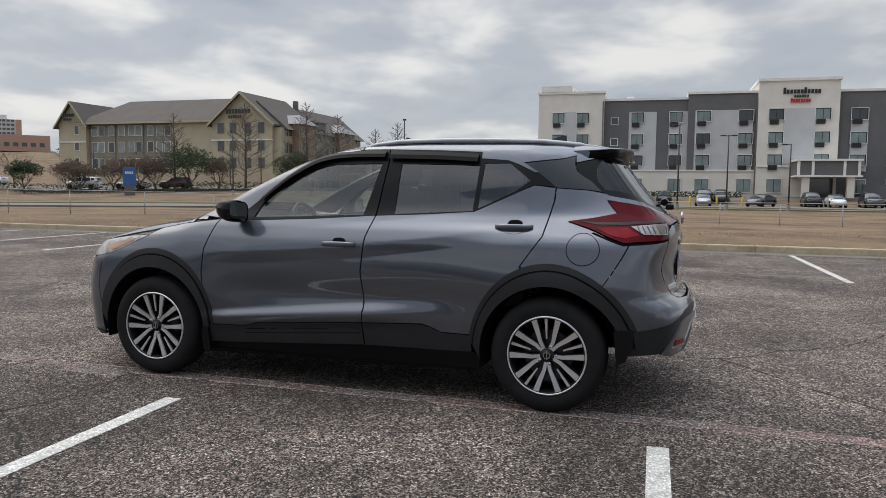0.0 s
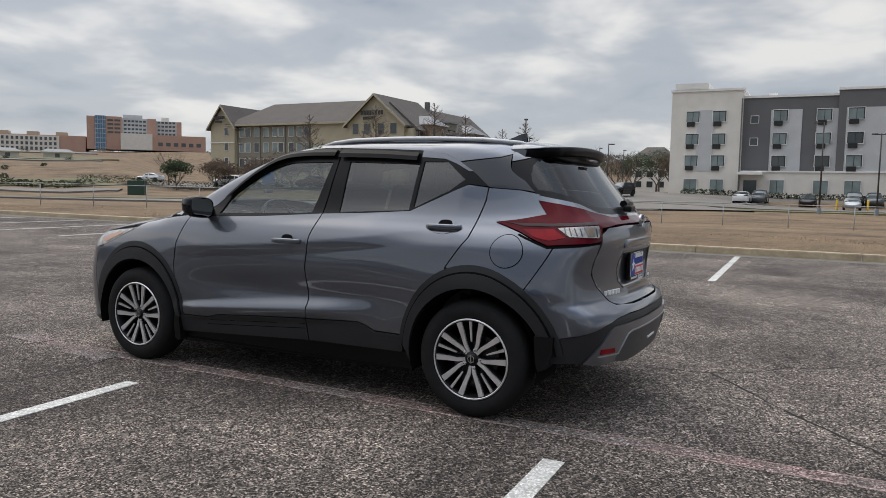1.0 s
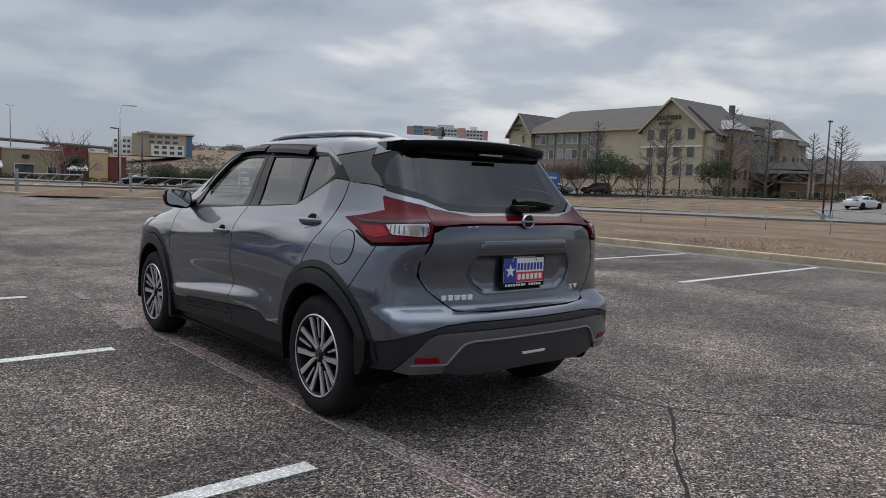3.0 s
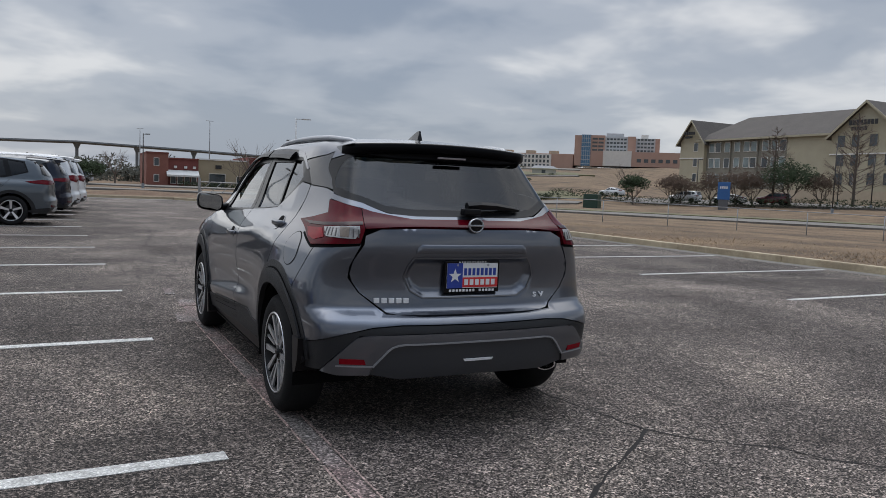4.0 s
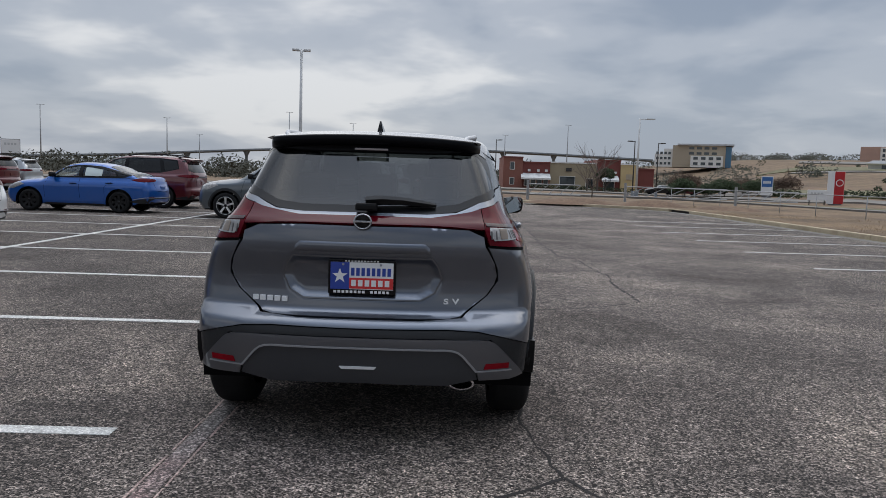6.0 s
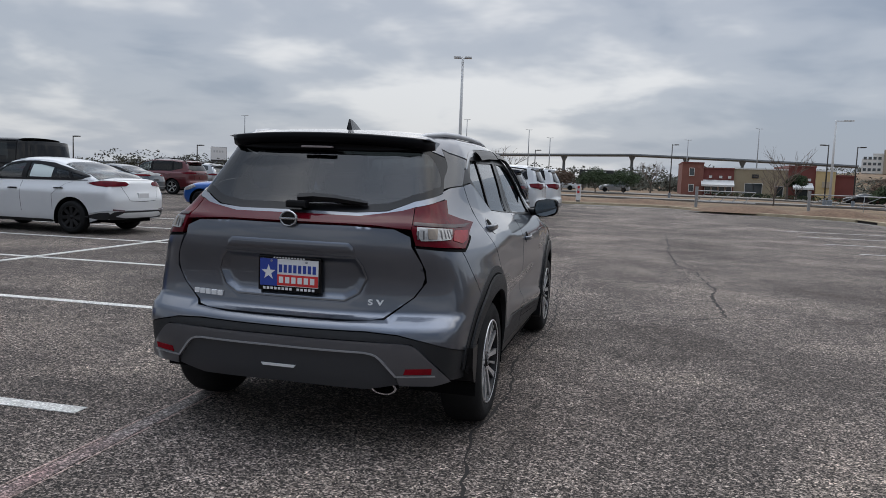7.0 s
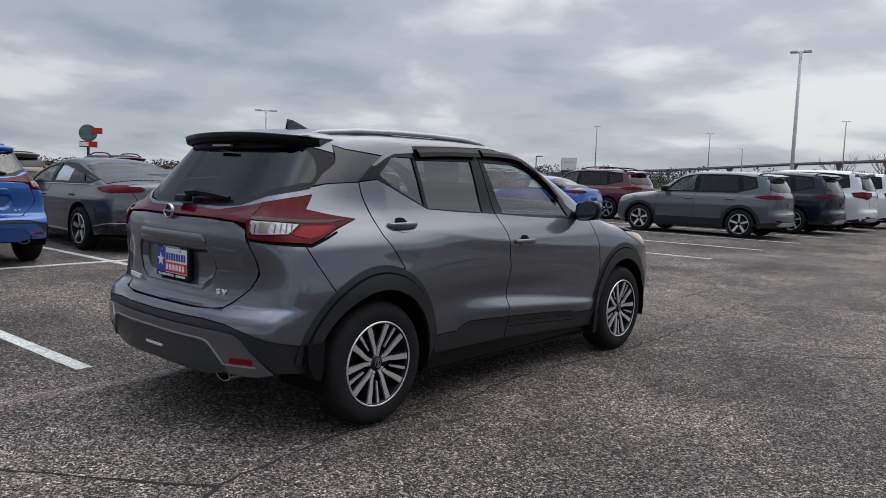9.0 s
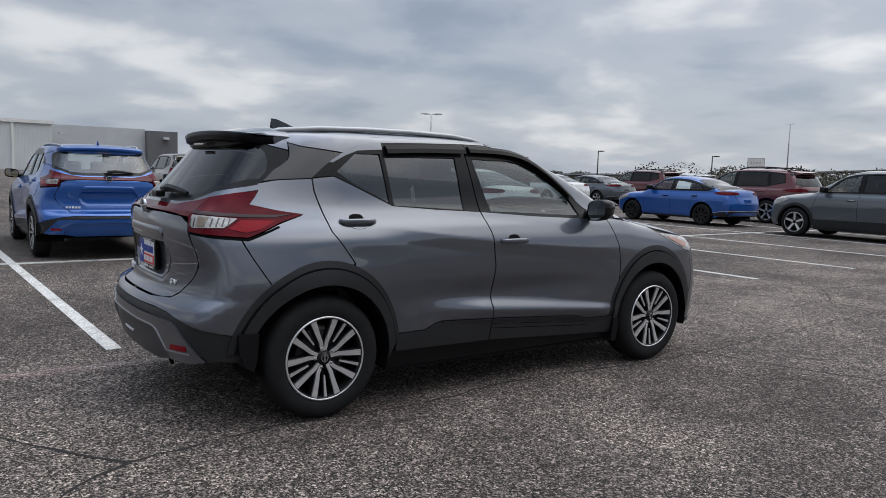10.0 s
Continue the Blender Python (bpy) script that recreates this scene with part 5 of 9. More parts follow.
        # rain visors over both windows
        for nm, top, hgt in () if not visors else (("front_rain_visor", [(1.88, 1.196), (1.78, 1.282), (1.62, 1.392), (1.48, 1.456), (1.36, 1.478), (1.20, 1.486), (1.055, 1.486)], 0.048), ("rear_rain_visor", [(1.025, 1.486), (0.75, 1.481), (0.462, 1.466)], 0.056)):
            ys2 = np.linspace(top[0][0], top[-1][0], 22)
            tz = curve([(a, b) for a, b in top[::-1]])
            rows = []
            for off, dz in ((0.002, 0.0), (0.014, -0.006), (0.026, -hgt * 0.55), (0.030, -hgt), (0.026, -hgt), (0.010, -0.012)):
                q = sh.wrap(np.array([(y, float(tz(y)) + dz) for y in ys2]), s)
                rows.append(q + sh.normal(q) * off)
            bm = bmesh.new()
            vv = [[bm.verts.new(tuple(p)) for p in r] for r in rows]
            for a, b in zip(vv, vv[1:]):
                for i in range(len(a) - 1):
                    bm.faces.new((a[i], a[i + 1], b[i + 1], b[i]))
            for i in (0, -1):
                bm.faces.new([r[i] for r in vv])
            bmesh.ops.recalc_face_normals(bm, faces=bm.faces)
            part(nm, bm, M_VISOR, car, "smoked rain visor", smooth=False)
        # door handles over dished cups; a black crescent paints the hollow's shade
        for nm, y0, z0 in (("front_door_handle", 1.285, 0.918), ("rear_door_handle", 0.215, 1.046)):
            cup = smooth_loop([(y0 + 0.06, z0 + 0.03), (y0 - 0.01, z0 + 0.045), (y0 - 0.07, z0 + 0.02), (y0 - 0.06, z0 - 0.025), (y0, z0 - 0.04), (y0 + 0.06, z0 - 0.02)], 0.02)
            P("handle_cup", cup, paint, off=0.0025, lip=0.004, grid=0.02)
            P("handle_hollow_shade", smooth_loop([(y0 + 0.040, z0 + 0.010), (y0 + 0.028, z0 + 0.030), (y0 - 0.008, z0 + 0.037), (y0 - 0.045, z0 + 0.029), (y0 - 0.058, z0 + 0.010), (y0 - 0.01, z0 + 0.004)], 0.012), M_BLACK, off=0.0040, lip=0.002, grid=0.02)
            bm = bmesh.new()
            ys3 = np.linspace(y0 + 0.105, y0 - 0.115, 12)
            rows = []
            for k, y in enumerate(ys3):
                q = sh.wrap(np.array([(y, z0)]), s)[0]
                t = abs(k / 11 - 0.5) * 2
                o = 0.034 - 0.022 * t**4
                hh = 0.017 - 0.004 * t**2
                rows.append([bm.verts.new((q[0] + s * (o - d), y, z0 + hh * e)) for d, e in ((0.0, 0.45), (0.003, 0.9), (0.012, 1.0), (0.016, 0.0), (0.012, -1.0), (0.003, -0.9), (0.0, -0.45))])
            for a, b in zip(rows, rows[1:]):
                for i in range(7):
                    bm.faces.new((a[i], a[(i + 1) % 7], b[(i + 1) % 7], b[i]))
            bm.faces.new(rows[0])
            bm.faces.new(rows[-1])
            bmesh.ops.recalc_face_normals(bm, faces=bm.faces)
            part(nm, bm, paint, car, "painted door handle", smooth=True)
        # door mirror
        bm = bmesh.new()
        ring_n = 16
        rows = []
        cx, cy, cz = s * 0.903, 1.985, 1.108
        for dy, rx, rz, oz in ((0.085, 0.02, 0.015, 0.01), (0.075, 0.055, 0.038, 0.008), (0.042, 0.084, 0.060, 0.004), (0.0, 0.096, 0.072, 0.0), (-0.040, 0.096, 0.073, 0.0), (-0.050, 0.089, 0.066, 0.0)):
            r = []
            for k in range(ring_n):
                a = 2 * math.pi * k / ring_n
                c, q = math.cos(a), math.sin(a)
                ex = math.copysign(abs(c) ** 0.55, c) * rx
                ez = math.copysign(abs(q) ** 0.6, q) * rz * (1.0 if q < 0 else 0.92)
                r.append(bm.verts.new((cx + ex, cy + dy - s * 0.10 * ex * s, cz + oz + ez + 0.10 * ex * s)))
            rows.append(r)
        for a, b in zip(rows, rows[1:]):
            for i in range(ring_n):
                bm.faces.new((a[i], a[(i + 1) % ring_n], b[(i + 1) % ring_n], b[i]))
        bm.faces.new(rows[0])
        bmesh.ops.recalc_face_normals(bm, faces=bm.faces)
        mirror = part("door_mirror", bm, M_BLACK_GLOSS, car, "gloss black door mirror", smooth=True)
        bm = bmesh.new()
        r = [bm.verts.new((cx + math.copysign(abs(math.cos(a)) ** 0.55, math.cos(a)) * 0.084, cy - 0.046 - 0.10 * math.copysign(abs(math.cos(a)) ** 0.55, math.cos(a)) * 0.084 * s * s, cz + math.copysign(abs(math.sin(a)) ** 0.6, math.sin(a)) * 0.060 + 0.0084 * s * math.copysign(1, math.cos(a)))) for a in (2 * math.pi * k / ring_n for k in range(ring_n))]
        bm.faces.new(r)
        part("mirror_glass", bm, M_MIRROR, mirror)
        bm = bmesh.new()
        tube(bm, [(s * 0.76, 2.0, 1.065), (s * 0.80, 1.995, 1.068), (s * 0.86, 1.985, 1.075)], [0.035, 0.03, 0.025], n=8)
        part("mirror_foot", bm, M_TRIM, mirror, smooth=True)
        # wheels, arch liners, mud flaps
        for cy, nm in ((0.0, "rear_wheel"), (2.62, "front_wheel")):
            wheel(nm, car, (s * 0.862, cy, 0.33), s=s)
            bm = bmesh.new()
            a = [(cy + (RIN - 0.004) * math.cos(radians(d)), 0.33 + (RIN - 0.004) * math.sin(radians(d))) for d in range(-14, 200, 8)]
            for (y0, z0), (y1, z1) in zip(a, a[1:]):
                bm.faces.new([bm.verts.new(v) for v in ((s * 0.86, y0, z0), (s * 0.86, y1, z1), (s * 0.52, y1, z1), (s * 0.52, y0, z0))])
            part("arch_liner", bm, M_BLACK, car)
            bm = bmesh.new()
            y0 = cy - 0.385
            flap = [(0.02, 0.50), (-0.085, 0.50), (-0.080, 0.40), (-0.040, 0.325), (-0.005, 0.31), (0.010, 0.36)] if cy == 0.0 else [(0.0, 0.40), (-0.030, 0.36), (-0.045, 0.25), (-0.050, 0.205), (-0.03, 0.19), (0.0, 0.20), (0.015, 0.30)]
            mm = Matrix(((0, 0, 1, 0), (1, 0, 0, y0), (0, 1, 0, 0), (0, 0, 0, 1)))
            lo, hi = sorted((s * 0.74, s * (0.868 if cy else 0.862)))
            prism(bm, flap, lo, hi, mm)
            bmesh.ops.recalc_face_normals(bm, faces=bm.faces)
            part("mud_flap", bm, M_TRIM, car)
    # tailgate across the back
    half = [(MID, 1.068), (-0.924, 1.070), (-0.728, 1.062), (-0.665, 1.030), (-0.660, 0.985), (-0.616, 0.900), (-0.602, 0.840), (-0.612, 0.800), (-0.645, 0.747), (-0.756, 0.652), (-0.80, 0.643), (-0.924, 0.641), (MID, 0.641)]
    gate_loop = both([(u - 0.001, z) for u, z in half], MID)
    rec = [(MID, 0.925), (ru(0.335), 0.925), (ru(0.365), 0.885), (ru(0.385), 0.828), (ru(0.35), 0.755), (ru(0.28), 0.716), (MID, 0.716)]
    rec_loop = both(rec, MID)

    def dish(v):
        inside = in_poly(v, rec_loop)
        d = edge_gap(v, rec_loop)
        low = np.where(inside, -np.clip(d / 0.035, 0, 1) * 0.028, 0.0)
        return low

    panel("tailgate", dense(gate_loop, 0.02), paint, car, sh, 1, grid=0.014, bend=dish)
    panel("plate_recess_rim", [tuple(p) for p in dense(rec_loop, 0.02)], valance, car, sh, 1, holes=[shrink(dense(rec_loop, 0.02), 0.007)], off=0.0025, lip=0.003, grid=0.03)
    grip = dense(both([(MID, 0.992), (ru(0.298), 0.992), (ru(0.318), 0.975), (ru(0.328), 0.944), (MID, 0.944)], MID), 0.02)

    def swell(v):
        return 0.004 + 0.006 * np.clip(edge_gap(v, grip) / 0.010, 0, 1)

    panel("tailgate_grip", grip, paint, car, sh, 1, grid=0.008, bend=swell, lip=0.01)
    panel("bumper_slot", dense(both([(MID, 0.416), (ru(0.088), 0.416), (ru(0.078), 0.404), (MID, 0.404)], MID), 0.02), M_LETTER if plate else valance, car, sh, 1, off=0.003, lip=0.006)
    # red bar between the lamps, garnish above
    bar = [(MID, 1.112), (-0.90, 1.110), (ru(0.36) + 0.0, 1.116), (-0.70, 1.142), (-0.640, 1.158), (-0.664, 1.062), (-0.72, 1.066), (-0.80, 1.073), (-0.924, 1.076), (MID, 1.076)]
    panel("tail_lamp_bar", dense(both(bar, MID), 0.02), M_RED_DARK, car, sh, 1, off=0.007, grid=0.02, label="dark red lamp bar across the tailgate")
    panel("tailgate_garnish", dense(both([(MID, 1.128), (-0.92, 1.126), (-0.78, 1.137), (-0.637, 1.186), (-0.50, 1.209), (-0.345, 1.230), (-0.343, 1.203), (-0.49, 1.186), (-0.640, 1.160), (-0.78, 1.120), (-0.90, 1.112), (MID, 1.114)], MID), 0.02), paint, car, sh, 1, off=0.004, lip=0.012)
    gl = [(MID, 1.130), (-0.915, 1.130), (-0.78, 1.145), (-0.637, 1.190), (-0.45, 1.218), (-0.330, 1.236), (-0.322, 1.244), (-0.225, 1.297), (-0.160, 1.333), (-0.124, 1.360), (-0.109, 1.388), (-0.108, 1.412), (-0.16, 1.424), (-0.26, 1.448), (-0.42, 1.474), (-0.8, 1.478), (MID, 1.480)]
    hole = [(MID, 1.165), (-0.915, 1.165), (-0.78, 1.180), (-0.637, 1.222), (-0.45, 1.255), (-0.34, 1.262), (-0.272, 1.306), (-0.250, 1.35), (-0.262, 1.395), (-0.32, 1.422), (-0.45, 1.434), (MID, 1.435)]
    hl = dense(both(hole, MID), 0.02)
    panel("rear_glass_border", dense(both(gl, MID), 0.02), M_TRIM, car, sh, 1, holes=[hl], off=-0.002, lip=0.01, grid=0.018)
    panel("rear_glass", hl, G_REAR if plate else G_FRONT, car, sh, 1, off=-0.0025, lip=0, grid=0.018)
    # roof, windscreen, bonnet from above
    def lidloop(ys, edge, inset=0.0):
        q = sh.wrap(np.array([(y, float(edge(y))) for y in ys]), 1)
        r = [(float(p[0]) - inset, float(p[1])) for p in q]
        return r + [(-x, y) for x, y in r[::-1]]
    ys = [-0.20, -0.1, 0.05, 0.2, 0.5, 0.8, 1.1, 1.22]
    panel("roof", dense(lidloop(ys, lambda y: zj(y) - 0.004)), paint, car, sh, 1, lift=sh.lid, grid=0.04, off=-0.0015)
    ys = [1.235, 1.4, 1.6, 1.8, 2.0, 2.15, 2.27]
    panel("windscreen", dense(lidloop(ys, lambda y: zj(y) - 0.002)), G_FRONT, car, sh, 1, lift=sh.lid, grid=0.05, off=-0.004)
    panel("cowl", dense(lidloop([2.26, 2.33, 2.40], lambda y: 1.045)), paint, car, sh, 1, lift=sh.lid, grid=0.04, off=-0.004)
    ys = [2.36, 2.5, 2.7, 2.9, 3.05, 3.18]
    panel("bonnet", dense(lidloop(ys, lambda y: zh(y) + 0.002) ), paint, car, sh, 1, lift=sh.lid, grid=0.04)
    nb = [(NMID, 0.88), (3.6, 0.875), (3.45, 0.86), (3.2, 0.888), (3.3, 0.845), (3.45, 0.79), (NMID, 0.748)]
    panel("bonnet_nose", dense(both([(u, z) for u, z in nb], NMID)), paint, car, sh, 1)
    # rear spoiler with its stop lamp
    bm = bmesh.new()
    rows = []
    for x in np.linspace(-0.56, 0.56, 29):
        t = abs(x) / 0.56
        yt = -0.378 + 0.060 * t**2.6
        zt = 1.512 - 0.022 * t**2.0
        zb = 1.425 + 0.030 * max(0.0, (t - 0.55) / 0.45) ** 1.5
        zr = float(sh.cast(np.array([(x, -0.085, 0.9)]), np.array([(0.0, 0.0, 1.0)]))[0][2]) + 0.001
        yg = float(sh.cast(np.array([(x, 0.1, zb)]), np.array([(0.0, -1.0, 0.0)]))[0][1])
        end = max(0.0, (t - 0.80) / 0.20) ** 2
        yt = min(yt, yg - 0.035) * (1 - end) + (yg - 0.026) * end
        zt = min(zt, zr - 0.006)
        zb = zb * (1 - end) + (zt - 0.062) * end
        prof = [(-0.085, zr), (-0.19, zr * 0.6 + zt * 0.4 + 0.006), (-0.28, zt + 0.010), (yt + 0.012, zt + 0.005), (yt, zt - 0.003), (yt + 0.010, zt - 0.042), (yt + 0.03, zt - 0.050), (yt + 0.04, zt - 0.052), (yg - 0.012, zb + 0.010), (yg - 0.006, zb), (yg + 0.03, zb)]
        rows.append([bm.verts.new((x, y, z)) for y, z in prof])
    for a, b in zip(rows, rows[1:]):
        for i in range(len(a) - 1):
            f = bm.faces.new((a[i], a[i + 1], b[i + 1], b[i]))
            f.material_index = 1 if i >= 3 else 0
    for r in (rows[0], rows[-1]):
        f = bm.faces.new(r)
        f.material_index = 0
    bmesh.ops.recalc_face_normals(bm, faces=bm.faces)
    spo = part("rear_spoiler", bm, [paint, M_SPOILER_BLACK if plate else paint], car, "roof spoiler with black underside" if plate else "body coloured roof spoiler", smooth=False)
    for p in spo.data.polygons:
        p.use_smooth = len(p.vertices) == 4
    part("high_stop_lamp", one_box((-0.085, -0.398, 1.436), (0.085, -0.378, 1.447), 0.003), M_CLEAR_DIM, spo)
    # aerial fin
    bm = bmesh.new()
    prof = [(-0.05, 1.545, 0.016), (-0.062, 1.595, 0.007), (-0.060, 1.616, 0.004), (-0.03, 1.614, 0.005), (0.03, 1.592, 0.009), (0.11, 1.564, 0.010), (0.15, 1.552, 0.005)]
    vs_l = [bm.verts.new((-w, y + 0.10, z)) for y, z, w in prof]
    vs_r = [bm.verts.new((w, y + 0.10, z)) for y, z, w in prof]
    lo_l = [bm.verts.new((-0.020, y + 0.10, 1.545)) for y, z, w in prof]
    lo_r = [bm.verts.new((0.020, y + 0.10, 1.545)) for y, z, w in prof]
    for i in range(len(prof) - 1):
        bm.faces.new((vs_l[i], vs_l[i + 1], vs_r[i + 1], vs_r[i]))
        bm.faces.new((lo_l[i], lo_l[i + 1], vs_l[i + 1], vs_l[i]))
        bm.faces.new((vs_r[i], vs_r[i + 1], lo_r[i + 1], lo_r[i]))
    bmesh.ops.recalc_face_normals(bm, faces=bm.faces)
    part("aerial_fin", bm, dark, car, "shark fin aerial")
    # wiper
    bm = bmesh.new()
    pts = sh.wrap(np.array([(MID + 0.00, 1.165), (MID + 0.08, 1.168), (MID + 0.18, 1.170), (MID + 0.28, 1.166), (MID + 0.34, 1.164)]), 1)
    nn = sh.normal(pts)
    pts = pts + nn * np.array([0.03, 0.035, 0.028, 0.018, 0.012])[:, None]
    tube(bm, [tuple(p) for p in pts], [0.024, 0.024, 0.020, 0.016, 0.009], n=6)
    box(bm, (-0.045, -0.650, 1.140), (0.06, -0.60, 1.176), None, 0.01)
    part("rear_wiper", bm, M_TRIM, car, "black rear wiper")
    # round badge and lettering bars
    e = sh.wrap(np.array([(MID, 1.066)]), 1)[0]
    m = Matrix.Translation((0, e[1] - 0.008, 1.092)) @ Matrix.Rotation(radians(90), 4, "X")
    bm = bmesh.new()
    lathe(bm, [(0.044, 0.0), (0.044, 0.010), (0.040, 0.015), (0.036, 0.012), (0.034, 0.004)], m, n=32)
    bmesh.ops.scale(bm, vec=(1.0, 1.0, 0.86), space=Matrix.Translation((0, 0, -1.092)), verts=bm.verts)
    badge = part("round_badge", bm, M_BADGE, car, "chrome ring badge", smooth=True)
    bm = bmesh.new()
    lathe(bm, [(0.0355, 0.0), (0.0355, 0.006), (0.001, 0.007)], m, n=32)
    bmesh.ops.scale(bm, vec=(1.0, 1.0, 0.86), space=Matrix.Translation((0, 0, -1.092)), verts=bm.verts)
    part("badge_field", bm, M_BLACK_GLOSS, badge)
    part("badge_bar", one_box((-0.044, e[1] - 0.024, 1.087), (0.044, e[1] - 0.012, 1.097), 0.003), M_BADGE, badge)
    for k in range(5):
        x = -0.530 + k * 0.0365
        q = sh.wrap(np.array([(ru(abs(x)), 0.700)]), 1)[0]
        part("badge_letter", one_box((x, q[1] - 0.012, 0.696), (x + 0.0275, q[1] + 0.006, 0.721), 0.002), M_LETTER, car)
    for k, ch in enumerate("SV"):
        cu = bpy.data.curves.new("trim_letter", "FONT")
        cu.body, cu.size, cu.extrude, cu.offset = ch, 0.036, 0.004, 0.0010
        tmp = new("trim_letter_source", cu)
        me = bpy.data.meshes.new_from_object(tmp.evaluated_get(bpy.context.evaluated_depsgraph_get()))
        bpy.data.objects.remove(tmp)
        me.materials.append(M_LETTER)
        ob = new("trim_letter", me)
        ob.parent = car
        q = sh.wrap(np.array([(ru(0.43), 0.710)]), 1)[0]
        ob.matrix_basis = pose(0.392 + 0.042 * k, q[1] - 0.006 + 0.005 * k, 0.706, 90, 0, 6) @ Matrix.Diagonal((1.45, 1.0, 1.0, 1.0))
    # licence plate holder
    if plate:
        dealer_plate(sh, car, MID)
    # tailpipe, floor, inner hull
    bm = bmesh.new()
    lathe(bm, [(0.030, 0.0), (0.036, 0.0), (0.036, 0.14), (0.030, 0.14), (0.030, 0.0)], Matrix.Translation((0.49, -0.69, 0.325)) @ Matrix.Rotation(radians(-90), 4, "X") @ Matrix.Diagonal((1.75, 0.85, 1.0, 1.0)), n=24)
    part("tailpipe", bm, M_CHROME, car, "steel tailpipe tip")
    bm = bmesh.new()
    box(bm, (-0.50, 0.40, 0.24), (0.50, 3.2, 0.36))
    box(bm, (-0.50, -0.56, 0.33), (0.50, 0.39, 0.42))
    box(bm, (-0.80, 0.42, 0.20), (0.80, 2.2, 0.34))
    part("floor_pan", bm, M_BLACK, car)
    bm = bmesh.new()
    for lo, hi in (((-0.80, 0.41, 0.34), (-0.72, 2.2, 0.98)), ((0.72, 0.41, 0.34), (0.80, 2.2, 0.98)), ((-0.5, -0.60, 0.36), (0.5, -0.55, 1.0)), ((-0.52, -0.55, 0.34), (0.52, 0.45, 0.62)), ((-0.72, 2.2, 0.34), (0.72, 2.26, 1.0))):
        box(bm, lo, hi)
    part("inner_hull", bm, M_BLACK, car)
    # cabin
    for x, y in ((-0.36, 1.25), (0.36, 1.25)):
        bm = bmesh.new()
        box(bm, (x - 0.24, y - 0.05, 0.55), (x + 0.24, y + 0.45, 0.68), None, 0.04)
        box(bm, (-0.22, -0.06, 0.0), (0.22, 0.08, 0.62), pose(x, y - 0.04, 0.66, 16, 0, 0), 0.0)
        seat = part("front_seat", bm, M_SEAT, car, "charcoal cloth seat")
        bm = bmesh.new()
        box(bm, (-0.12, -0.05, 0.0), (0.12, 0.05, 0.17), None, 0.03)
        bmesh.ops.transform(bm, matrix=pose(x, y - 0.23, 1.28, 12, 0, 0), verts=bm.verts)
        part("headrest", bm, M_SEAT, seat)
    bm = bmesh.new()
    box(bm, (-0.62, 0.18, 0.55), (0.62, 0.66, 0.68), None, 0.04)
    part("rear_bench", bm, M_SEAT, car)
    bm = bmesh.new()
    box(bm, (-0.62, -0.06, 0.0), (0.62, 0.06, 0.56), pose(0, 0.18, 0.66, 18, 0, 0))
    part("rear_backrest", bm, M_SEAT, car)
    for x in (-0.34, 0.0, 0.34):
        bm = bmesh.new()
        box(bm, (-0.11, -0.04, 0.0), (0.11, 0.04, 0.13), None, 0.03)
        bmesh.ops.transform(bm, matrix=pose(x, 0.0, 1.19, 14, 0, 0), verts=bm.verts)
        part("headrest", bm, M_SEAT, car)
    bm = bmesh.new()
    prism(bm, [(1.85, 0.60), (1.82, 0.95), (1.92, 1.03), (2.30, 1.04), (2.3, 0.6)], -0.70, 0.70, Matrix(((0, 0, 1, 0), (1, 0, 0, 0), (0, 1, 0, 0), (0, 0, 0, 1))))
    part("dashboard", bm, M_SEAT, car)
    bm = bmesh.new()
    m = Matrix.Translation((-0.36, 1.74, 0.98)) @ Matrix.Rotation(radians(70), 4, "X")
    pr = [(0.175 + 0.015 * math.cos(a), 0.015 * math.sin(a)) for a in (2 * math.pi * k / 8 for k in range(8))]
    lathe(bm, pr, m, n=28, closed=True)
    lathe(bm, [(0.06, 0.01), (0.06, 0.03), (0.001, 0.035)], m, n=16)
    for a in (0, math.pi, -math.pi / 2):
        tube(bm, [tuple(m @ Vector((0.05 * math.cos(a), 0.05 * math.sin(a), 0.01))), tuple(m @ Vector((0.17 * math.cos(a), 0.17 * math.sin(a), 0)))], 0.014, 6)
    part("steering_wheel", bm, M_TRIM, car, smooth=True)
    return car


M_SPOILER_BLACK = material("spoiler_black", (0.004, 0.004, 0.005), 0.3, spec=0.08)
M_VISOR = material("smoked_visor", (0.006, 0.006, 0.007), 0.28, spec=0.08)
M_RAIL = material("silver_rail", (0.42, 0.43, 0.45), 0.42, 0.35)
M_MIRROR = material("mirror_glass", (0.42, 0.45, 0.46), 0.02, 1.0)
M_CLEAR_DIM = material("smoked_lamp_lens", (0.16, 0.13, 0.13), 0.15, coat=1.0)
crossover("grey_crossover", "dark grey compact crossover standing alone on the asphalt lot", M_GREY_PAINT, M_GREY_DARK, M_SILVER)
M_BLUE_PAINT = material("bright_blue_paint", (0.003, 0.078, 0.33), 0.30, 0.3, coat=0.8)
M_BLUE_DARK = material("deep_blue_paint", (0.004, 0.066, 0.26), 0.3, 0.25, coat=1.0)
FACING_WEST = lambda x, y: pose(x, y, 0, 0, 0, 90)
crossover("blue_crossover", "bright blue compact crossover parked in a bay", M_BLUE_PAINT, M_BLUE_DARK, M_BLUE_DARK, visors=False, plate=False, at=FACING_WEST(-7.2, 0.4))


# ---- buildings ----
def wall_mat(name, c, scale=0.6):
    return material(name, c, 0.85, vary=0.07, vary_scale=scale, grain=0.06, grain_scale=14, bump=0.1, bump_scale=25)


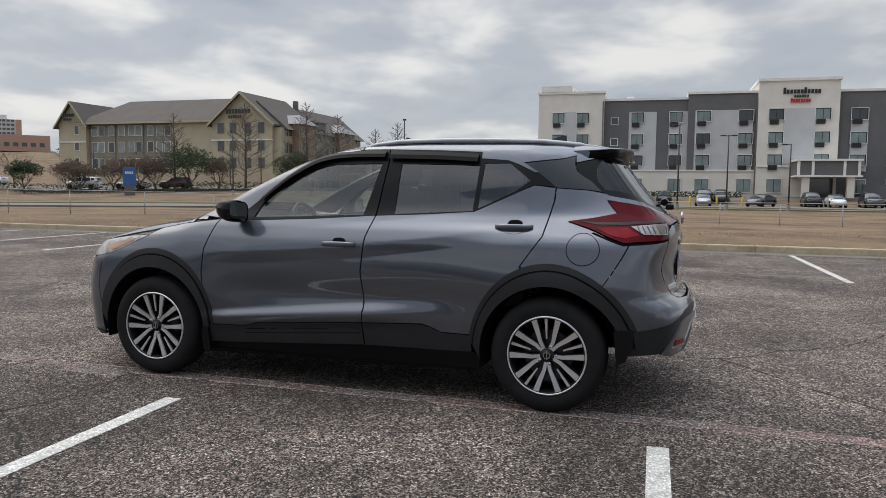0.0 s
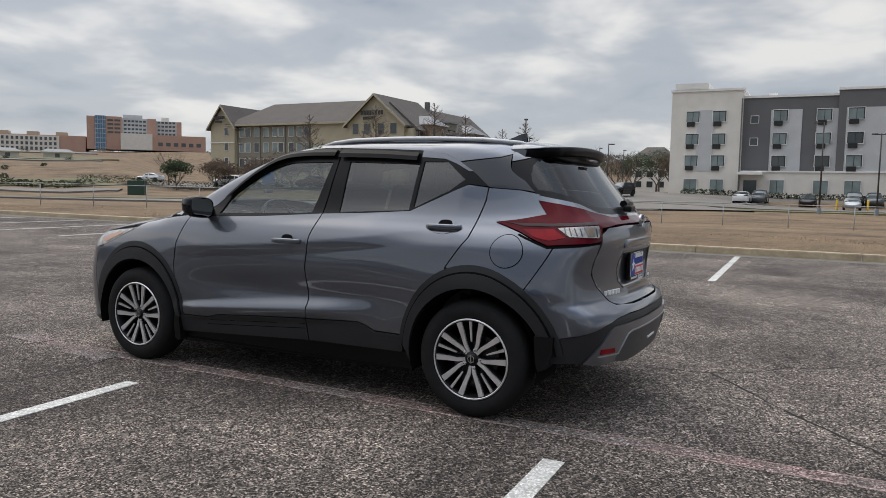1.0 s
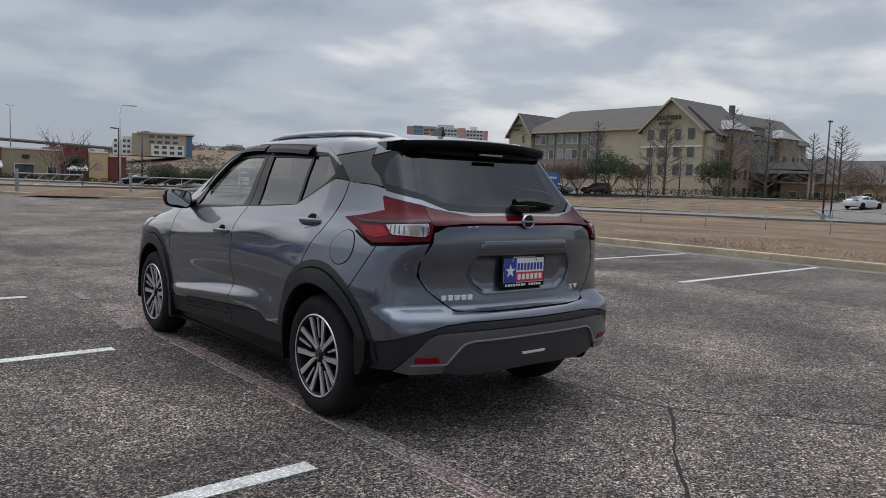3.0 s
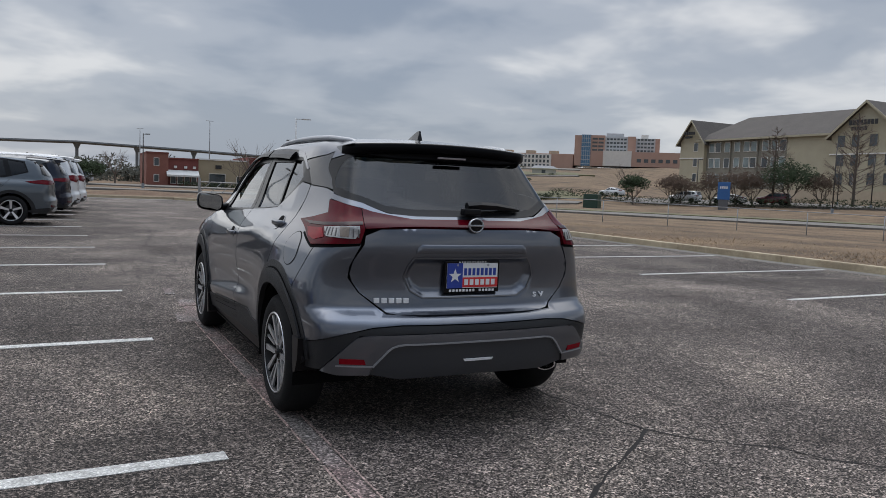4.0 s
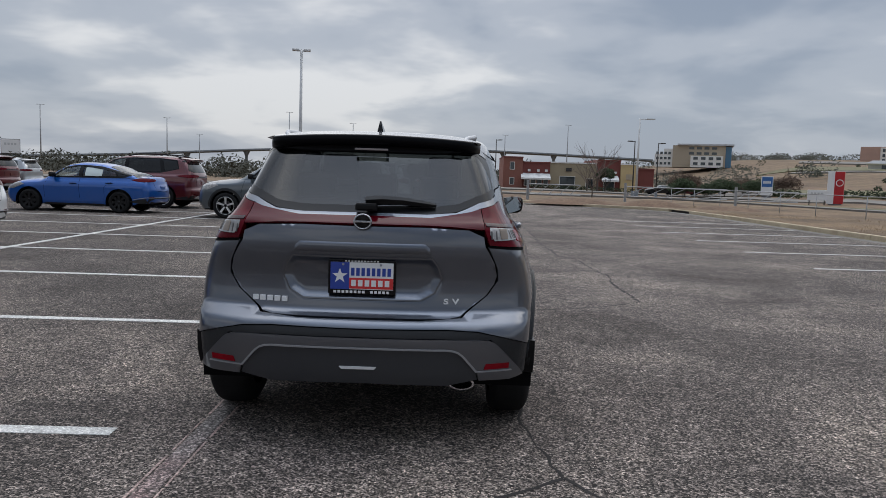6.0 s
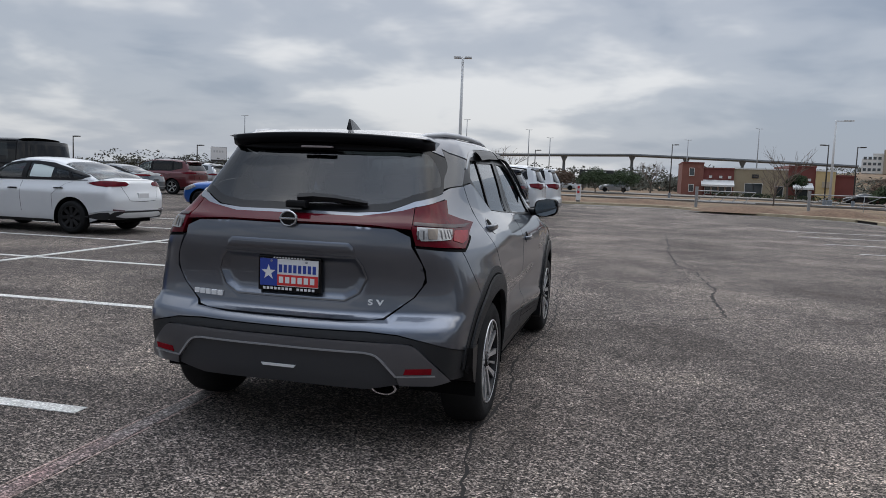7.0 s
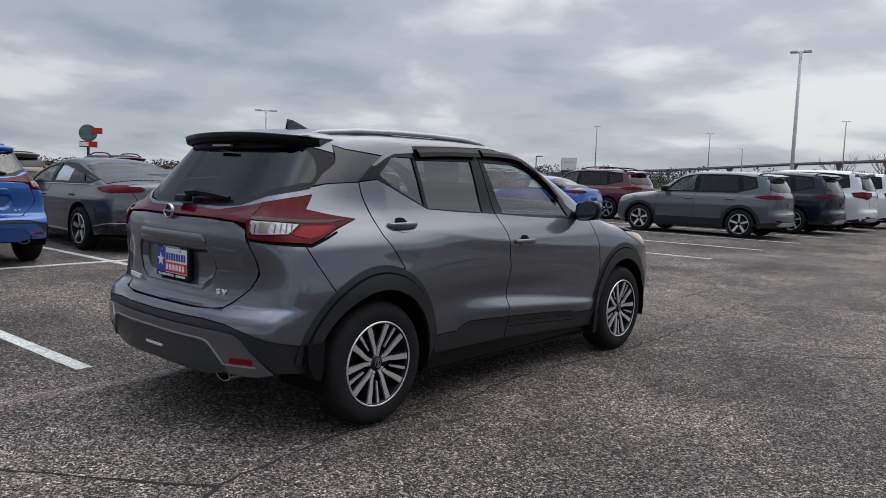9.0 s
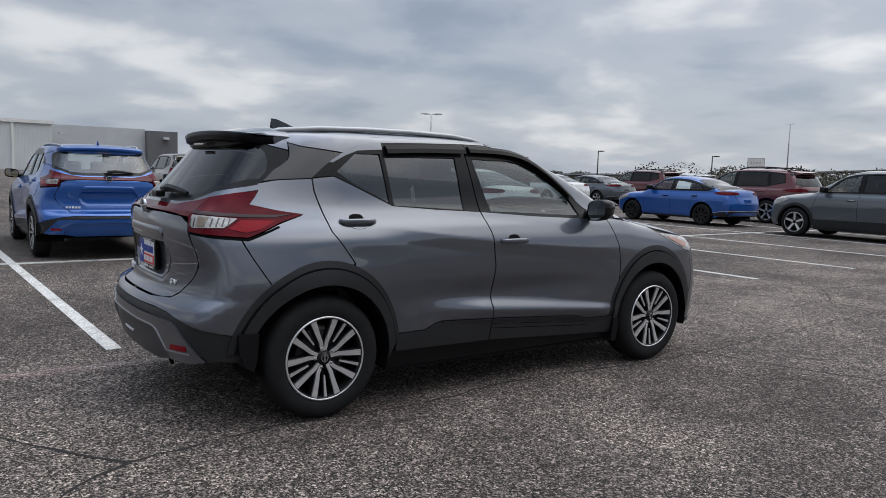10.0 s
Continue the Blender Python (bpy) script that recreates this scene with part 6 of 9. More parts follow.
M_OFFWHITE = wall_mat("off_white_render", (0.66, 0.63, 0.58))
M_PALEGREY = wall_mat("pale_grey_render", (0.47, 0.48, 0.49))
M_CHARCOAL = wall_mat("charcoal_render", (0.125, 0.125, 0.13))
M_CREAM = wall_mat("cream_render", (0.39, 0.355, 0.26))
M_SAGE = wall_mat("grey_green_siding", (0.21, 0.20, 0.165))
M_STONE = wall_mat("tan_stone", (0.40, 0.335, 0.25), 2.0)
M_BRICK_TAN = wall_mat("brown_brick", (0.26, 0.19, 0.13), 2.0)
M_SHINGLE = material("grey_brown_shingle", (0.092, 0.081, 0.073), 0.9, vary=0.12, vary_scale=0.5, grain=0.2, grain_scale=6)
M_METAL_ROOF = material("pale_metal_roof", (0.22, 0.225, 0.23), 0.7, 0.0, vary=0.08)
M_TRIMW = wall_mat("white_trim", (0.72, 0.71, 0.68))
M_PANE = material("window_pane", (0.035, 0.045, 0.05), 0.08, spec=0.8, vary=0.3, vary_scale=0.3)
M_PANE_TEAL = material("curtained_teal_pane", (0.17, 0.215, 0.215), 0.12, spec=0.7, vary=0.35, vary_scale=0.6)
M_PANE_DARK = material("dark_grille", (0.012, 0.012, 0.013), 0.5)
M_BRICK_RED = wall_mat("red_brick", (0.23, 0.095, 0.072), 1.5)
M_BRICK_DARK = wall_mat("dark_red_brick", (0.17, 0.05, 0.042), 1.5)
# far brick: the haze of distance is mixed into its colour
M_BRICK_HAZY = wall_mat("hazy_orange_brick", (0.43, 0.275, 0.215), 0.3)
M_BLUE_GLASS = material("blue_curtain_glass", (0.03, 0.13, 0.24), 0.15, spec=0.8)
M_DARK_SIGN = material("dark_sign_letters", (0.02, 0.02, 0.022), 0.5)
M_RED_SIGN = material("red_sign_letters", (0.42, 0.02, 0.03), 0.5)
M_AWNING = material("white_awning_canvas", (0.62, 0.62, 0.60), 0.8, vary=0.08)
M_YELLOW = wall_mat("yellow_render", (0.55, 0.42, 0.22))
M_TANWALL = wall_mat("tan_render", (0.33, 0.275, 0.185))


class Site:
    """A building's own frame: a runs along the facade to the viewer's right, d goes back into it."""

    def __init__(self, ob, x, y, ang, z):
        ob.matrix_basis = pose(x, y, z, 0, 0, ang)
        self.ob = ob

    def block(self, name, a0, a1, d0, d1, z0, z1, mat, label="", bevel=0.0, parent=None):
        return part(name, one_box((a0, d0, z0), (a1, d1, z1), bevel), mat, parent or self.ob, label)

    def window(self, a0, a1, z0, z1, d, pane, frame_mat, sill=True, split=1, grille=None, parent=None):
        """A pane in a proud frame; grille: depth of the dark air unit that hangs below the pane."""
        w = part("window", frame_ring(a0, a1, z0, z1, d - 0.06, d + 0.04, 0.07), frame_mat, parent or self.ob)
        part("pane", one_box((a0 + 0.02, d - 0.02, z0 + 0.02), (a1 - 0.02, d + 0.02, z1 - 0.02)), pane, w)
        for k in range(1, split + 1):
            x = a0 + (a1 - a0) * k / (split + 1)
            part("mullion", one_box((x - 0.03, d - 0.05, z0 + 0.05), (x + 0.03, d - 0.018, z1 - 0.05)), M_PANE_DARK, w)
        if grille:
            u = (a1 - a0) * 0.06
            part("air_grille", one_box((a0 + u, d - 0.10, z0 - grille), (a0 + u * 11, d + 0.04, z0 + 0.02)), M_PANE_DARK, w)
            part("frame_bar", one_box((a0, d - 0.05, z1 - 0.10), (a1, d - 0.019, z1)), M_PANE_DARK, w)
            part("frame_bar", one_box((a1 - 0.13, d - 0.05, z0), (a1, d - 0.019, z1 - 0.10)), M_PANE_DARK, w)
        return w


def frame_ring(a0, a1, z0, z1, d0, d1, t):
    bm = bmesh.new()
    for lo, hi in (((a0 - t, d0, z0 - t), (a1 + t, d1, z0)), ((a0 - t, d0, z1), (a1 + t, d1, z1 + t)), ((a0 - t, d0, z0), (a0, d1, z1)), ((a1, d0, z0), (a1 + t, d1, z1))):
        box(bm, lo, hi)
    return bm


def modern_hotel():
    h = empty("white_hotel", "four storey white and charcoal flat roofed hotel", "hotel", kind="")
    s = Site(h, 101.35, 18.7, -89, 0.7)
    B = s.block
    # bodies
    B("wall", 0, 9.1, 0, 16, 0, 14.1, M_OFFWHITE, "off-white rendered wing")
    B("parapet", -0.15, 9.25, -0.15, 16.1, 14.1, 14.4, M_TRIMW)
    B("parapet", 0.4, 4.7, -0.2, 6, 14.4, 15.2, M_TRIMW)
    B("wall", 9.1, 20.3, 1.0, 16, 0, 13.1, M_CHARCOAL, "charcoal rendered wing")
    B("parapet", 9.1, 20.3, 0.85, 16, 13.1, 13.4, M_TRIMW)
    B("wall", 20.3, 29.0, 0.4, 16, 0, 13.7, M_CHARCOAL, "charcoal rendered wing")
    B("parapet", 20.2, 29.1, 0.25, 16, 13.7, 14.0, M_TRIMW)
    B("wall", 29.0, 38.6, -0.6, 16, 0, 15.0, M_OFFWHITE, "off-white rendered tower")
    B("parapet", 28.85, 38.75, -0.75, 16, 15.0, 15.35, M_TRIMW)
    B("wall", 38.6, 60, 0.6, 16, 0, 13.6, M_CHARCOAL, "charcoal rendered wing")
    B("parapet", 38.7, 60.1, 0.45, 16, 13.6, 13.9, M_TRIMW)
    # pale panels and the ground floor band
    for a0, a1, d, z0, z1 in ((12.5, 16.2, 1.0, 3.4, 11.5), (17.9, 20.3, 1.0, 3.4, 11.5), (21.2, 28.5, 0.4, 3.4, 11.5), (32.1, 35.8, -0.6, 4.3, 11.5), (40.2, 42.2, 0.6, 3.4, 11.4)):
        B("panel", a0, a1, d - 0.10, d + 0.1, z0, z1, M_PALEGREY, "pale grey wall panel")
    B("ground_floor_band", 9.12, 29.0, 0.25, 1.6, 0, 3.35, M_OFFWHITE)
    B("band_moulding", 9.12, 29.0, 0.12, 0.5, 3.35, 3.55, M_TRIMW)
    B("band_moulding", 29.0, 38.6, -0.75, 0, 3.9, 4.15, M_TRIMW)
    B("panel", 3.4, 5.6, -0.08, 0.1, 3.5, 11.6, M_PALEGREY)
    # windows by column and storey
    for a0, a1, d, rows in ((2.0, 3.7, 0, 4), (5.4, 7.1, 0, 4), (12.8, 14.5, 0.9, 4), (17.9, 19.6, 0.9, 4), (21.4, 23.2, 0.3, 4), (26.7, 28.5, 0.3, 4), (30.3, 32.1, -0.6, 4), (35.8, 37.6, -0.6, 3), (40.2, 42.1, 0.5, 4), (44.5, 46.3, 0.6, 4)):
        for r in range(rows):
            zt = (11.45, 8.45, 5.55, 2.35)[r]
            hgt = 1.42 if r < 3 else 1.75
            dd = d if r < 3 or d < 0.2 else 0.25
            lit = (int(a0 * 3) + r) % 5
            s.window(a0, a1, zt - hgt, zt, dd - 0.11, M_PANE_TEAL if lit else M_PANE, M_TRIMW, grille=0.60 if r < 3 else None)
    for zt in (10.75, 7.85):
        s.window(10.1, 11.0, zt - 0.9, zt, 0.99, M_PANE, M_TRIMW, split=0)
    # entrance canopy
    can = B("entrance_canopy", 33.2, 40.2, -6.0, -0.6, 2.7, 4.5, M_CHARCOAL, "charcoal entrance canopy with white trim")
    B("canopy_trim", 33.0, 40.4, -6.2, -0.6, 4.5, 4.75, M_TRIMW, parent=can)
    B("canopy_trim", 33.0, 40.4, -6.2, -0.6, 2.55, 2.75, M_TRIMW, parent=can)
    for a in (33.3, 34.9, 38.4, 40.0):
        B("canopy_post", a - 0.15, a + 0.15, -6.1, -5.8, 2.75, 4.5, M_TRIMW, parent=can)
    for a in (34.2, 39.2):
        B("canopy_column", a - 0.4, a + 0.4, -5.9, -5.1, 0, 2.55, M_OFFWHITE, parent=can)
    B("entrance_door", 34.9, 38.2, -0.70, -0.55, 0, 2.5, M_PANE, "dark glazed entrance")
    B("side_door", 9.6, 11.2, 0.15, 0.3, 0, 2.3, M_PANE)
    B("side_canopy", 8.9, 12.0, -1.8, 0.3, 3.0, 3.35, M_TRIMW)
    B("service_wall", 41.0, 48, -3.5, -3.1, 0, 1.7, M_CHARCOAL)
    # sign: plain bars for the lettering
    for k in range(11):
        hh = 0.75 if k in (0, 6) else 0.5
        B("sign_letter", 31.9 + k * 0.41, 32.2 + k * 0.41, -0.75, -0.6, 13.35, 13.35 + hh, M_DARK_SIGN)
    for k in range(6):
        B("sign_letter", 33.2 + k * 0.30, 33.42 + k * 0.30, -0.75, -0.6, 12.85, 13.15, M_DARK_SIGN)
    for k in range(8):
        B("sign_letter", 32.8 + k * 0.30, 33.03 + k * 0.30, -0.75, -0.6, 12.2, 12.65 if k else 12.75, M_RED_SIGN)
    for a in (12.0, 26.0, 43.0):
        B("roof_unit", a, a + 1.0, 3, 4, 13.2, 14.2 if a != 12.0 else 13.9, M_TRIMW)
    bm = bmesh.new()
    for a in (9.0, 28.9, 38.7):
        tube(bm, [(a, -0.1 if a < 20 else -0.2, 0.2), (a, -0.1 if a < 20 else -0.2, 13.0)], 0.08, 6)
    part("downpipe", bm, M_CHARCOAL, h)


def gable(site, name, a0, a1, d0, d1, eave, apex, wall, roof, over=0.7, parent=None):
    """A wing whose gable faces the viewer: walls up to the eaves, a triangle above, and two thick roof slopes."""
    mid = (a0 + a1) / 2
    bm = bmesh.new()
    poly = [(a0, 0), (a1, 0), (a1, eave), (mid, apex - 0.25), (a0, eave)]
    prism(bm, poly, d0, d1, Matrix(((1, 0, 0, 0), (0, 0, 1, 0), (0, 1, 0, 0), (0, 0, 0, 1))))
    bmesh.ops.recalc_face_normals(bm, faces=bm.faces)
    w = part("wall", bm, wall, site.ob)
    k = (apex - eave) / (mid - a0)
    for sg, a in ((-1, a0), (1, a1)):
        bm = bmesh.new()
        e = a + sg * over
        ze = eave - over * k
        pts = [(mid, apex), (e, ze), (e, ze - 0.25), (mid, apex - 0.3)]
        prism(bm, pts, d0 - over, d1, Matrix(((1, 0, 0, 0), (0, 0, 1, 0), (0, 1, 0, 0), (0, 0, 0, 1))))
        bmesh.ops.recalc_face_normals(bm, faces=bm.faces)
        part("roof", bm, roof, site.ob)
        bm = bmesh.new()
        prism(bm, [(mid, apex + 0.02), (e, ze + 0.02), (e, ze - 0.42), (mid, apex - 0.42)], d0 - over - 0.08, d0 - over - 0.005, Matrix(((1, 0, 0, 0), (0, 0, 1, 0), (0, 1, 0, 0), (0, 0, 0, 1))))
        bmesh.ops.recalc_face_normals(bm, faces=bm.faces)
        part("verge_board", bm, M_CREAM, site.ob)
    return w


def hip_roof(site, a0, a1, d0, d1, eave, ridge, inset0, inset1, mat, over=0.6):
    a0, a1, d0, d1 = a0 - over, a1 + over, d0 - over, d1 + over
    m = (d0 + d1) / 2
    bm = bmesh.new()
    c = [bm.verts.new(p) for p in ((a0, d0, eave), (a1, d0, eave), (a1, d1, eave), (a0, d1, eave), (a0 + inset0, m, ridge), (a1 - inset1, m, ridge))]
    for q in ((0, 1, 5, 4), (1, 2, 5), (2, 3, 4, 5), (3, 0, 4), (3, 2, 1, 0)):
        bm.faces.new([c[i] for i in q])
    bmesh.ops.recalc_face_normals(bm, faces=bm.faces)
    part("roof", bm, mat, site.ob)
    site.block("fascia", a0, a1, d0, d0 + 0.15, eave - 0.35, eave, M_CREAM)


def gabled_hotel():
    h = empty("gabled_hotel", "cream four storey hotel with grey shingle gables", "hotel")
    s = Site(h, 133.7, 136.9, -90, 1.48)
    h.scale = (1.193, 1.193, 1.193)
    E = 11.8
    B = s.block
    B("wall", 6.7, 26, 0.8, 16, 0, E, M_SAGE, "grey-green sided wing")
    B("wall", 26, 35.4, 0.4, 16, 0, E, M_CREAM, "cream rendered wing")
    hip_roof(s, 5, 40, 0.4, 16, E, 16.6, 6, 4, M_SHINGLE)
    gable(s, "wing", 0.4, 6.9, 0, 14, E, 15.9, M_CREAM, M_SHINGLE)
    gable(s, "wing", 35.3, 47.5, -0.6, 15, 11.4, 16.6, M_CREAM, M_SHINGLE)
    B("stone_base", 0.3, 48.1, -0.72, 0.9, 0, 2.2, M_STONE, "tan stone base course")
    B("band_moulding", 35.2, 47.6, -0.75, -0.5, 8.05, 8.25, M_TRIMW)
    B("band_moulding", 0.3, 6.9, -0.12, 0.1, 8.05, 8.25, M_TRIMW)
    # ridge cap and the long wing going back
    rows = (11.2, 8.15, 5.05, 1.9)
    for a in (36.5, 39.0, 42.0, 44.7):
        for r in range(4):
            s.window(a, a + 1.3, rows[r] - 1.9, rows[r], -0.62, M_PANE, M_CREAM, split=0)
    for a in (4.2,):
        for r in range(4):
            s.window(a, a + 1.0, rows[r] - 1.6, rows[r], -0.02, M_PANE, M_TRIMW, split=0)
    for a in (7.6, 9.2, 11.5, 13.9, 16.2, 17.8, 20.4, 22.4, 24.2):
        for r in range(4):
            s.window(a, a + 1.25, rows[r] - 1.9, rows[r] - 0.1, 0.75, M_PANE_TEAL if (int(a) + r) % 3 else M_PANE, M_TRIMW, split=0)
    for a in (12.9, 19.3, 25.6):
        B("downpipe", a, a + 0.18, 0.6, 0.8, 0, E, M_SAGE)
    # side wing along the right hand wall
    B("wall", 40, 48.9, 0, 34, 0, 10.3, M_CREAM, "cream rendered side wing")
    for d0, d1, mat, top in ((4.0, 10.5, M_BRICK_TAN, 11.2), (21.0, 28.0, M_BRICK_TAN, 10.8)):
        B("bay_wall", 42, 50.2, d0, d1, 0, top, mat, "brown brick bay")
    B("wall", 42, 49.3, 10.5, 21, 0, 10.4, M_SAGE)
    # long roof over the side wing
    bm = bmesh.new()
    prism(bm, [(36, 10.4), (49.8, 10.0), (43.5, 15.2)], 1.0, 34.5, Matrix(((1, 0, 0, 0), (0, 0, 1, 0), (0, 1, 0, 0), (0, 0, 0, 1))))
    bmesh.ops.recalc_face_normals(bm, faces=bm.faces)
    part("roof", bm, M_SHINGLE, h)
    for d0, d1, top in ((3.5, 11.0, 11.2), (20.5, 28.5, 10.8)):
        bm = bmesh.new()
        c = [bm.verts.new(p) for p in ((43, d0, top), (50.8, d0, top), (50.8, d1, top), (43, d1, top), (44.5, (d0 + d1) / 2, top + 1.9), (48.7, (d0 + d1) / 2, top + 1.9))]
        for q in ((0, 1, 5, 4), (1, 2, 5), (2, 3, 4, 5), (3, 0, 4), (3, 2, 1, 0)):
            bm.faces.new([c[i] for i in q])
        bmesh.ops.recalc_face_normals(bm, faces=bm.faces)
        part("bay_roof", bm, M_METAL_ROOF, h, "pale metal hipped bay roof")
    part("dormer_roof", one_box((46, 13.5, 12.3), (49.4, 17.5, 12.6)), M_METAL_ROOF, h)
    B("dormer", 46.2, 49.0, 13.8, 17.2, 11, 12.3, M_SAGE)
    B("chimney", 43.2, 44.0, 14.5, 15.3, 13, 16.6, M_CHARCOAL, "dark slim chimney")
    # windows on the side wall, facing along +a
    for d, face in ((1.2, 48.9), (2.7, 48.9), (5.0, 50.2), (8.4, 50.2), (11.6, 49.3), (14, 49.3), (16.5, 49.3), (19, 49.3), (22.0, 50.2), (25.6, 50.2), (30, 48.9), (32, 48.9)):
        for r in range(4):
            w = part("window", one_box((face - 0.05, d - 0.12, rows[r] - 2.3), (face + 0.06, d + 1.22, rows[r] - 0.4)), M_CREAM, h)
            part("pane", one_box((face - 0.02, d, rows[r] - 2.2), (face + 0.08, d + 1.1, rows[r] - 0.5)), M_PANE, w)
    # entrance porch with pale roof, low wing behind
    bm = bmesh.new()
    prism(bm, [(50, 4.8), (61, 4.4), (61, 4.1), (50, 4.0)], 11, 28, Matrix(((1, 0, 0, 0), (0, 0, 1, 0), (0, 1, 0, 0), (0, 0, 0, 1))))
    box(bm, (50, 12, 4.8), (58, 27, 6.0))
    bmesh.ops.recalc_face_normals(bm, faces=bm.faces)
    porch = part("porch_roof", bm, M_METAL_ROOF, h, "pale metal porch roof")
    for d in (12, 17, 22, 27):
        B("porch_column", 60, 60.8, d - 0.4, d + 0.4, 0, 4.1, M_STONE, parent=porch)
    # signs as plain bars
    for k in range(8):
        B("sign_letter", 38.8 + k * 0.62, 39.25 + k * 0.62, -1.5, -1.36, 12.7, 13.5, M_DARK_SIGN)
    for k in range(6):
        B("sign_letter", 39.3 + k * 0.45, 39.62 + k * 0.45, -1.5, -1.36, 11.85, 12.4, M_DARK_SIGN)
    for k in range(6):
        B("sign_letter", 2.0 + k * 0.5, 2.35 + k * 0.5, -0.85, -0.70, 12.9, 13.5, M_DARK_SIGN)
    for k in range(5):
        B("sign_letter", 2.3 + k * 0.4, 2.6 + k * 0.4, -0.85, -0.70, 12.2, 12.6, M_DARK_SIGN)


def low_houses():
    """Low hipped buildings beyond the gabled hotel."""
    for x, y, l, w, e, r in ((150, 60, 24, 14, 4.0, 8.6), (170, 82, 26, 16, 4.6, 10.2), (196, 72, 24, 14, 4.5, 10.0)):
        h = empty("low_lodge", "long low brown roofed lodge beyond bare trees", "house", "low lodges")
        s = Site(h, x, y + l / 2, -90, height(x, y) - 0.1)
        s.block("wall", 0, l, 0, w, 0, e, M_BRICK_TAN)
        hip_roof(s, 0, l, 0, w, e, r, 5, 5, M_SHINGLE)
        for k in range(5):
            s.window(2 + k * l / 5, 3.4 + k * l / 5, 0.9, 2.0, -0.02, M_PANE, M_TRIMW, split=0)


def restaurants():
    h = empty("restaurant_row", "single storey brick and render restaurant row with awnings", "restaurant")
    s = Site(h, 9.1, 127.0, -0.6, 0.0)
    B = s.block
    for a0, a1, d, z, mat, lab in ((0, 3.4, -0.4, 5.3, M_BRICK_RED, "red brick corner tower"), (3.4, 8.2, 0, 4.5, M_BRICK_DARK, "dark red brick front"), (8.2, 16.4, 0.2, 4.6, M_TANWALL, "tan rendered front"), (16.4, 20.4, -0.3, 5.2, M_BRICK_DARK, "dark red brick front"), (20.4, 23.2, -0.8, 4.6, M_YELLOW, "yellow rendered front"), (23.2, 26.4, 0.4, 3.9, M_BRICK_DARK, "dark red brick end")):
        B("wall", a0, a1, d, 14, 0, z, mat, lab)
        B("parapet", a0 - 0.05, a1 + 0.05, d - 0.12, 14.05, z, z + 0.22, M_TRIMW if mat in (M_TANWALL, M_YELLOW) else M_BRICK_DARK)
    for a0, a1, d in ((3.1, 8.2, 0), (17.0, 20.0, -0.3)):
        bm = bmesh.new()
        prism(bm, [(0, 2.7), (-1.5, 1.9), (-1.5, 1.6), (0, 2.4)], a0, a1, Matrix(((0, 0, 1, 0), (1, 0, 0, d), (0, 1, 0, 0), (0, 0, 0, 1))))
        bmesh.ops.recalc_face_normals(bm, faces=bm.faces)
        part("awning", bm, M_AWNING, h, "white sloping awning")
    for k in range(4):
        s.window(3.8 + k * 1.1, 4.6 + k * 1.1, 0.5, 1.7, -0.05, M_PANE, M_TRIMW, split=0)
    for a0, a1, z0, z1, d in ((1.2, 1.9, 3.3, 4.5, -0.42), (1.2, 1.9, 0.7, 1.8, -0.42), (10.0, 12.6, 0.1, 2.3, 0.18), (14.6, 15.8, 0.4, 2.0, 0.18), (17.6, 19.4, 0.1, 1.7, -0.32)):
        s.window(a0, a1, z0, z1, d, M_PANE, M_TRIMW, split=1 if a1 - a0 > 1 else 0)
    for a in (4.3, 5.9, 7.3, 17.2, 17.9, 18.6, 19.3):
        B("wall_lamp", a, a + 0.45, -0.45, -0.1, 3.0, 3.4, M_AWNING)
    B("sign_plaque", 21.3, 22.4, -0.9, -0.75, 2.0, 3.0, M_STONE)
    B("sign_plaque", 11.0, 12.0, 0.1, 0.25, 3.2, 3.8, M_DARK_SIGN)


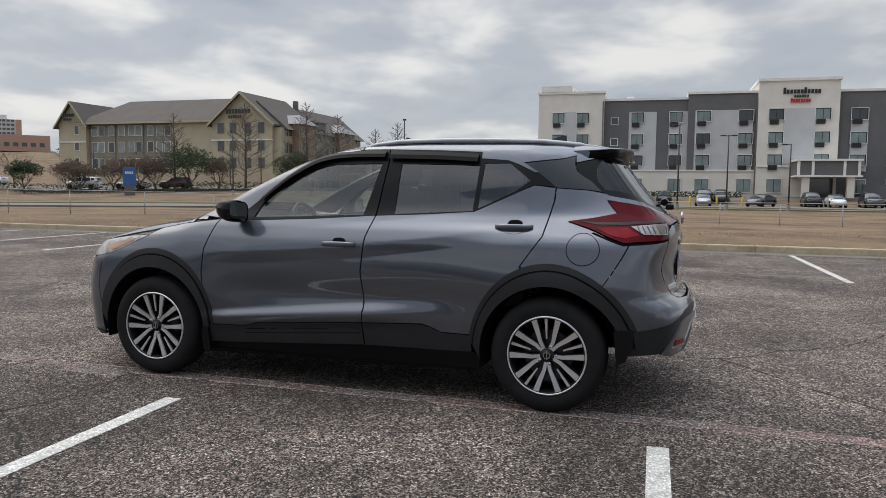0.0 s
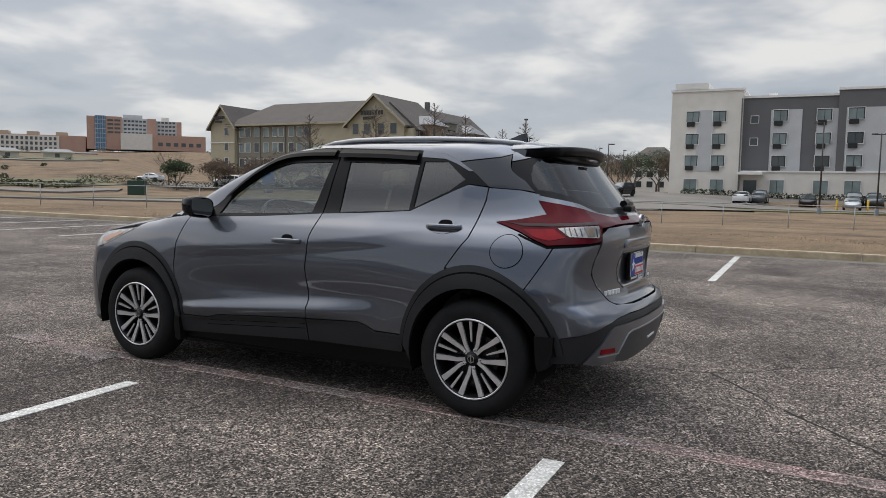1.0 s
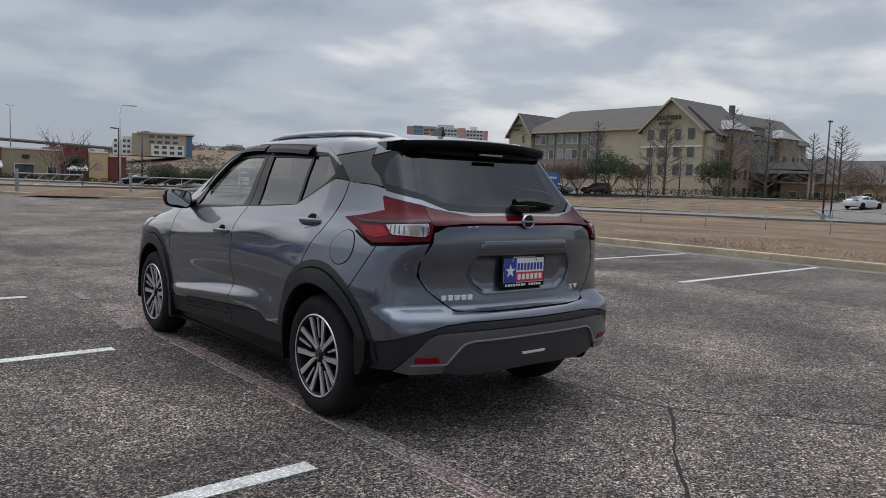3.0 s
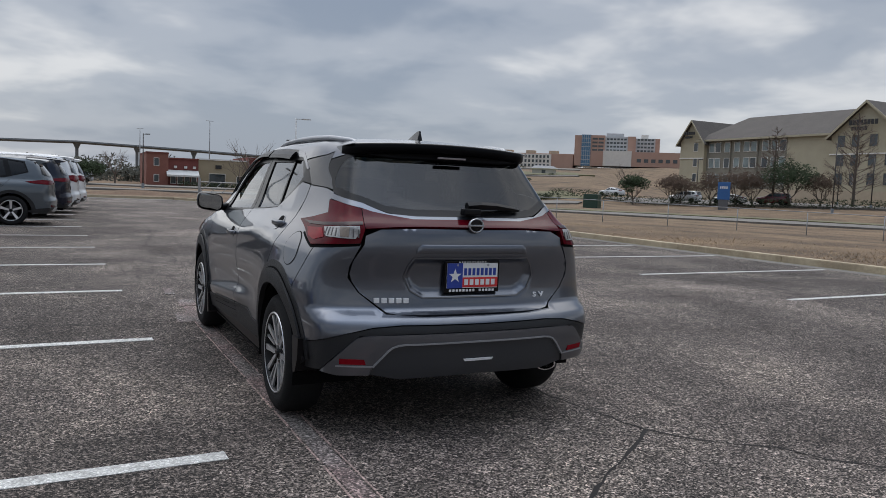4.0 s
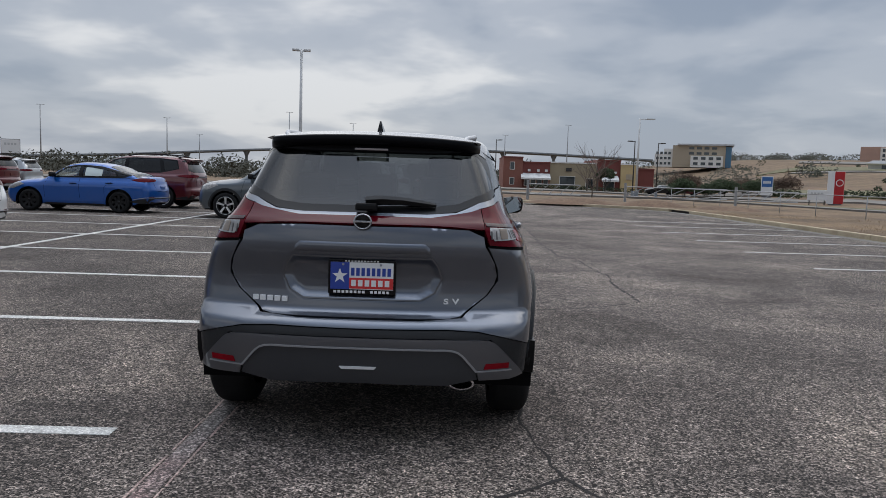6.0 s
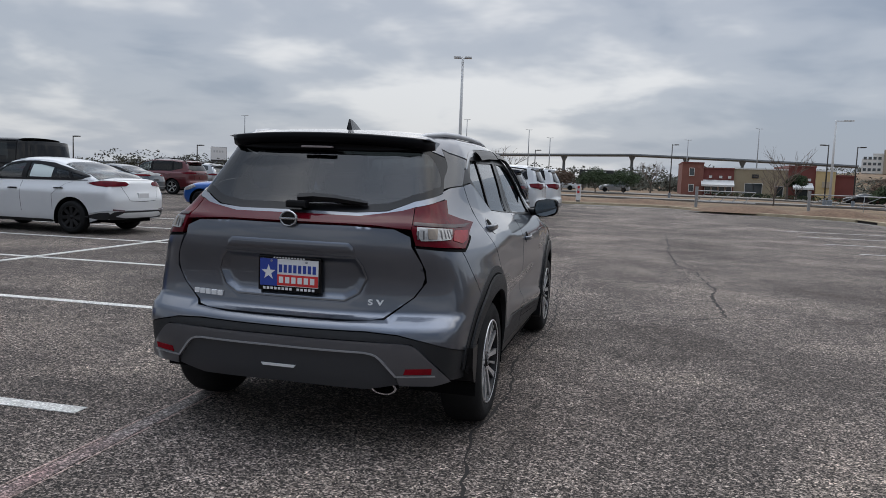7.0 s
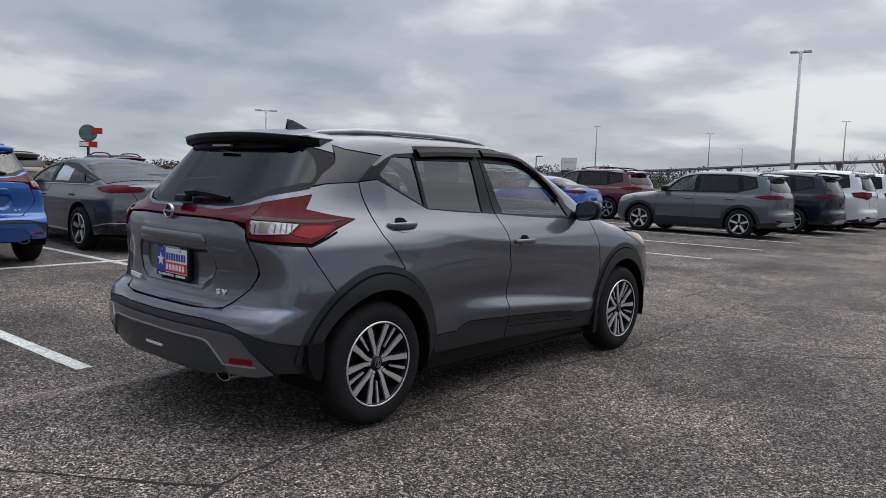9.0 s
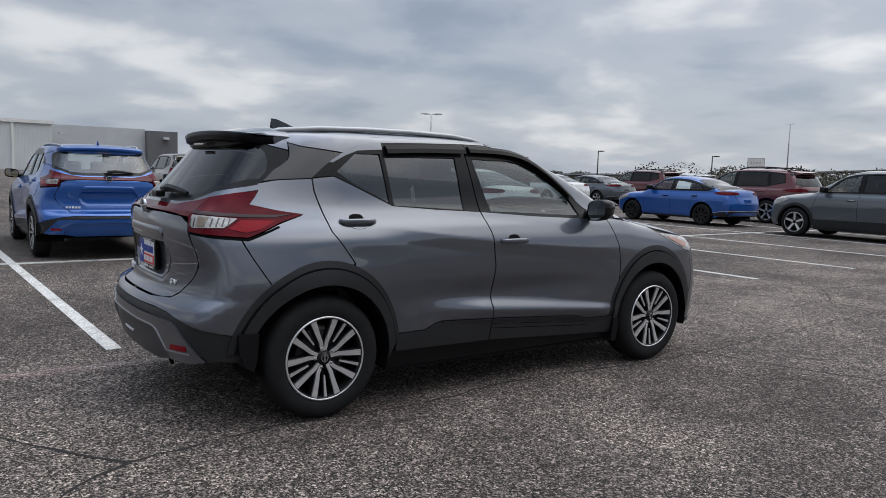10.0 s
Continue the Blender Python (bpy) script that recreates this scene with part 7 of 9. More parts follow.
def offices():
    h = empty("beige_office", "four storey beige office block on the rise", "office block")
    s = Site(h, 91.4, 322.4, -17.7, 9.4)
    h.scale = (0.932, 0.932, 0.932)
    B = s.block
    B("wall", 4, 27.0, 0, 18, 0, 10.0, M_STONE, "beige stone block")
    B("roof_slab", 6, 30.5, -1.0, 18, 10.0, 10.7, M_PALEGREY)
    B("wall", 12, 26.0, -3.5, 0, 0, 5.2, M_TRIMW, "white front block")
    B("glass_end", 27.0, 29.6, 0.5, 16, 0, 9.6, M_BLUE_GLASS, "blue glazed stair end")
    B("wall", -4, 4, 1, 16, 0, 6.0, M_TRIMW)
    B("wall", 0, 4, 1, 16, 6, 8.4, M_TRIMW)
    for r in range(4):
        z = 1.0 + r * 2.4
        for k in range(4):
            a = 13.2 + k * 3.3
            if r >= 2:
                s.window(a - 2, a + 0.2, z, z + 1.2, -0.02, M_PANE, M_STONE, split=0)
            else:
                s.window(a, a + 2.0, z, z + 1.3, -3.52, M_PANE, M_TRIMW, split=0)
        if r < 3:
            for k in range(4):
                s.window(-3.4 + k * 1.8, -2.2 + k * 1.8, z, z + 1.2, 0.98, M_PANE, M_TRIMW, split=0)
    h = empty("brick_hospital", "six storey orange brick hospital with blue glass tower", "hospital")
    s = Site(h, 247.2, 334.7, -40.5, 17.4)
    h.scale = (0.935, 0.935, 0.935)
    B = s.block
    for a0, a1, d, z, mat, lab in ((0, 4.0, 0, 17.8, M_BRICK_HAZY, ""), (4.0, 9.4, -0.4, 18.2, M_BLUE_GLASS, "blue glass tower"), (9.4, 17.5, 0, 18.0, M_BRICK_HAZY, ""), (17.5, 30.5, 1.0, 17.4, M_PALEGREY, "grey banded ward block"), (30.5, 35, 0, 17.6, M_BRICK_HAZY, ""), (35, 46, 1.5, 16.6, M_PALEGREY, "grey banded ward block"), (46, 48.5, 1.0, 16.6, M_BRICK_HAZY, ""), (33, 61, -6, 8.4, M_BRICK_HAZY, "low brick wing"), (17, 33, -6.5, 8.8, M_OFFWHITE, "pale front block")):
        B("wall", a0, a1, d, 20, 0, z, mat, lab)
    B("roof_plant", 18, 28, 5, 15, 17.4, 19.6, M_PALEGREY)
    B("roof_plant", 38, 42, 5, 12, 16.6, 19.0, M_OFFWHITE)
    for r in range(4):
        z = 8.9 + r * 2.15
        for a0, a1, d, n in ((18.2, 30, 1.0, 6), (35.6, 45.4, 1.5, 5), (10, 17, 0, 2)):
            for k in range(n):
                w = (a1 - a0) / n
                s.window(a0 + k * w + 0.25, a0 + (k + 1) * w - 0.25, z, z + 1.1, d - 0.02, M_PANE, M_PALEGREY if n > 2 else M_BRICK_HAZY, split=0)
    for r in range(7):
        B("glazing_bar", 4.0, 9.4, -0.5, -0.35, 1 + r * 2.5, 1.25 + r * 2.5, M_PALEGREY)
    for k in range(5):
        B("glazing_bar", 4.2 + k * 1.2, 4.35 + k * 1.2, -0.5, -0.35, 0, 18, M_PALEGREY)
    for k in range(6):
        s.window(36 + k * 4, 38.4 + k * 4, 2.5, 4.5, -6.02, M_PANE, M_BRICK_HAZY, split=0)
    h = empty("pink_clinic", "long three storey pink brick clinic on the hill", "hospital")
    s = Site(h, 204.1, 374.4, -42.0, 14.4)
    B = s.block
    B("wall", 0, 58, 0, 18, 0, 9.2, M_BRICK_HAZY, "pink brick block")
    B("wall", 9, 46, -0.5, 1, 1.2, 8.8, M_OFFWHITE, "pale pilaster front")
    for a in (18, 31, 44):
        B("roof_plant", a, a + 5, 4, 10, 9.2, 11, M_STONE)
    for k in range(17):
        for r in range(3):
            s.window(10 + k * 2.1, 11.2 + k * 2.1, 1.6 + r * 2.5, 3.2 + r * 2.5, -0.52, M_PANE, M_OFFWHITE, split=0)
    h = empty("white_hall", "white ribbed metal hall with dark end bay", "warehouse")
    s = Site(h, -102, -30.0, 90, 0)
    # a runs along +y, d runs along -x
    M_RIB = wall_mat("white_ribbed_metal", (0.60, 0.62, 0.62), 0.3)
    s.block("wall", 0, 42.5, 0, 30, 0, 6.0, M_RIB, "white ribbed metal wall")
    s.block("eave_gutter", -0.1, 42.6, -0.3, 0.1, 5.85, 6.25, M_TRIMW)
    s.block("wall", 42.5, 54, 1, 30, 0, 5.9, M_PALEGREY)
    s.block("wall", 54, 58, -0.2, 30, 0, 5.7, M_CHARCOAL, "dark end bay")
    bm = bmesh.new()
    for k in range(141):
        box(bm, (0.1 + k * 0.3, -0.05, 0.1), (0.2 + k * 0.3, 0.02, 5.8))
    tagged(part("ribs", bm, M_RIB, h), "narrow ribs of the metal wall", kind="stuff")
    for a in (26, 38):
        s.block("downpipe", a, a + 0.25, -0.25, 0.0, 0, 5.9, M_TRIMW)
    for a in (43.2, 56):
        s.block("wall_lamp", a, a + 0.7, -0.9, -0.2, 4.6, 4.9, M_PALEGREY)


def far_flats():
    h = empty("cream_apartments", "cream apartment house with hipped roof far off", "apartment house")
    s = Site(h, 220, 52.5, -90, height(220, 50) - 1)
    s.block("wall", 0, 11, 0, 12, 0, 11.0, M_OFFWHITE)
    hip_roof(s, 0, 11, 0, 12, 11.0, 14.6, 3.5, 3.5, M_SHINGLE)
    for k in range(3):
        for r in range(3):
            s.window(1.2 + k * 3.3, 3.0 + k * 3.3, 2.4 + 3 * r, 4.2 + 3 * r, -0.02, M_PANE, M_TRIMW, split=0)


def white_sheds():
    for r, a, l in ((228, 29.4, 13), (224, 30.6, 9), (226, 33.4, 12)):
        x, y = r * math.sin(radians(a)), r * math.cos(radians(a))
        h = empty("white_shed", "small white metal shed on the slope", "shed", "white sheds")
        s = Site(h, x, y, -a, height(x, y) - 0.1)
        l *= 0.6
        s.block("wall", 0, l, 0, 4, 0, 1.9, M_OFFWHITE)
        hip_roof(s, 0, l, 0, 4, 1.9, 2.8, 1.5, 1.5, M_METAL_ROOF)
        s.window(l * 0.4, l * 0.4 + 1.2, 0.2, 1.5, -0.02, M_PANE, M_TRIMW, split=0)


white_sheds()
modern_hotel()
gabled_hotel()
low_houses()
restaurants()
offices()
far_flats()


# ---- flyover, masts, poles, fence, signs ----
M_CONC = wall_mat("bridge_concrete", (0.22, 0.245, 0.27))
M_GALV = material("galvanised_steel", (0.30, 0.305, 0.31), 0.5, 0.3, vary=0.1, vary_scale=3)
M_POLE_DARK = material("dark_bronze_pole", (0.045, 0.04, 0.037), 0.5, 0.3)
M_POLE_WHITE = material("pale_painted_pole", (0.55, 0.55, 0.54), 0.5, vary=0.08)


def flyover():
    line = [(-230, 205, 2.0), (-170, 245, 3.6), (-149, 256, 5.0), (-121, 270, 6.8), (-80, 285, 10.2), (-52, 292, 11.9), (0, 296, 13.3), (40, 294, 12.4), (77, 286, 11.0)]
    h = empty("flyover", "long concrete highway flyover on slender piers", "bridge")
    bm = bmesh.new()
    prof = [(-5, 0), (5, 0), (5, -0.5), (3.2, -0.55), (2.6, -0.85), (-2.6, -0.85), (-3.2, -0.55), (-5, -0.5)]
    prev = None
    for i, (x, y, z) in enumerate(line):
        a, b = line[max(0, i - 1)], line[min(len(line) - 1, i + 1)]
        l = math.hypot(b[0] - a[0], b[1] - a[1])
        nx, ny = (b[1] - a[1]) / l, -(b[0] - a[0]) / l
        row = [bm.verts.new((x + nx * o, y + ny * o, z + q)) for o, q in prof]
        if prev:
            for k in range(8):
                bm.faces.new((prev[k], prev[(k + 1) % 8], row[(k + 1) % 8], row[k]))
        prev = row
    bmesh.ops.recalc_face_normals(bm, faces=bm.faces)
    part("deck", bm, M_CONC, h)
    for (x, y, z), (x2, y2, z2) in zip(line[1:], line[2:]):
        for t in (0.0, 0.5):
            px, py, pz = x + (x2 - x) * t, y + (y2 - y) * t, z + (z2 - z) * t
            bm = bmesh.new()
            tube(bm, [(px, py, -1), (px, py, pz - 2.6), (px, py, pz - 0.9), (px, py, pz - 0.8)], [0.55, 0.55, 1.3, 1.3], 10)
            part("pier", bm, M_CONC, h)


flyover()


def light_pole(name, label, x, y, top, mat, radius=0.09, heads=1, turn=0.0, arm=0.7, group="street lamps"):
    z = height(x, y) if x > 12.5 or y > 46 else 0.0
    p = empty(name, label, "street lamp", group, at=pose(x, y, z, 0, 0, turn))
    bm = bmesh.new()
    tube(bm, [(0, 0, -0.3), (0, 0, (top - z) * 0.5), (0, 0, top - z)], [radius, radius * 0.85, radius * 0.62], 10)
    part("pole", bm, mat, p, smooth=True)
    bm = bmesh.new()
    lathe(bm, [(radius * 2.0, -0.1), (radius * 2.0, 0.55), (radius * 1.8, 0.6), (radius, 0.6)], n=14)
    part("base", bm, M_CONC, p)
    for k in range(heads):
        sg = 1 if k == 0 else -1
        a = part("arm", one_box((min(0, sg * arm), -0.035, top - z - 0.12), (max(0, sg * arm), 0.035, top - z - 0.05)), mat, p)
        part("lamp_head", one_box((min(sg * arm * 0.5, sg * (arm + 0.25)), -0.16, top - z - 0.10), (max(sg * arm * 0.5, sg * (arm + 0.25)), 0.16, top - z), 0.02), mat, a)
    return p


light_pole("lot_lamp", "tall pale parking lot lamp with two flat heads", -8.15, 37.4, 8.12, M_POLE_WHITE, 0.105, 2, 10, 0.25)
light_pole("lot_lamp", "grey parking lot lamp with two flat heads", -45.5, 32.1, 6.0, M_POLE_WHITE, 0.10, 2, 60, 0.6)
light_pole("lot_lamp", "tall pale lamp post with one arm", 20.9, 79.5, 8.6, M_POLE_WHITE, 0.14, 1, -5, 1.4)
for x, y, t, hd, turn in ((55.9, 22.1, 7.3, 1, 20), (61.5, 23.9, 6.1, 1, 10), (73.3, 19.6, 6.2, 1, -30), (87.5, 24.6, 6.6, 1, 0), (93.2, 23.0, 6.6, 1, 0), (69.4, -10.3, 5.7, 1, 90), (69.9, -5.0, 6.6, 2, 90), (67.0, -0.6, 7.4, 1, 90), (78.6, 54.1, 8.5, 1, 40), (89.0, 56.3, 7.6, 1, 40), (19.1, 73.7, 5.8, 1, 180), (5.7, 90.4, 6.4, 1, 0), (22.7, 78.0, 5.9, 1, 0), (96.0, 66.0, 8.0, 1, 0), (-52.6, 59.0, 4.2, 1, 0), (-43.2, 66.0, 3.9, 1, 0), (-11.0, 92.0, 5.4, 1, 0), (-72.8, 45.2, 5.2, 1, 0), (85, 82, 7.5, 1, 0)):
    light_pole("street_lamp", "dark bronze street lamp with a flat head", x, y, t, M_POLE_DARK, 0.08, hd, turn, 0.5)
for x, y, t in ((-119.7, 212.0, 19.0), (-91.5, 234.5, 17.8), (37.6, 243, 20.0), (-33.2, 243.6, 18.4), (-53.6, 240.3, 21.2), (-26.3, 244.8, 16.0), (17.2, 245.7, 16.3), (-85, 246, 13.5)):
    light_pole("highway_mast", "very tall slim highway lighting mast", x, y, t, M_GALV, 0.20, 2, 20, 0.9, "highway masts")


def fence():
    line = [(31, -40), (31, -20), (31, 0), (30.6, 8), (27.8, 15), (25.0, 20), (21, 24.5), (17.5, 31), (15.5, 38), (14.5, 44)]
    h = empty("pipe_fence", "low galvanised pipe rail fence along the grass", "fence")
    pts = []
    for (a, b), (c, d) in zip(line, line[1:]):
        n = max(1, round(math.hypot(c - a, d - b) / 2.45))
        pts += [(a + (c - a) * k / n, b + (d - b) * k / n) for k in range(n)]
    pts.append(line[-1])
    for (x, y), (x2, y2) in zip(pts, pts[1:] + [pts[-1]]):
        z = height(x, y)
        bm = bmesh.new()
        tube(bm, [(x, y, z - 0.2), (x, y, z + 0.98)], 0.020, 8)
        part("post", bm, M_GALV, h, smooth=True)
        if (x, y) != (x2, y2):
            bm = bmesh.new()
            tube(bm, [(x, y, z + 1.0), (x2, y2, height(x2, y2) + 1.0)], 0.017, 8)
            part("rail", bm, M_GALV, h, smooth=True)


fence()


def gate(x, y, l, turn):
    g = empty("pipe_gate", "galvanised pipe gate with braced bars at the exit", "gate", at=pose(x, y, height(x, y), 0, 0, turn))
    bm = bmesh.new()
    tube(bm, [(0, 0, -0.2), (0, 0, 1.25)], 0.09, 10)
    part("gate_post", bm, M_GALV, g)
    for z in (0.35, 1.0):
        bm = bmesh.new()
        tube(bm, [(0, 0, z), (l, 0, z)], 0.035, 8)
        part("gate_bar", bm, M_GALV, g)
    for k in range(5):
        bm = bmesh.new()
        tube(bm, [(l * k / 5, 0, 0.35), (l * (k + 1) / 5, 0, 1.0)], 0.025, 6)
        part("gate_brace", bm, M_GALV, g)


gate(5.3, 44.5, 3.4, -15)
gate(12.1, 46.5, 6.5, -14)
gate(19.0, 45.0, 4.5, 10)


def board_sign(name, label, x, y, z0, z1, w, mats, turn, legs=0.0, t=0.25, field=0.45):
    g = empty(name, label, "sign", at=pose(x, y, height(x, y), 0, 0, turn))
    b = part("board", one_box((-w / 2, -t / 2, z0), (w / 2, t / 2, z1), 0.02), mats[0], g)
    part("board_field", one_box((-w / 2 + 0.08, -t / 2 - 0.02, z0 + (z1 - z0) * field), (w / 2 - 0.08, -t / 2 + 0.01, z1 - 0.08)), mats[1], b)
    for k in range(4):
        part("letter_bar", one_box((-w * 0.33 + k * w * 0.17, -t / 2 - 0.035, z0 + (z1 - z0) * 0.62), (-w * 0.33 + k * w * 0.17 + w * 0.11, -t / 2 - 0.018, z0 + (z1 - z0) * 0.76)), mats[2], b)
    if legs:
        for x0 in (-w * 0.38, w * 0.38):
            bm = bmesh.new()
            tube(bm, [(x0, 0, -0.2), (x0, 0, z0)], legs, 8)
            part("leg", bm, M_POLE_DARK, g)
    else:
        part("plinth", one_box((-w * 0.4, -t / 2 + 0.02, -0.2), (w * 0.4, t / 2 - 0.02, z0)), M_CHARCOAL, g)
    return g


M_SIGN_BLUE = material("blue_sign_face", (0.03, 0.12, 0.33), 0.4, vary=0.1)
M_SIGN_WHITE = material("white_sign_face", (0.7, 0.7, 0.7), 0.4)
M_SIGN_RED = material("red_sign_face", (0.42, 0.012, 0.018), 0.4)
board_sign("blue_sign", "tall blue hotel sign on a dark plinth", 73.6, 66.0, 1.35, 3.6, 1.5, (M_SIGN_BLUE, M_SIGN_BLUE, M_SIGN_WHITE), -45)
pylon = board_sign("red_pylon_sign", "red and white pylon sign beside the fence", 43.6, 80.5, 0.2, 3.8, 1.6, (M_SIGN_RED, M_SIGN_RED, M_SIGN_RED), -30, t=1.1)
part("white_panel", one_box((-0.86, -0.62, 0.16), (-0.16, 0.57, 3.84), 0.02), M_SIGN_WHITE, pylon)
bm = bmesh.new()
lathe(bm, [(0.39, 0.0), (0.39, 0.05), (0.31, 0.05), (0.31, 0.0)], Matrix.Translation((0.36, -0.57, 2.55)) @ Matrix.Rotation(radians(90), 4, "X"), n=24, closed=True)
part("white_ring", bm, M_SIGN_WHITE, pylon)
board_sign("clinic_sign", "blue and white pylon sign by the road", 41.9, 95.0, 0.4, 2.9, 1.45, (M_SIGN_WHITE, M_SIGN_BLUE, M_SIGN_WHITE), -20)
board_sign("white_sign", "low white board on short dark legs beside the pylon", 41.3, 80.0, 0.55, 1.7, 2.0, (M_SIGN_WHITE, M_SIGN_WHITE, M_PALEGREY), -25, 0.06, 0.14)
board_sign("hoarding", "grey framed billboard on dark legs", -102.0, 167.5, 3.4, 7.1, 3.9, (M_POLE_DARK, M_SIGN_WHITE, M_PALEGREY), 35, 0.15, field=0.12)
board_sign("grill_sign", "dark restaurant sign with pale letters on legs", -4.5, 119, 2.5, 3.5, 5.4, (M_DARK_SIGN, M_DARK_SIGN, M_SIGN_WHITE), 0, 0.12, field=0.2)
board_sign("striped_post", "short orange and white marker post", -1.9, 44.6, 0.1, 1.1, 0.3, (M_SIGN_WHITE, M_SIGN_RED, M_SIGN_WHITE), 0, t=0.12)


def bollard(x, y):
    b = empty("bollard", "yellow painted steel bollard beside the hotel parking", "bollard", "yellow bollards", at=pose(x, y, height(x, y) + 0.15))
    bm = bmesh.new()
    lathe(bm, [(0.11, -0.3), (0.11, 1.05), (0.08, 1.12), (0.001, 1.14)], n=12)
    part("pipe", bm, M_YELLOW_PAINT, b, smooth=True)


M_YELLOW_PAINT = material("yellow_bollard_paint", (0.62, 0.40, 0.03), 0.5, vary=0.1)
for bx, by in ((85, -1.97), (85, -4.85), (85, -7.54)):
    bollard(bx, by)


def pole_sign():
    g = empty("pole_sign", "tall pole sign with round emblem and red boxes", "sign", at=pose(-125, 52.7, 0, 0, 0, 60))
    bm = bmesh.new()
    tube(bm, [(0, 0, -0.3), (0, 0, 5.5)], 0.22, 8)
    part("pole", bm, M_POLE_DARK, g)
    bm = bmesh.new()
    lathe(bm, [(0.01, -0.3), (1.35, -0.3), (1.45, 0), (1.35, 0.3), (0.01, 0.3)], Matrix.Translation((0, 0, 6.6)) @ Matrix.Rotation(radians(90), 4, "X"), n=24)
    part("emblem_disc", bm, M_GREEN_SIGN, g)
    part("red_box", one_box((0.6, -0.4, 6.5), (2.2, 0.4, 7.5), 0.03), M_SIGN_RED, g)
    part("red_box", one_box((-1.3, -0.4, 4.2), (1.4, 0.4, 5.2), 0.03), M_SIGN_RED, g)
    part("white_box", one_box((-1.35, -0.45, 4.35), (0.1, -0.38, 5.05), 0.01), M_SIGN_WHITE, g)


M_GREEN_SIGN = material("teal_sign_face", (0.07, 0.14, 0.13), 0.4, vary=0.4, vary_scale=0.8)
pole_sign()
tb = part("transformer_box", one_box((-1.1, -0.9, 0), (1.1, 0.9, 1.7), 0.05), material("dark_green_enamel", (0.02, 0.05, 0.035), 0.5))
tb.matrix_basis = pose(56.0, 70.4, height(56.0, 70.4), 0, 0, 40)
tagged(tb, "dark green electrical transformer box on the verge", "utility box")


# ---- the other parked cars ----
def car_paint(name, c, metal=0.3):
    return material(name, c, 0.3, metal, coat=0.85, vary=0.03, vary_scale=3)


P_WHITE = car_paint("white_car_paint", (0.62, 0.63, 0.64), 0.0)
P_SLATE = car_paint("slate_grey_paint", (0.068, 0.082, 0.096))
P_NAVY = material("navy_paint", (0.005, 0.007, 0.018), 0.25, 0.0, coat=0.35, spec=0.25)
P_BLACK = material("black_paint", (0.007, 0.0065, 0.0065), 0.25, 0.0, coat=0.4, spec=0.25)
P_MAROON = car_paint("maroon_paint", (0.095, 0.007, 0.011))
P_SILVER = car_paint("silver_paint", (0.36, 0.37, 0.38), 0.6)
P_CHAR = car_paint("charcoal_paint", (0.070, 0.075, 0.082), 0.6)
P_TAN = car_paint("tan_paint", (0.25, 0.215, 0.185), 0.4)
M_STICKER = material("window_sticker_paper", (0.50, 0.57, 0.56), 0.6)


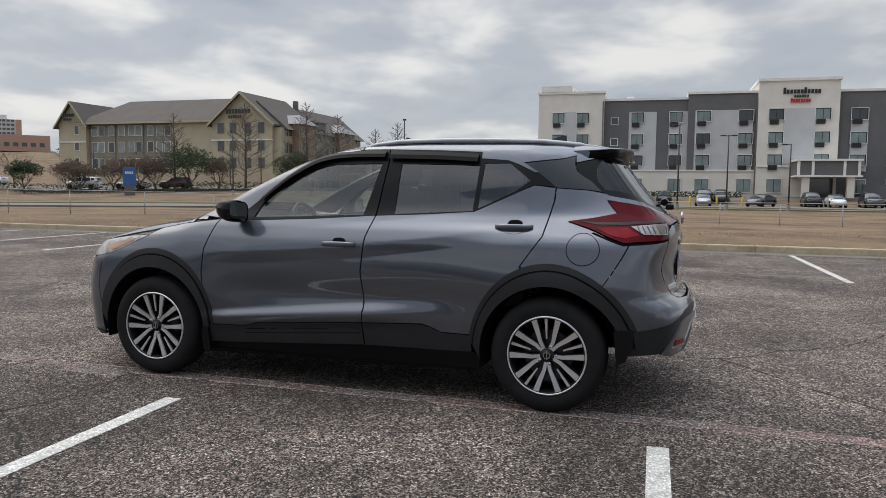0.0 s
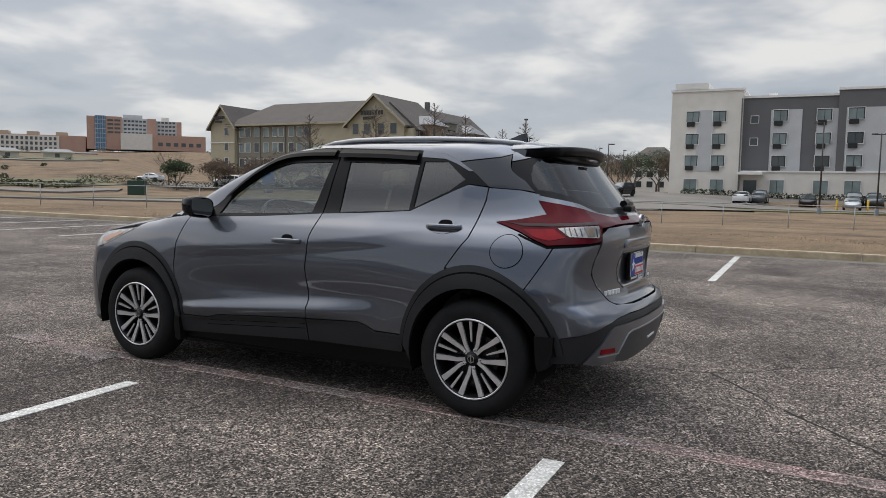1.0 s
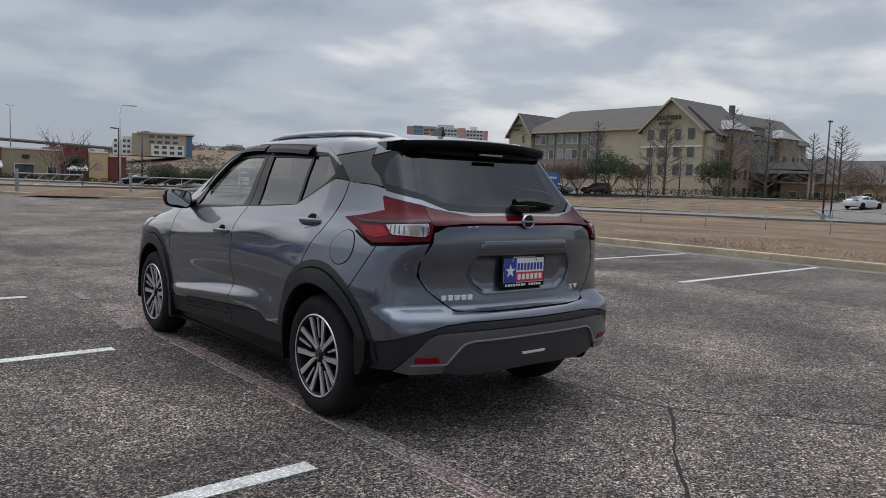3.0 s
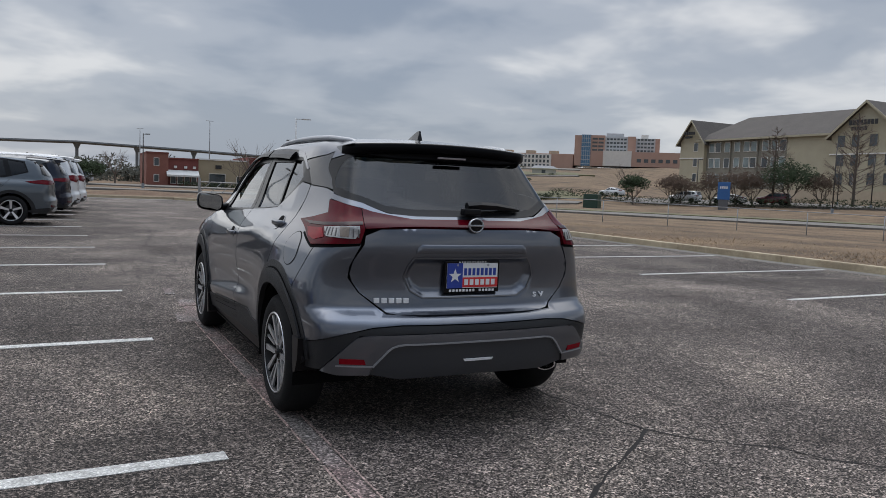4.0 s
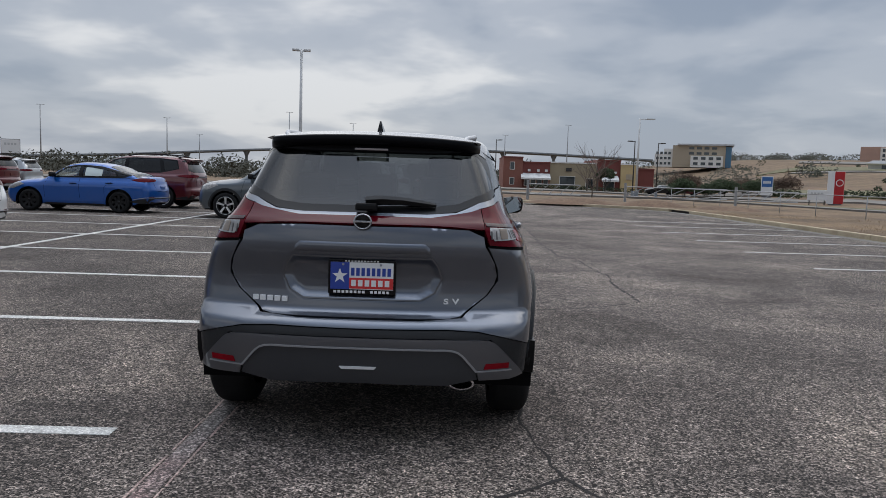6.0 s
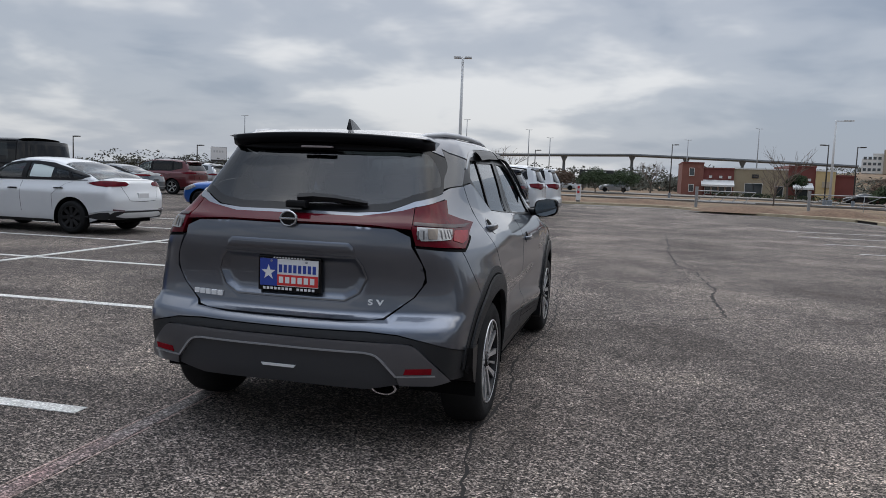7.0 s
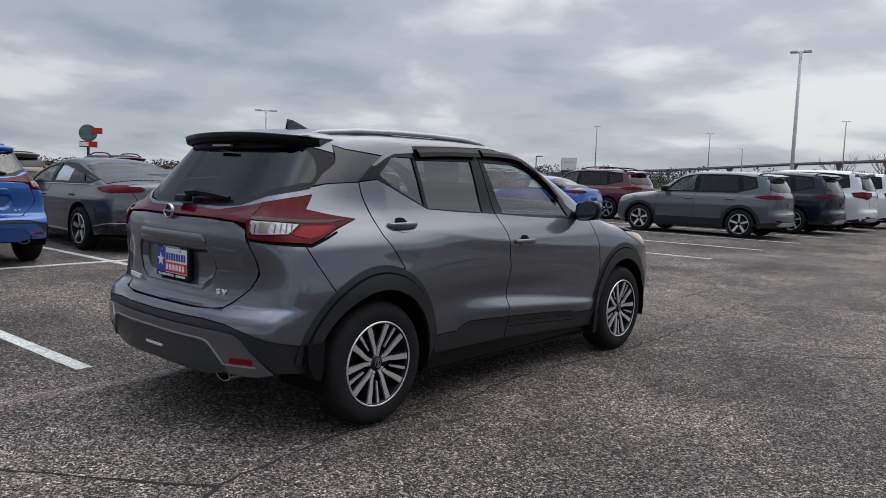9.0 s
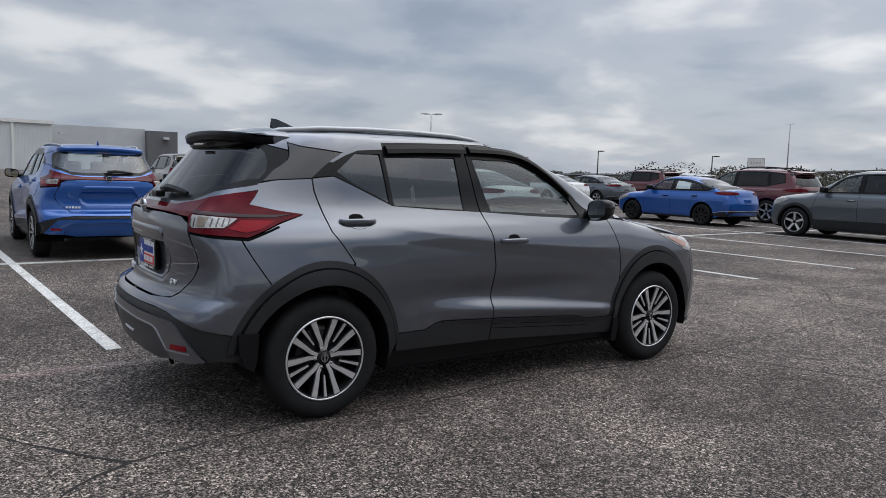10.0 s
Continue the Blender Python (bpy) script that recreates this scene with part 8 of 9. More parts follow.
def style(kind, wb, ro, fo, hw, h, belt, deck=None):
    """Shell and lines for a kind of car from its main measures."""
    ry, fy = -ro, wb + fo
    side = [(0.12, hw * 0.90), (0.30, hw * 0.97), (0.55, hw * 0.99), (0.80, hw), (belt - 0.12, hw * 0.975), (belt, hw * 0.90), (belt + 0.15, hw * 0.84), (h - 0.10, hw * 0.70), (h, hw * 0.66)]
    if kind == "van":
        side = [(0.12, hw * 0.92), (0.35, hw * 0.98), (0.8, hw), (belt, hw * 0.98), (h - 0.25, hw * 0.93), (h, hw * 0.88)]
    taper = [(ry, 0.93), (ry + 0.5, 0.985), (0.3, 1.0), (wb - 0.3, 1.0), (wb + 0.3, 0.975), (fy, 0.88)]
    cow = wb - 0.28
    hood = belt + 0.02 if kind != "sedan" else belt - 0.01
    if kind == "sedan":
        tail = [(0.2, ry + 0.12), (0.45, ry + 0.01), (0.65, ry), (0.85, ry + 0.05), (deck, ry + 0.10), (deck + 0.2, ry + 0.2)]
        top = [(ry, deck - 0.03), (ry + 0.15, deck), (ry + 0.5, deck + 0.015), (-0.42, deck + 0.07), (-0.05, h - 0.21), (0.30, h - 0.085), (0.70, h - 0.018), (1.12, h), (1.5, h - 0.035), (cow - 0.42, hood + 0.22), (cow, hood), (cow + 0.6, hood - 0.06), (fy - 0.25, hood - 0.20), (fy, hood - 0.36)]
        pole = (0.40, ry + 0.62)
    elif kind == "van":
        tail = [(0.2, ry + 0.1), (0.5, ry), (1.2, ry + 0.02), (h - 0.1, ry + 0.10)]
        top = [(ry, h - 0.06), (ry + 0.3, h), (wb - 1.0, h), (wb - 0.75, h - 0.08), (wb - 0.2, belt + 0.32), (wb + 0.05, belt + 0.08), (wb + 0.3, belt - 0.02), (fy - 0.2, belt - 0.12), (fy, belt - 0.3)]
        pole = (0.5, ry + 0.5)
    else:
        tail = [(0.2, ry + 0.15), (0.42, ry + 0.02), (0.60, ry), (0.72, ry + 0.05), (belt - 0.1, ry + 0.06), (belt + 0.05, ry + 0.10), (h - 0.15, ry + 0.36), (h, ry + 0.48)]
        top = [(ry, h - 0.16), (ry + 0.45, h - 0.035), (0.4, h), (wb * 0.42, h), (wb * 0.55, h - 0.05), (cow - 0.42, hood + 0.25), (cow, hood + 0.01), (cow + 0.55, hood - 0.05), (fy - 0.22, hood - 0.15), (fy, hood - 0.33)]
        pole = (0.42, ry + 0.62)
    nose = [(0.2, fy - 0.15), (0.45, fy), (0.7, fy - 0.02), (hood - 0.2, fy - 0.10), (hood, fy - 0.3)]
    sh = Shell(side, taper, tail, nose, top, tail_bow=0.12, nose_bow=0.24, top_bow=0.05 if kind != "van" else 0.03, pole=pole, nose_pole=(0.4, fy - 0.52), ks=0.05, kt=0.06, kn=0.09, belt=belt)
    return sh, dict(kind=kind, wb=wb, ry=ry, fy=fy, hw=hw, h=h, belt=belt, deck=deck, cow=cow, hood=hood)


def lot_car(name, label, kind, dims, paint, at, wheel_style="five", wr=0.34, grid=0.09, clad=False, rack=False, sticker=False, lamp="wide", far=False, group="parked cars"):
    sh, q = style(kind, **dims)
    wb, belt, h, hw = q["wb"], q["belt"], q["h"], q["hw"]
    car = empty(name, label, "car" if kind != "van" else "van", group, at=at)
    MID, NMID = rear_u(sh, 0.0), nose_u(sh, 0.0)
    ro = wr + 0.075
    cow, hood = q["cow"], q["hood"]
    seg = 0.12 if far else 0.06
    zj = lambda y: sh.top(y) - 0.06
    ztop = (q["deck"] - 0.05) if kind == "sedan" else belt
    uB = sh.pole[1]
    bz = lambda u: belt + 0.035 * min(1, max(0, (cow - 0.3 - u) / (cow + 0.3)))  # the waist rises to the rear
    hz = curve([(cow - 0.15, belt), (cow + 0.15, hood - 0.03), (q["fy"] - 0.5, hood - 0.13), (NMID, hood - 0.22)])
    cabin_back = 0.0 if kind == "sedan" else None
    for s in (-1, 1):
        P = lambda nm, loop, mat, **k: panel(nm, loop, mat, car, sh, s, grid=k.pop("grid", grid), **k)
        low = 0.26
        body = [(NMID, low)] + [(q["fy"] - 0.35, low)] + arc(wb, wr, ro, -12, 192, 14) + [(wb - ro - 0.1, low), (ro + 0.1, low)] + arc(0, wr, ro, -12, 192, 14) + [(uB - 0.2, low + 0.04), (MID, low + 0.06)]
        if kind == "sedan":
            up = [(MID, q["deck"] - 0.03), (uB - 0.5, q["deck"] - 0.035), (uB - 0.1, q["deck"] - 0.04), (uB + 0.25, bz(uB + 0.25))]
        else:
            up = [(MID, belt), (uB - 0.4, belt), (uB, bz(uB))]
        up += [(u, bz(u)) for u in np.linspace(uB + 0.4, cow - 0.25, 6)] + [(u, float(hz(u))) for u in np.linspace(cow, q["fy"] - 0.4, 5)] + [(NMID, hood - 0.22)]
        P("body_side", dense(body + [(float(a), float(b)) for a, b in up], seg), paint, lip=0.03)
        # cabin wall with windows cut through
        if kind == "sedan":
            yb, yf = -0.55, cow - 0.05
            tops = [(y, float(zj(y))) for y in np.linspace(yf, yb, 12)]
            rim = [(yf + 0.02, bz(yf))] + tops + [(yb, bz(yb) - 0.01)] + [(u, bz(u) + 0.003) for u in np.linspace(yb + 0.2, yf - 0.2, 5)]
        else:
            yf = cow - 0.05
            tops = [(y, float(zj(y))) for y in np.linspace(yf, uB + 0.15, 11)]
            zr = h - 0.13
            rim = [(yf + 0.02, bz(yf))] + tops + [(uB - 0.1, zr), (uB - 0.5, zr + 0.02), (MID, zr + 0.03), (MID, belt + 0.003), (uB - 0.4, belt + 0.003), (uB, bz(uB) + 0.003)] + [(u, bz(u) + 0.003) for u in np.linspace(uB + 0.4, yf - 0.2, 5)]
        tz = lambda y: float(zj(y)) - 0.045
        b1 = wb * 0.44
        holes = []
        wf_front = cow - 0.42
        gf = [(wf_front, bz(wf_front) + 0.035), (wf_front - 0.25, min(tz(wf_front - 0.25), bz(0) + 0.24)), (b1 + 0.45, tz(b1 + 0.45)), (b1 + 0.05, tz(b1 + 0.05)), (b1 + 0.05, bz(b1) + 0.035)]
        gr_b = 0.18 if kind != "van" else 0.3
        gr = [(b1 - 0.04, tz(b1 - 0.04)), (gr_b, tz(gr_b) - (0.02 if kind == "sedan" else 0)), (gr_b - 0.10, bz(gr_b) + 0.05), (b1 - 0.04, bz(b1) + 0.035)]
        holes = [gf, gr]
        if kind == "sedan":
            gq = [(gr_b - 0.03, tz(gr_b) - 0.04), (-0.32, bz(-0.3) + 0.075), (-0.15, bz(-0.3) + 0.05), (gr_b - 0.13, bz(gr_b) + 0.05)]
        elif kind == "van":
            gq = [(gr_b - 0.16, tz(0.1)), (uB + 0.1, tz(uB + 0.1)), (uB + 0.1, bz(0) + 0.05), (gr_b - 0.16, bz(0) + 0.05)]
        else:
            gq = [(gr_b - 0.08, tz(gr_b - 0.08)), (uB + 0.10, tz(uB + 0.1) - 0.04), (uB + 0.02, bz(uB) + 0.17), (gr_b - 0.20, bz(gr_b) + 0.06)]
        holes.append(gq)
        holes = [dense(x, seg) for x in holes]
        wallholes = list(holes)
        if kind != "sedan":
            g2 = [(MID + 0.0001, belt + 0.08), (uB - 0.45, belt + 0.08), (uB - 0.28, belt + 0.14), (uB - 0.32, h - 0.24), (MID + 0.0001, h - 0.22)]
            P("rear_glass", dense(g2, seg), G_LOT if not far else M_PANE, off=0.004, lip=0.004)
        P("cabin_side", dense([(float(a), float(b)) for a, b in rim], seg), paint if kind != "van" else paint, holes=wallholes, off=-0.002, lip=0.01)
        for nm, lp, gm in (("front_side_glass", holes[0], G_FRONT if not far else M_PANE), ("rear_side_glass", holes[1], G_LOT if kind != "sedan" and not far else (G_SED if not far else M_PANE)), ("quarter_glass", holes[2], G_LOT if not far else M_PANE)):
            P(nm, lp, gm, off=-0.010, lip=0)
        if not far:
            # black band round the side windows
            end = gq[1]
            band = [(wf_front + 0.05, bz(wf_front) + 0.012), (gf[1][0] + 0.05, gf[1][1] + 0.02), (gf[2][0] + 0.02, gf[2][1] + 0.020)] + [(y, tz(y) + 0.020) for y in np.linspace(b1 + 0.2, gr_b, 4)] + [(end[0] - 0.02, end[1] + 0.02)]
            if kind == "sedan":
                band += [(gq[2][0], gq[2][1] - 0.025)]
            elif kind == "van":
                band += [(gq[2][0] - 0.02, gq[2][1] - 0.03)]
            else:
                band += [(gq[2][0] - 0.03, gq[2][1] - 0.02)]
            band += [(y, bz(y) + 0.015) for y in np.linspace(gr_b - 0.05, wf_front - 0.3, 4)]
            P("window_trim", dense([(float(a), float(b)) for a, b in band], 0.05), M_TRIM, holes=[shrink(lp, 0.012) for lp in holes], off=0.002, lip=0.006, grid=0.1)
            # door seams
            for pts in ([(b1, belt), (b1 + 0.01, 0.7), (b1 - 0.02, 0.40)], [(cow - 0.25, belt - 0.02), (cow - 0.16, 0.75), (cow - 0.18, 0.40)], [(gr_b - 0.16, bz(0) - 0.02), (gr_b - 0.02, 0.95), (gr_b + 0.25, 0.74), (ro + 0.03, 0.45)]):
                band = dense([(u + 0.004, z) for u, z in pts], 0.08)[: -1 or None]
                lp = [(u + 0.004, z) for u, z in pts] + [(u - 0.004, z) for u, z in pts[::-1]]
                P("door_seam", dense(lp, 0.08), M_BLACK, off=0.0015, lip=0, grid=0.5)
            for y0, z0 in ((b1 + 0.17, belt - 0.15), (gr_b + 0.10, belt - 0.12)):
                pts = sh.wrap(np.array([(y0 + 0.1, z0), (y0, z0 + 0.003), (y0 - 0.1, z0 + 0.004)]), s)
                bm = bmesh.new()
                tube(bm, [(p[0] + s * o, p[1], p[2]) for p, o in zip(pts, (0.012, 0.03, 0.012))], [0.012, 0.016, 0.012], 6)
                part("door_handle", bm, paint if wheel_style != "steel" else M_TRIM, car, smooth=True)
            m0 = sh.wrap(np.array([(cow - 0.45, belt + 0.04)]), s)[0]
            bm = bmesh.new()
            box(bm, (-0.11, -0.05, -0.07), (0.11, 0.07, 0.075), None, 0.035)
            bmesh.ops.transform(bm, matrix=Matrix.Translation((m0[0] + s * 0.15, m0[1], m0[2] + 0.05)), verts=bm.verts)
            part("door_mirror", bm, M_BLACK_GLOSS if paint is not P_WHITE or wheel_style == "steel" else paint, car, smooth=True)
            P("sill", dense([(wb - ro - 0.02, low + 0.10), (ro + 0.02, low + 0.10), (ro + 0.05, low - 0.06), (wb - ro - 0.05, low - 0.06)], 0.1), M_CLAD, off=-0.004, lip=0.05)
            if sticker and s < 0:
                zc = bz(0.6) + 0.06
                P("window_sticker", dense([(b1 - 0.12, zc + 0.24), (b1 - 0.62, zc + 0.24), (b1 - 0.62, zc), (b1 - 0.12, zc)], 0.1), M_STICKER, off=-0.006, lip=0)
        if clad:
            for cy in (0, wb):
                P("arch_cladding", arc(cy, wr, ro + 0.055, -4, 184, 18) + arc(cy, wr, ro - 0.02, 190, -10, 18), M_CLAD, off=0.008, lip=0.03, grid=0.06)
            P("door_cladding", dense([(wb - ro - 0.05, low + 0.20), (ro + 0.05, low + 0.22), (ro + 0.05, low), (wb - ro - 0.05, low)], 0.1), M_CLAD, off=0.008, lip=0.02)
        # tail lamp
        zt = (q["deck"] - 0.06) if kind == "sedan" else belt + 0.0
        if lamp == "wide":
            tl = [(uB + 0.06, zt - 0.045), (uB - 0.25, zt + 0.005), (uB - 0.60, zt - 0.01), (uB - 0.66, zt - 0.05), (uB - 0.60, zt - 0.085), (uB - 0.30, zt - 0.105), (uB - 0.10, zt - 0.085)]
        elif lamp == "tall":
            tl = [(uB - 0.22, belt + 0.10), (uB - 0.42, belt + 0.10), (uB - 0.46, belt - 0.28), (uB - 0.24, belt - 0.26)]
        else:
            tl = [(uB - 0.05, zt + 0.02), (uB - 0.30, zt + 0.05), (uB - 0.66, zt + 0.02), (uB - 0.60, zt - 0.10), (uB - 0.40, zt - 0.19), (uB - 0.10, zt - 0.10)]
        P("tail_lamp", dense(tl, 0.06), M_RED_LENS, off=0.008, lip=0.012, grid=0.05)
        if not far:
            hl = [(q["fy"] - 0.62, hood - 0.14), (q["fy"] - 0.75, hood - 0.20), (q["fy"] - 0.45, hood - 0.33), (q["fy"] - 0.18, hood - 0.33), (q["fy"] - 0.2, hood - 0.22)]
            P("headlamp", dense(hl, 0.06), M_CLEAR_LENS, off=0.004, lip=0.008, grid=0.05)
            if kind == "sedan":
                P("window_chrome", dense([(y, bz(y) + 0.020) for y in np.linspace(-0.30, wf_front, 6)] + [(y, bz(y) + 0.008) for y in np.linspace(wf_front, -0.30, 6)], 0.08), M_CHROME if wheel_style != "steel" else M_TRIM, off=0.006, lip=0.004, grid=0.3)
                P("boot_seam", dense([(uB - 0.42, zt + 0.02), (uB - 0.50, zt - 0.10), (uB - 0.60, 0.66), (MID, 0.64), (MID, 0.632), (uB - 0.608, 0.652), (uB - 0.508, zt - 0.10), (uB - 0.428, zt + 0.02)], 0.06), M_BLACK, off=0.002, lip=0, grid=0.5)
                P("bumper_trim_strip", dense([(uB - 0.02, 0.405), (uB - 0.30, 0.475), (MID, 0.475), (MID, 0.462), (uB - 0.30, 0.460), (uB - 0.02, 0.392)], 0.05), M_RAIL, off=0.016, lip=0.012, grid=0.2)
            else:
                P("tailgate_seam", dense([(uB - 0.40, belt + 0.02), (uB - 0.50, belt - 0.16), (uB - 0.52, 0.72), (uB - 0.62, 0.62), (MID, 0.62), (MID, 0.612), (uB - 0.625, 0.612), (uB - 0.528, 0.72), (uB - 0.508, belt - 0.16), (uB - 0.408, belt + 0.02)], 0.06), M_BLACK, off=0.002, lip=0, grid=0.5)
                P("tailgate_trim", dense([(uB - 0.62, belt - 0.06), (MID, belt - 0.06), (MID, belt - 0.085), (uB - 0.62, belt - 0.085)], 0.06), M_TRIM if paint is not P_WHITE else M_CHROME, off=0.012, lip=0.012, grid=0.3)
            P("fog_reflector", dense([(uB - 0.36, 0.50), (uB - 0.52, 0.48), (uB - 0.52, 0.44), (uB - 0.36, 0.46)], 0.05), M_RED_DARK, off=0.012, lip=0.012)
            P("bumper_cladding", dense([(uB + 0.08, low + 0.08), (uB - 0.20, 0.42), (uB - 0.5, 0.46), (MID, 0.46), (MID, low + 0.05), (uB - 0.2, low + 0.03)], 0.08), M_CLAD, off=0.006, lip=0.03)
            P("bumper_valance", dense([(uB - 0.40, 0.36), (uB - 0.52, 0.43), (MID, 0.43), (MID, 0.33), (uB - 0.55, 0.33)], 0.08), M_RAIL if kind != "sedan" else paint, off=0.012, lip=0.02)
        for cy, nm in ((0.0, "rear_wheel"), (wb, "front_wheel")):
            if far:
                bm = bmesh.new()
                lathe(bm, [(0.01, 0), (wr * 0.6, 0.0), (wr * 0.62, 0.01), (wr, 0.0), (wr, -0.2), (0.01, -0.2)], Matrix.Translation((s * hw * 0.98, cy, wr)) @ Matrix.Rotation(s * math.pi / 2, 4, "Y"), n=18)
                part(nm, bm, M_TYRE, car)
            else:
                wheel(nm, car, (s * (hw - 0.005), cy, wr), wr, 0.22, wr * 0.68, 5 if wheel_style != "steel" else 8, wheel_style, s)
            if not far:
                bm = bmesh.new()
                a = [(cy + (ro - 0.004) * math.cos(radians(d)), wr + (ro - 0.004) * math.sin(radians(d))) for d in range(-20, 205, 12)]
                for (y0, z0), (y1, z1) in zip(a, a[1:]):
                    bm.faces.new([bm.verts.new(v) for v in ((s * hw * 0.985, y0, z0), (s * hw * 0.985, y1, z1), (s * 0.5, y1, z1), (s * 0.5, y0, z0))])
                part("arch_liner", bm, M_BLACK, car)
        if rack:
            ys = np.linspace(-0.5, wb * 0.45, 6)
            base = sh.wrap(np.array([(y, float(zj(y)) + 0.01) for y in ys]), s)
            bm = bmesh.new()
            tube(bm, [(p[0] - s * 0.05, p[1], p[2] + o) for p, o in zip(base, (0.02, 0.09, 0.10, 0.10, 0.09, 0.02))], 0.022, 6)
            part("roof_rail", bm, M_TRIM, car)

    def lidloop(ys, edge):
        p = sh.wrap(np.array([(y, float(edge(y))) for y in ys]), 1)
        r = [(float(a[0]), float(a[1])) for a in p]
        return r + [(-x, y) for x, y in r[::-1]]
    ws = wb * 0.50 if kind != "van" else wb - 0.85
    L = lambda nm, ys, edge, mat, off=-0.001: panel(nm, dense(lidloop(ys, edge), seg * 1.5), mat, car, sh, 1, lift=sh.lid, grid=grid * 1.5, off=off)
    if kind == "sedan":
        L("boot_lid", np.linspace(uB - 0.45, -0.58, 5), lambda y: q["deck"] - 0.045, paint)
        L("rear_glass", np.linspace(-0.55, 0.30, 6), lambda y: zj(y) - 0.003, G_SED if not far else M_PANE, 0.001)
        L("roof", np.linspace(0.32, ws, 6), lambda y: zj(y) - 0.003, paint)
        panel("boot_face", dense(both([(MID, q["deck"] - 0.01), (uB - 0.5, q["deck"] - 0.02), (uB - 0.5, q["deck"] - 0.035), (MID, q["deck"] - 0.03)], MID), seg), paint, car, sh, 1, off=0.004, lip=0.004)
    else:
        L("roof", np.linspace(uB + 0.05, ws, 7), lambda y: zj(y) - 0.003, paint)
        if kind != "van":
            bm = bmesh.new()
            rows = []
            for x in np.linspace(-hw * 0.62, hw * 0.62, 9):
                t = (abs(x) / (hw * 0.62)) ** 2
                y0 = q["ry"] + 0.16 + 0.08 * t
                z0 = h - 0.10 - 0.03 * t
                rows.append([bm.verts.new(v) for v in ((x, uB + 0.08, h - 0.045 - 0.04 * t), (x, y0 + 0.12, z0 + 0.03), (x, y0, z0), (x, y0 + 0.02, z0 - 0.03), (x, y0 + 0.16, z0 - 0.07))])
            for a, b in zip(rows, rows[1:]):
                for i in range(4):
                    bm.faces.new((a[i], a[i + 1], b[i + 1], b[i]))
            for r in (rows[0], rows[-1]):
                bm.faces.new(r)
            bmesh.ops.recalc_face_normals(bm, faces=bm.faces)
            part("rear_spoiler", bm, paint, car)
            panel("upper_tail", dense(both([(MID, h - 0.10), (uB - 0.45, h - 0.11), (uB - 0.1, h - 0.12), (uB - 0.1, h - 0.2), (uB - 0.35, h - 0.22), (MID, h - 0.20)], MID), seg), M_BLACK_GLOSS, car, sh, 1, off=-0.004)
    L("windscreen", np.linspace(ws + 0.01, cow - 0.02, 6), lambda y: zj(y) - 0.002, G_FRONT if not far else M_PANE, -0.004)
    L("bonnet", np.linspace(cow, q["fy"] - 0.42, 5), lambda y: float(hz(y)) + 0.002, paint)
    panel("bonnet_nose", dense(both([(NMID, hood - 0.10), (q["fy"] - 0.1, hood - 0.12), (q["fy"] - 0.42, hood - 0.13), (q["fy"] - 0.3, hood - 0.25), (NMID, hood - 0.25)], NMID), seg), paint, car, sh, 1)
    bm = bmesh.new()
    box(bm, (-hw * 0.6, q["ry"] + 0.25, 0.22), (hw * 0.6, q["fy"] - 0.25, 0.36))
    part("floor_pan", bm, M_BLACK, car)
    if not far:
        bm = bmesh.new()
        box(bm, (-hw * 0.86, ro, 0.32), (-hw * 0.80, wb - ro, belt - 0.05))
        box(bm, (hw * 0.80, ro, 0.32), (hw * 0.86, wb - ro, belt - 0.05))
        box(bm, (-hw * 0.8, -0.35, 0.4), (hw * 0.8, -0.30, belt - 0.05))
        part("inner_hull", bm, M_BLACK, car)
        for x in (-0.36, 0.36):
            bm = bmesh.new()
            box(bm, (-0.24, -0.05, 0.0), (0.24, 0.12, belt - 0.40), pose(x, wb * 0.42, 0.55, 14, 0, 0))
            box(bm, (-0.12, -0.04, 0), (0.12, 0.05, 0.18), pose(x, wb * 0.42 - 0.20, belt + 0.14, 12, 0, 0))
            part("front_seat", bm, M_SEAT, car)
        bm = bmesh.new()
        box(bm, (-hw * 0.68, -0.06, 0), (hw * 0.68, 0.08, belt - 0.45), pose(0, 0.25, 0.52, 18, 0, 0))
        part("rear_backrest", bm, M_SEAT, car)
        bm = bmesh.new()
        box(bm, (-hw * 0.78, cow - 0.55, 0.5), (hw * 0.78, cow - 0.1, belt - 0.05))
        part("dashboard", bm, M_SEAT, car)
        if kind == "sedan" or wheel_style != "steel":
            y0 = sh.wrap(np.array([(MID, 0.75)]), 1)[0][1]
            part("plate_field", one_box((-0.16, y0 - 0.012, 0.70 if kind == "sedan" else 0.80), (0.16, y0 + 0.02, 0.80 if kind == "sedan" else 0.92), 0.004), paint, car)
    return car


G_SED = glass_material("light_tint_glass", (0.8, 0.88, 0.88), 0.45, ior=1.6)
G_LOT = glass_material("dark_privacy_glass", (0.8, 0.85, 0.85), 0.05, ior=1.5)
SEDAN_S = dict(wb=2.62, ro=0.98, fo=0.90, hw=0.87, h=1.455, belt=0.98, deck=1.08)
SEDAN_L = dict(wb=2.82, ro=1.10, fo=0.96, hw=0.925, h=1.44, belt=0.97, deck=1.07)
SUV_M = dict(wb=2.73, ro=0.98, fo=0.95, hw=0.92, h=1.69, belt=1.10)
SUV_L = dict(wb=2.90, ro=1.12, fo=0.98, hw=0.985, h=1.78, belt=1.15)
SUV_XL = dict(wb=3.08, ro=1.22, fo=1.0, hw=1.01, h=1.92, belt=1.20)
VAN = dict(wb=3.5, ro=1.15, fo=0.92, hw=1.0, h=2.10, belt=1.22)
W = FACING_WEST
lot_car("slate_suv", "slate grey midsize crossover parked in a bay", "suv", SUV_M, P_SLATE, W(-3.16, 17.3), wr=0.36, clad=True, grid=0.07)
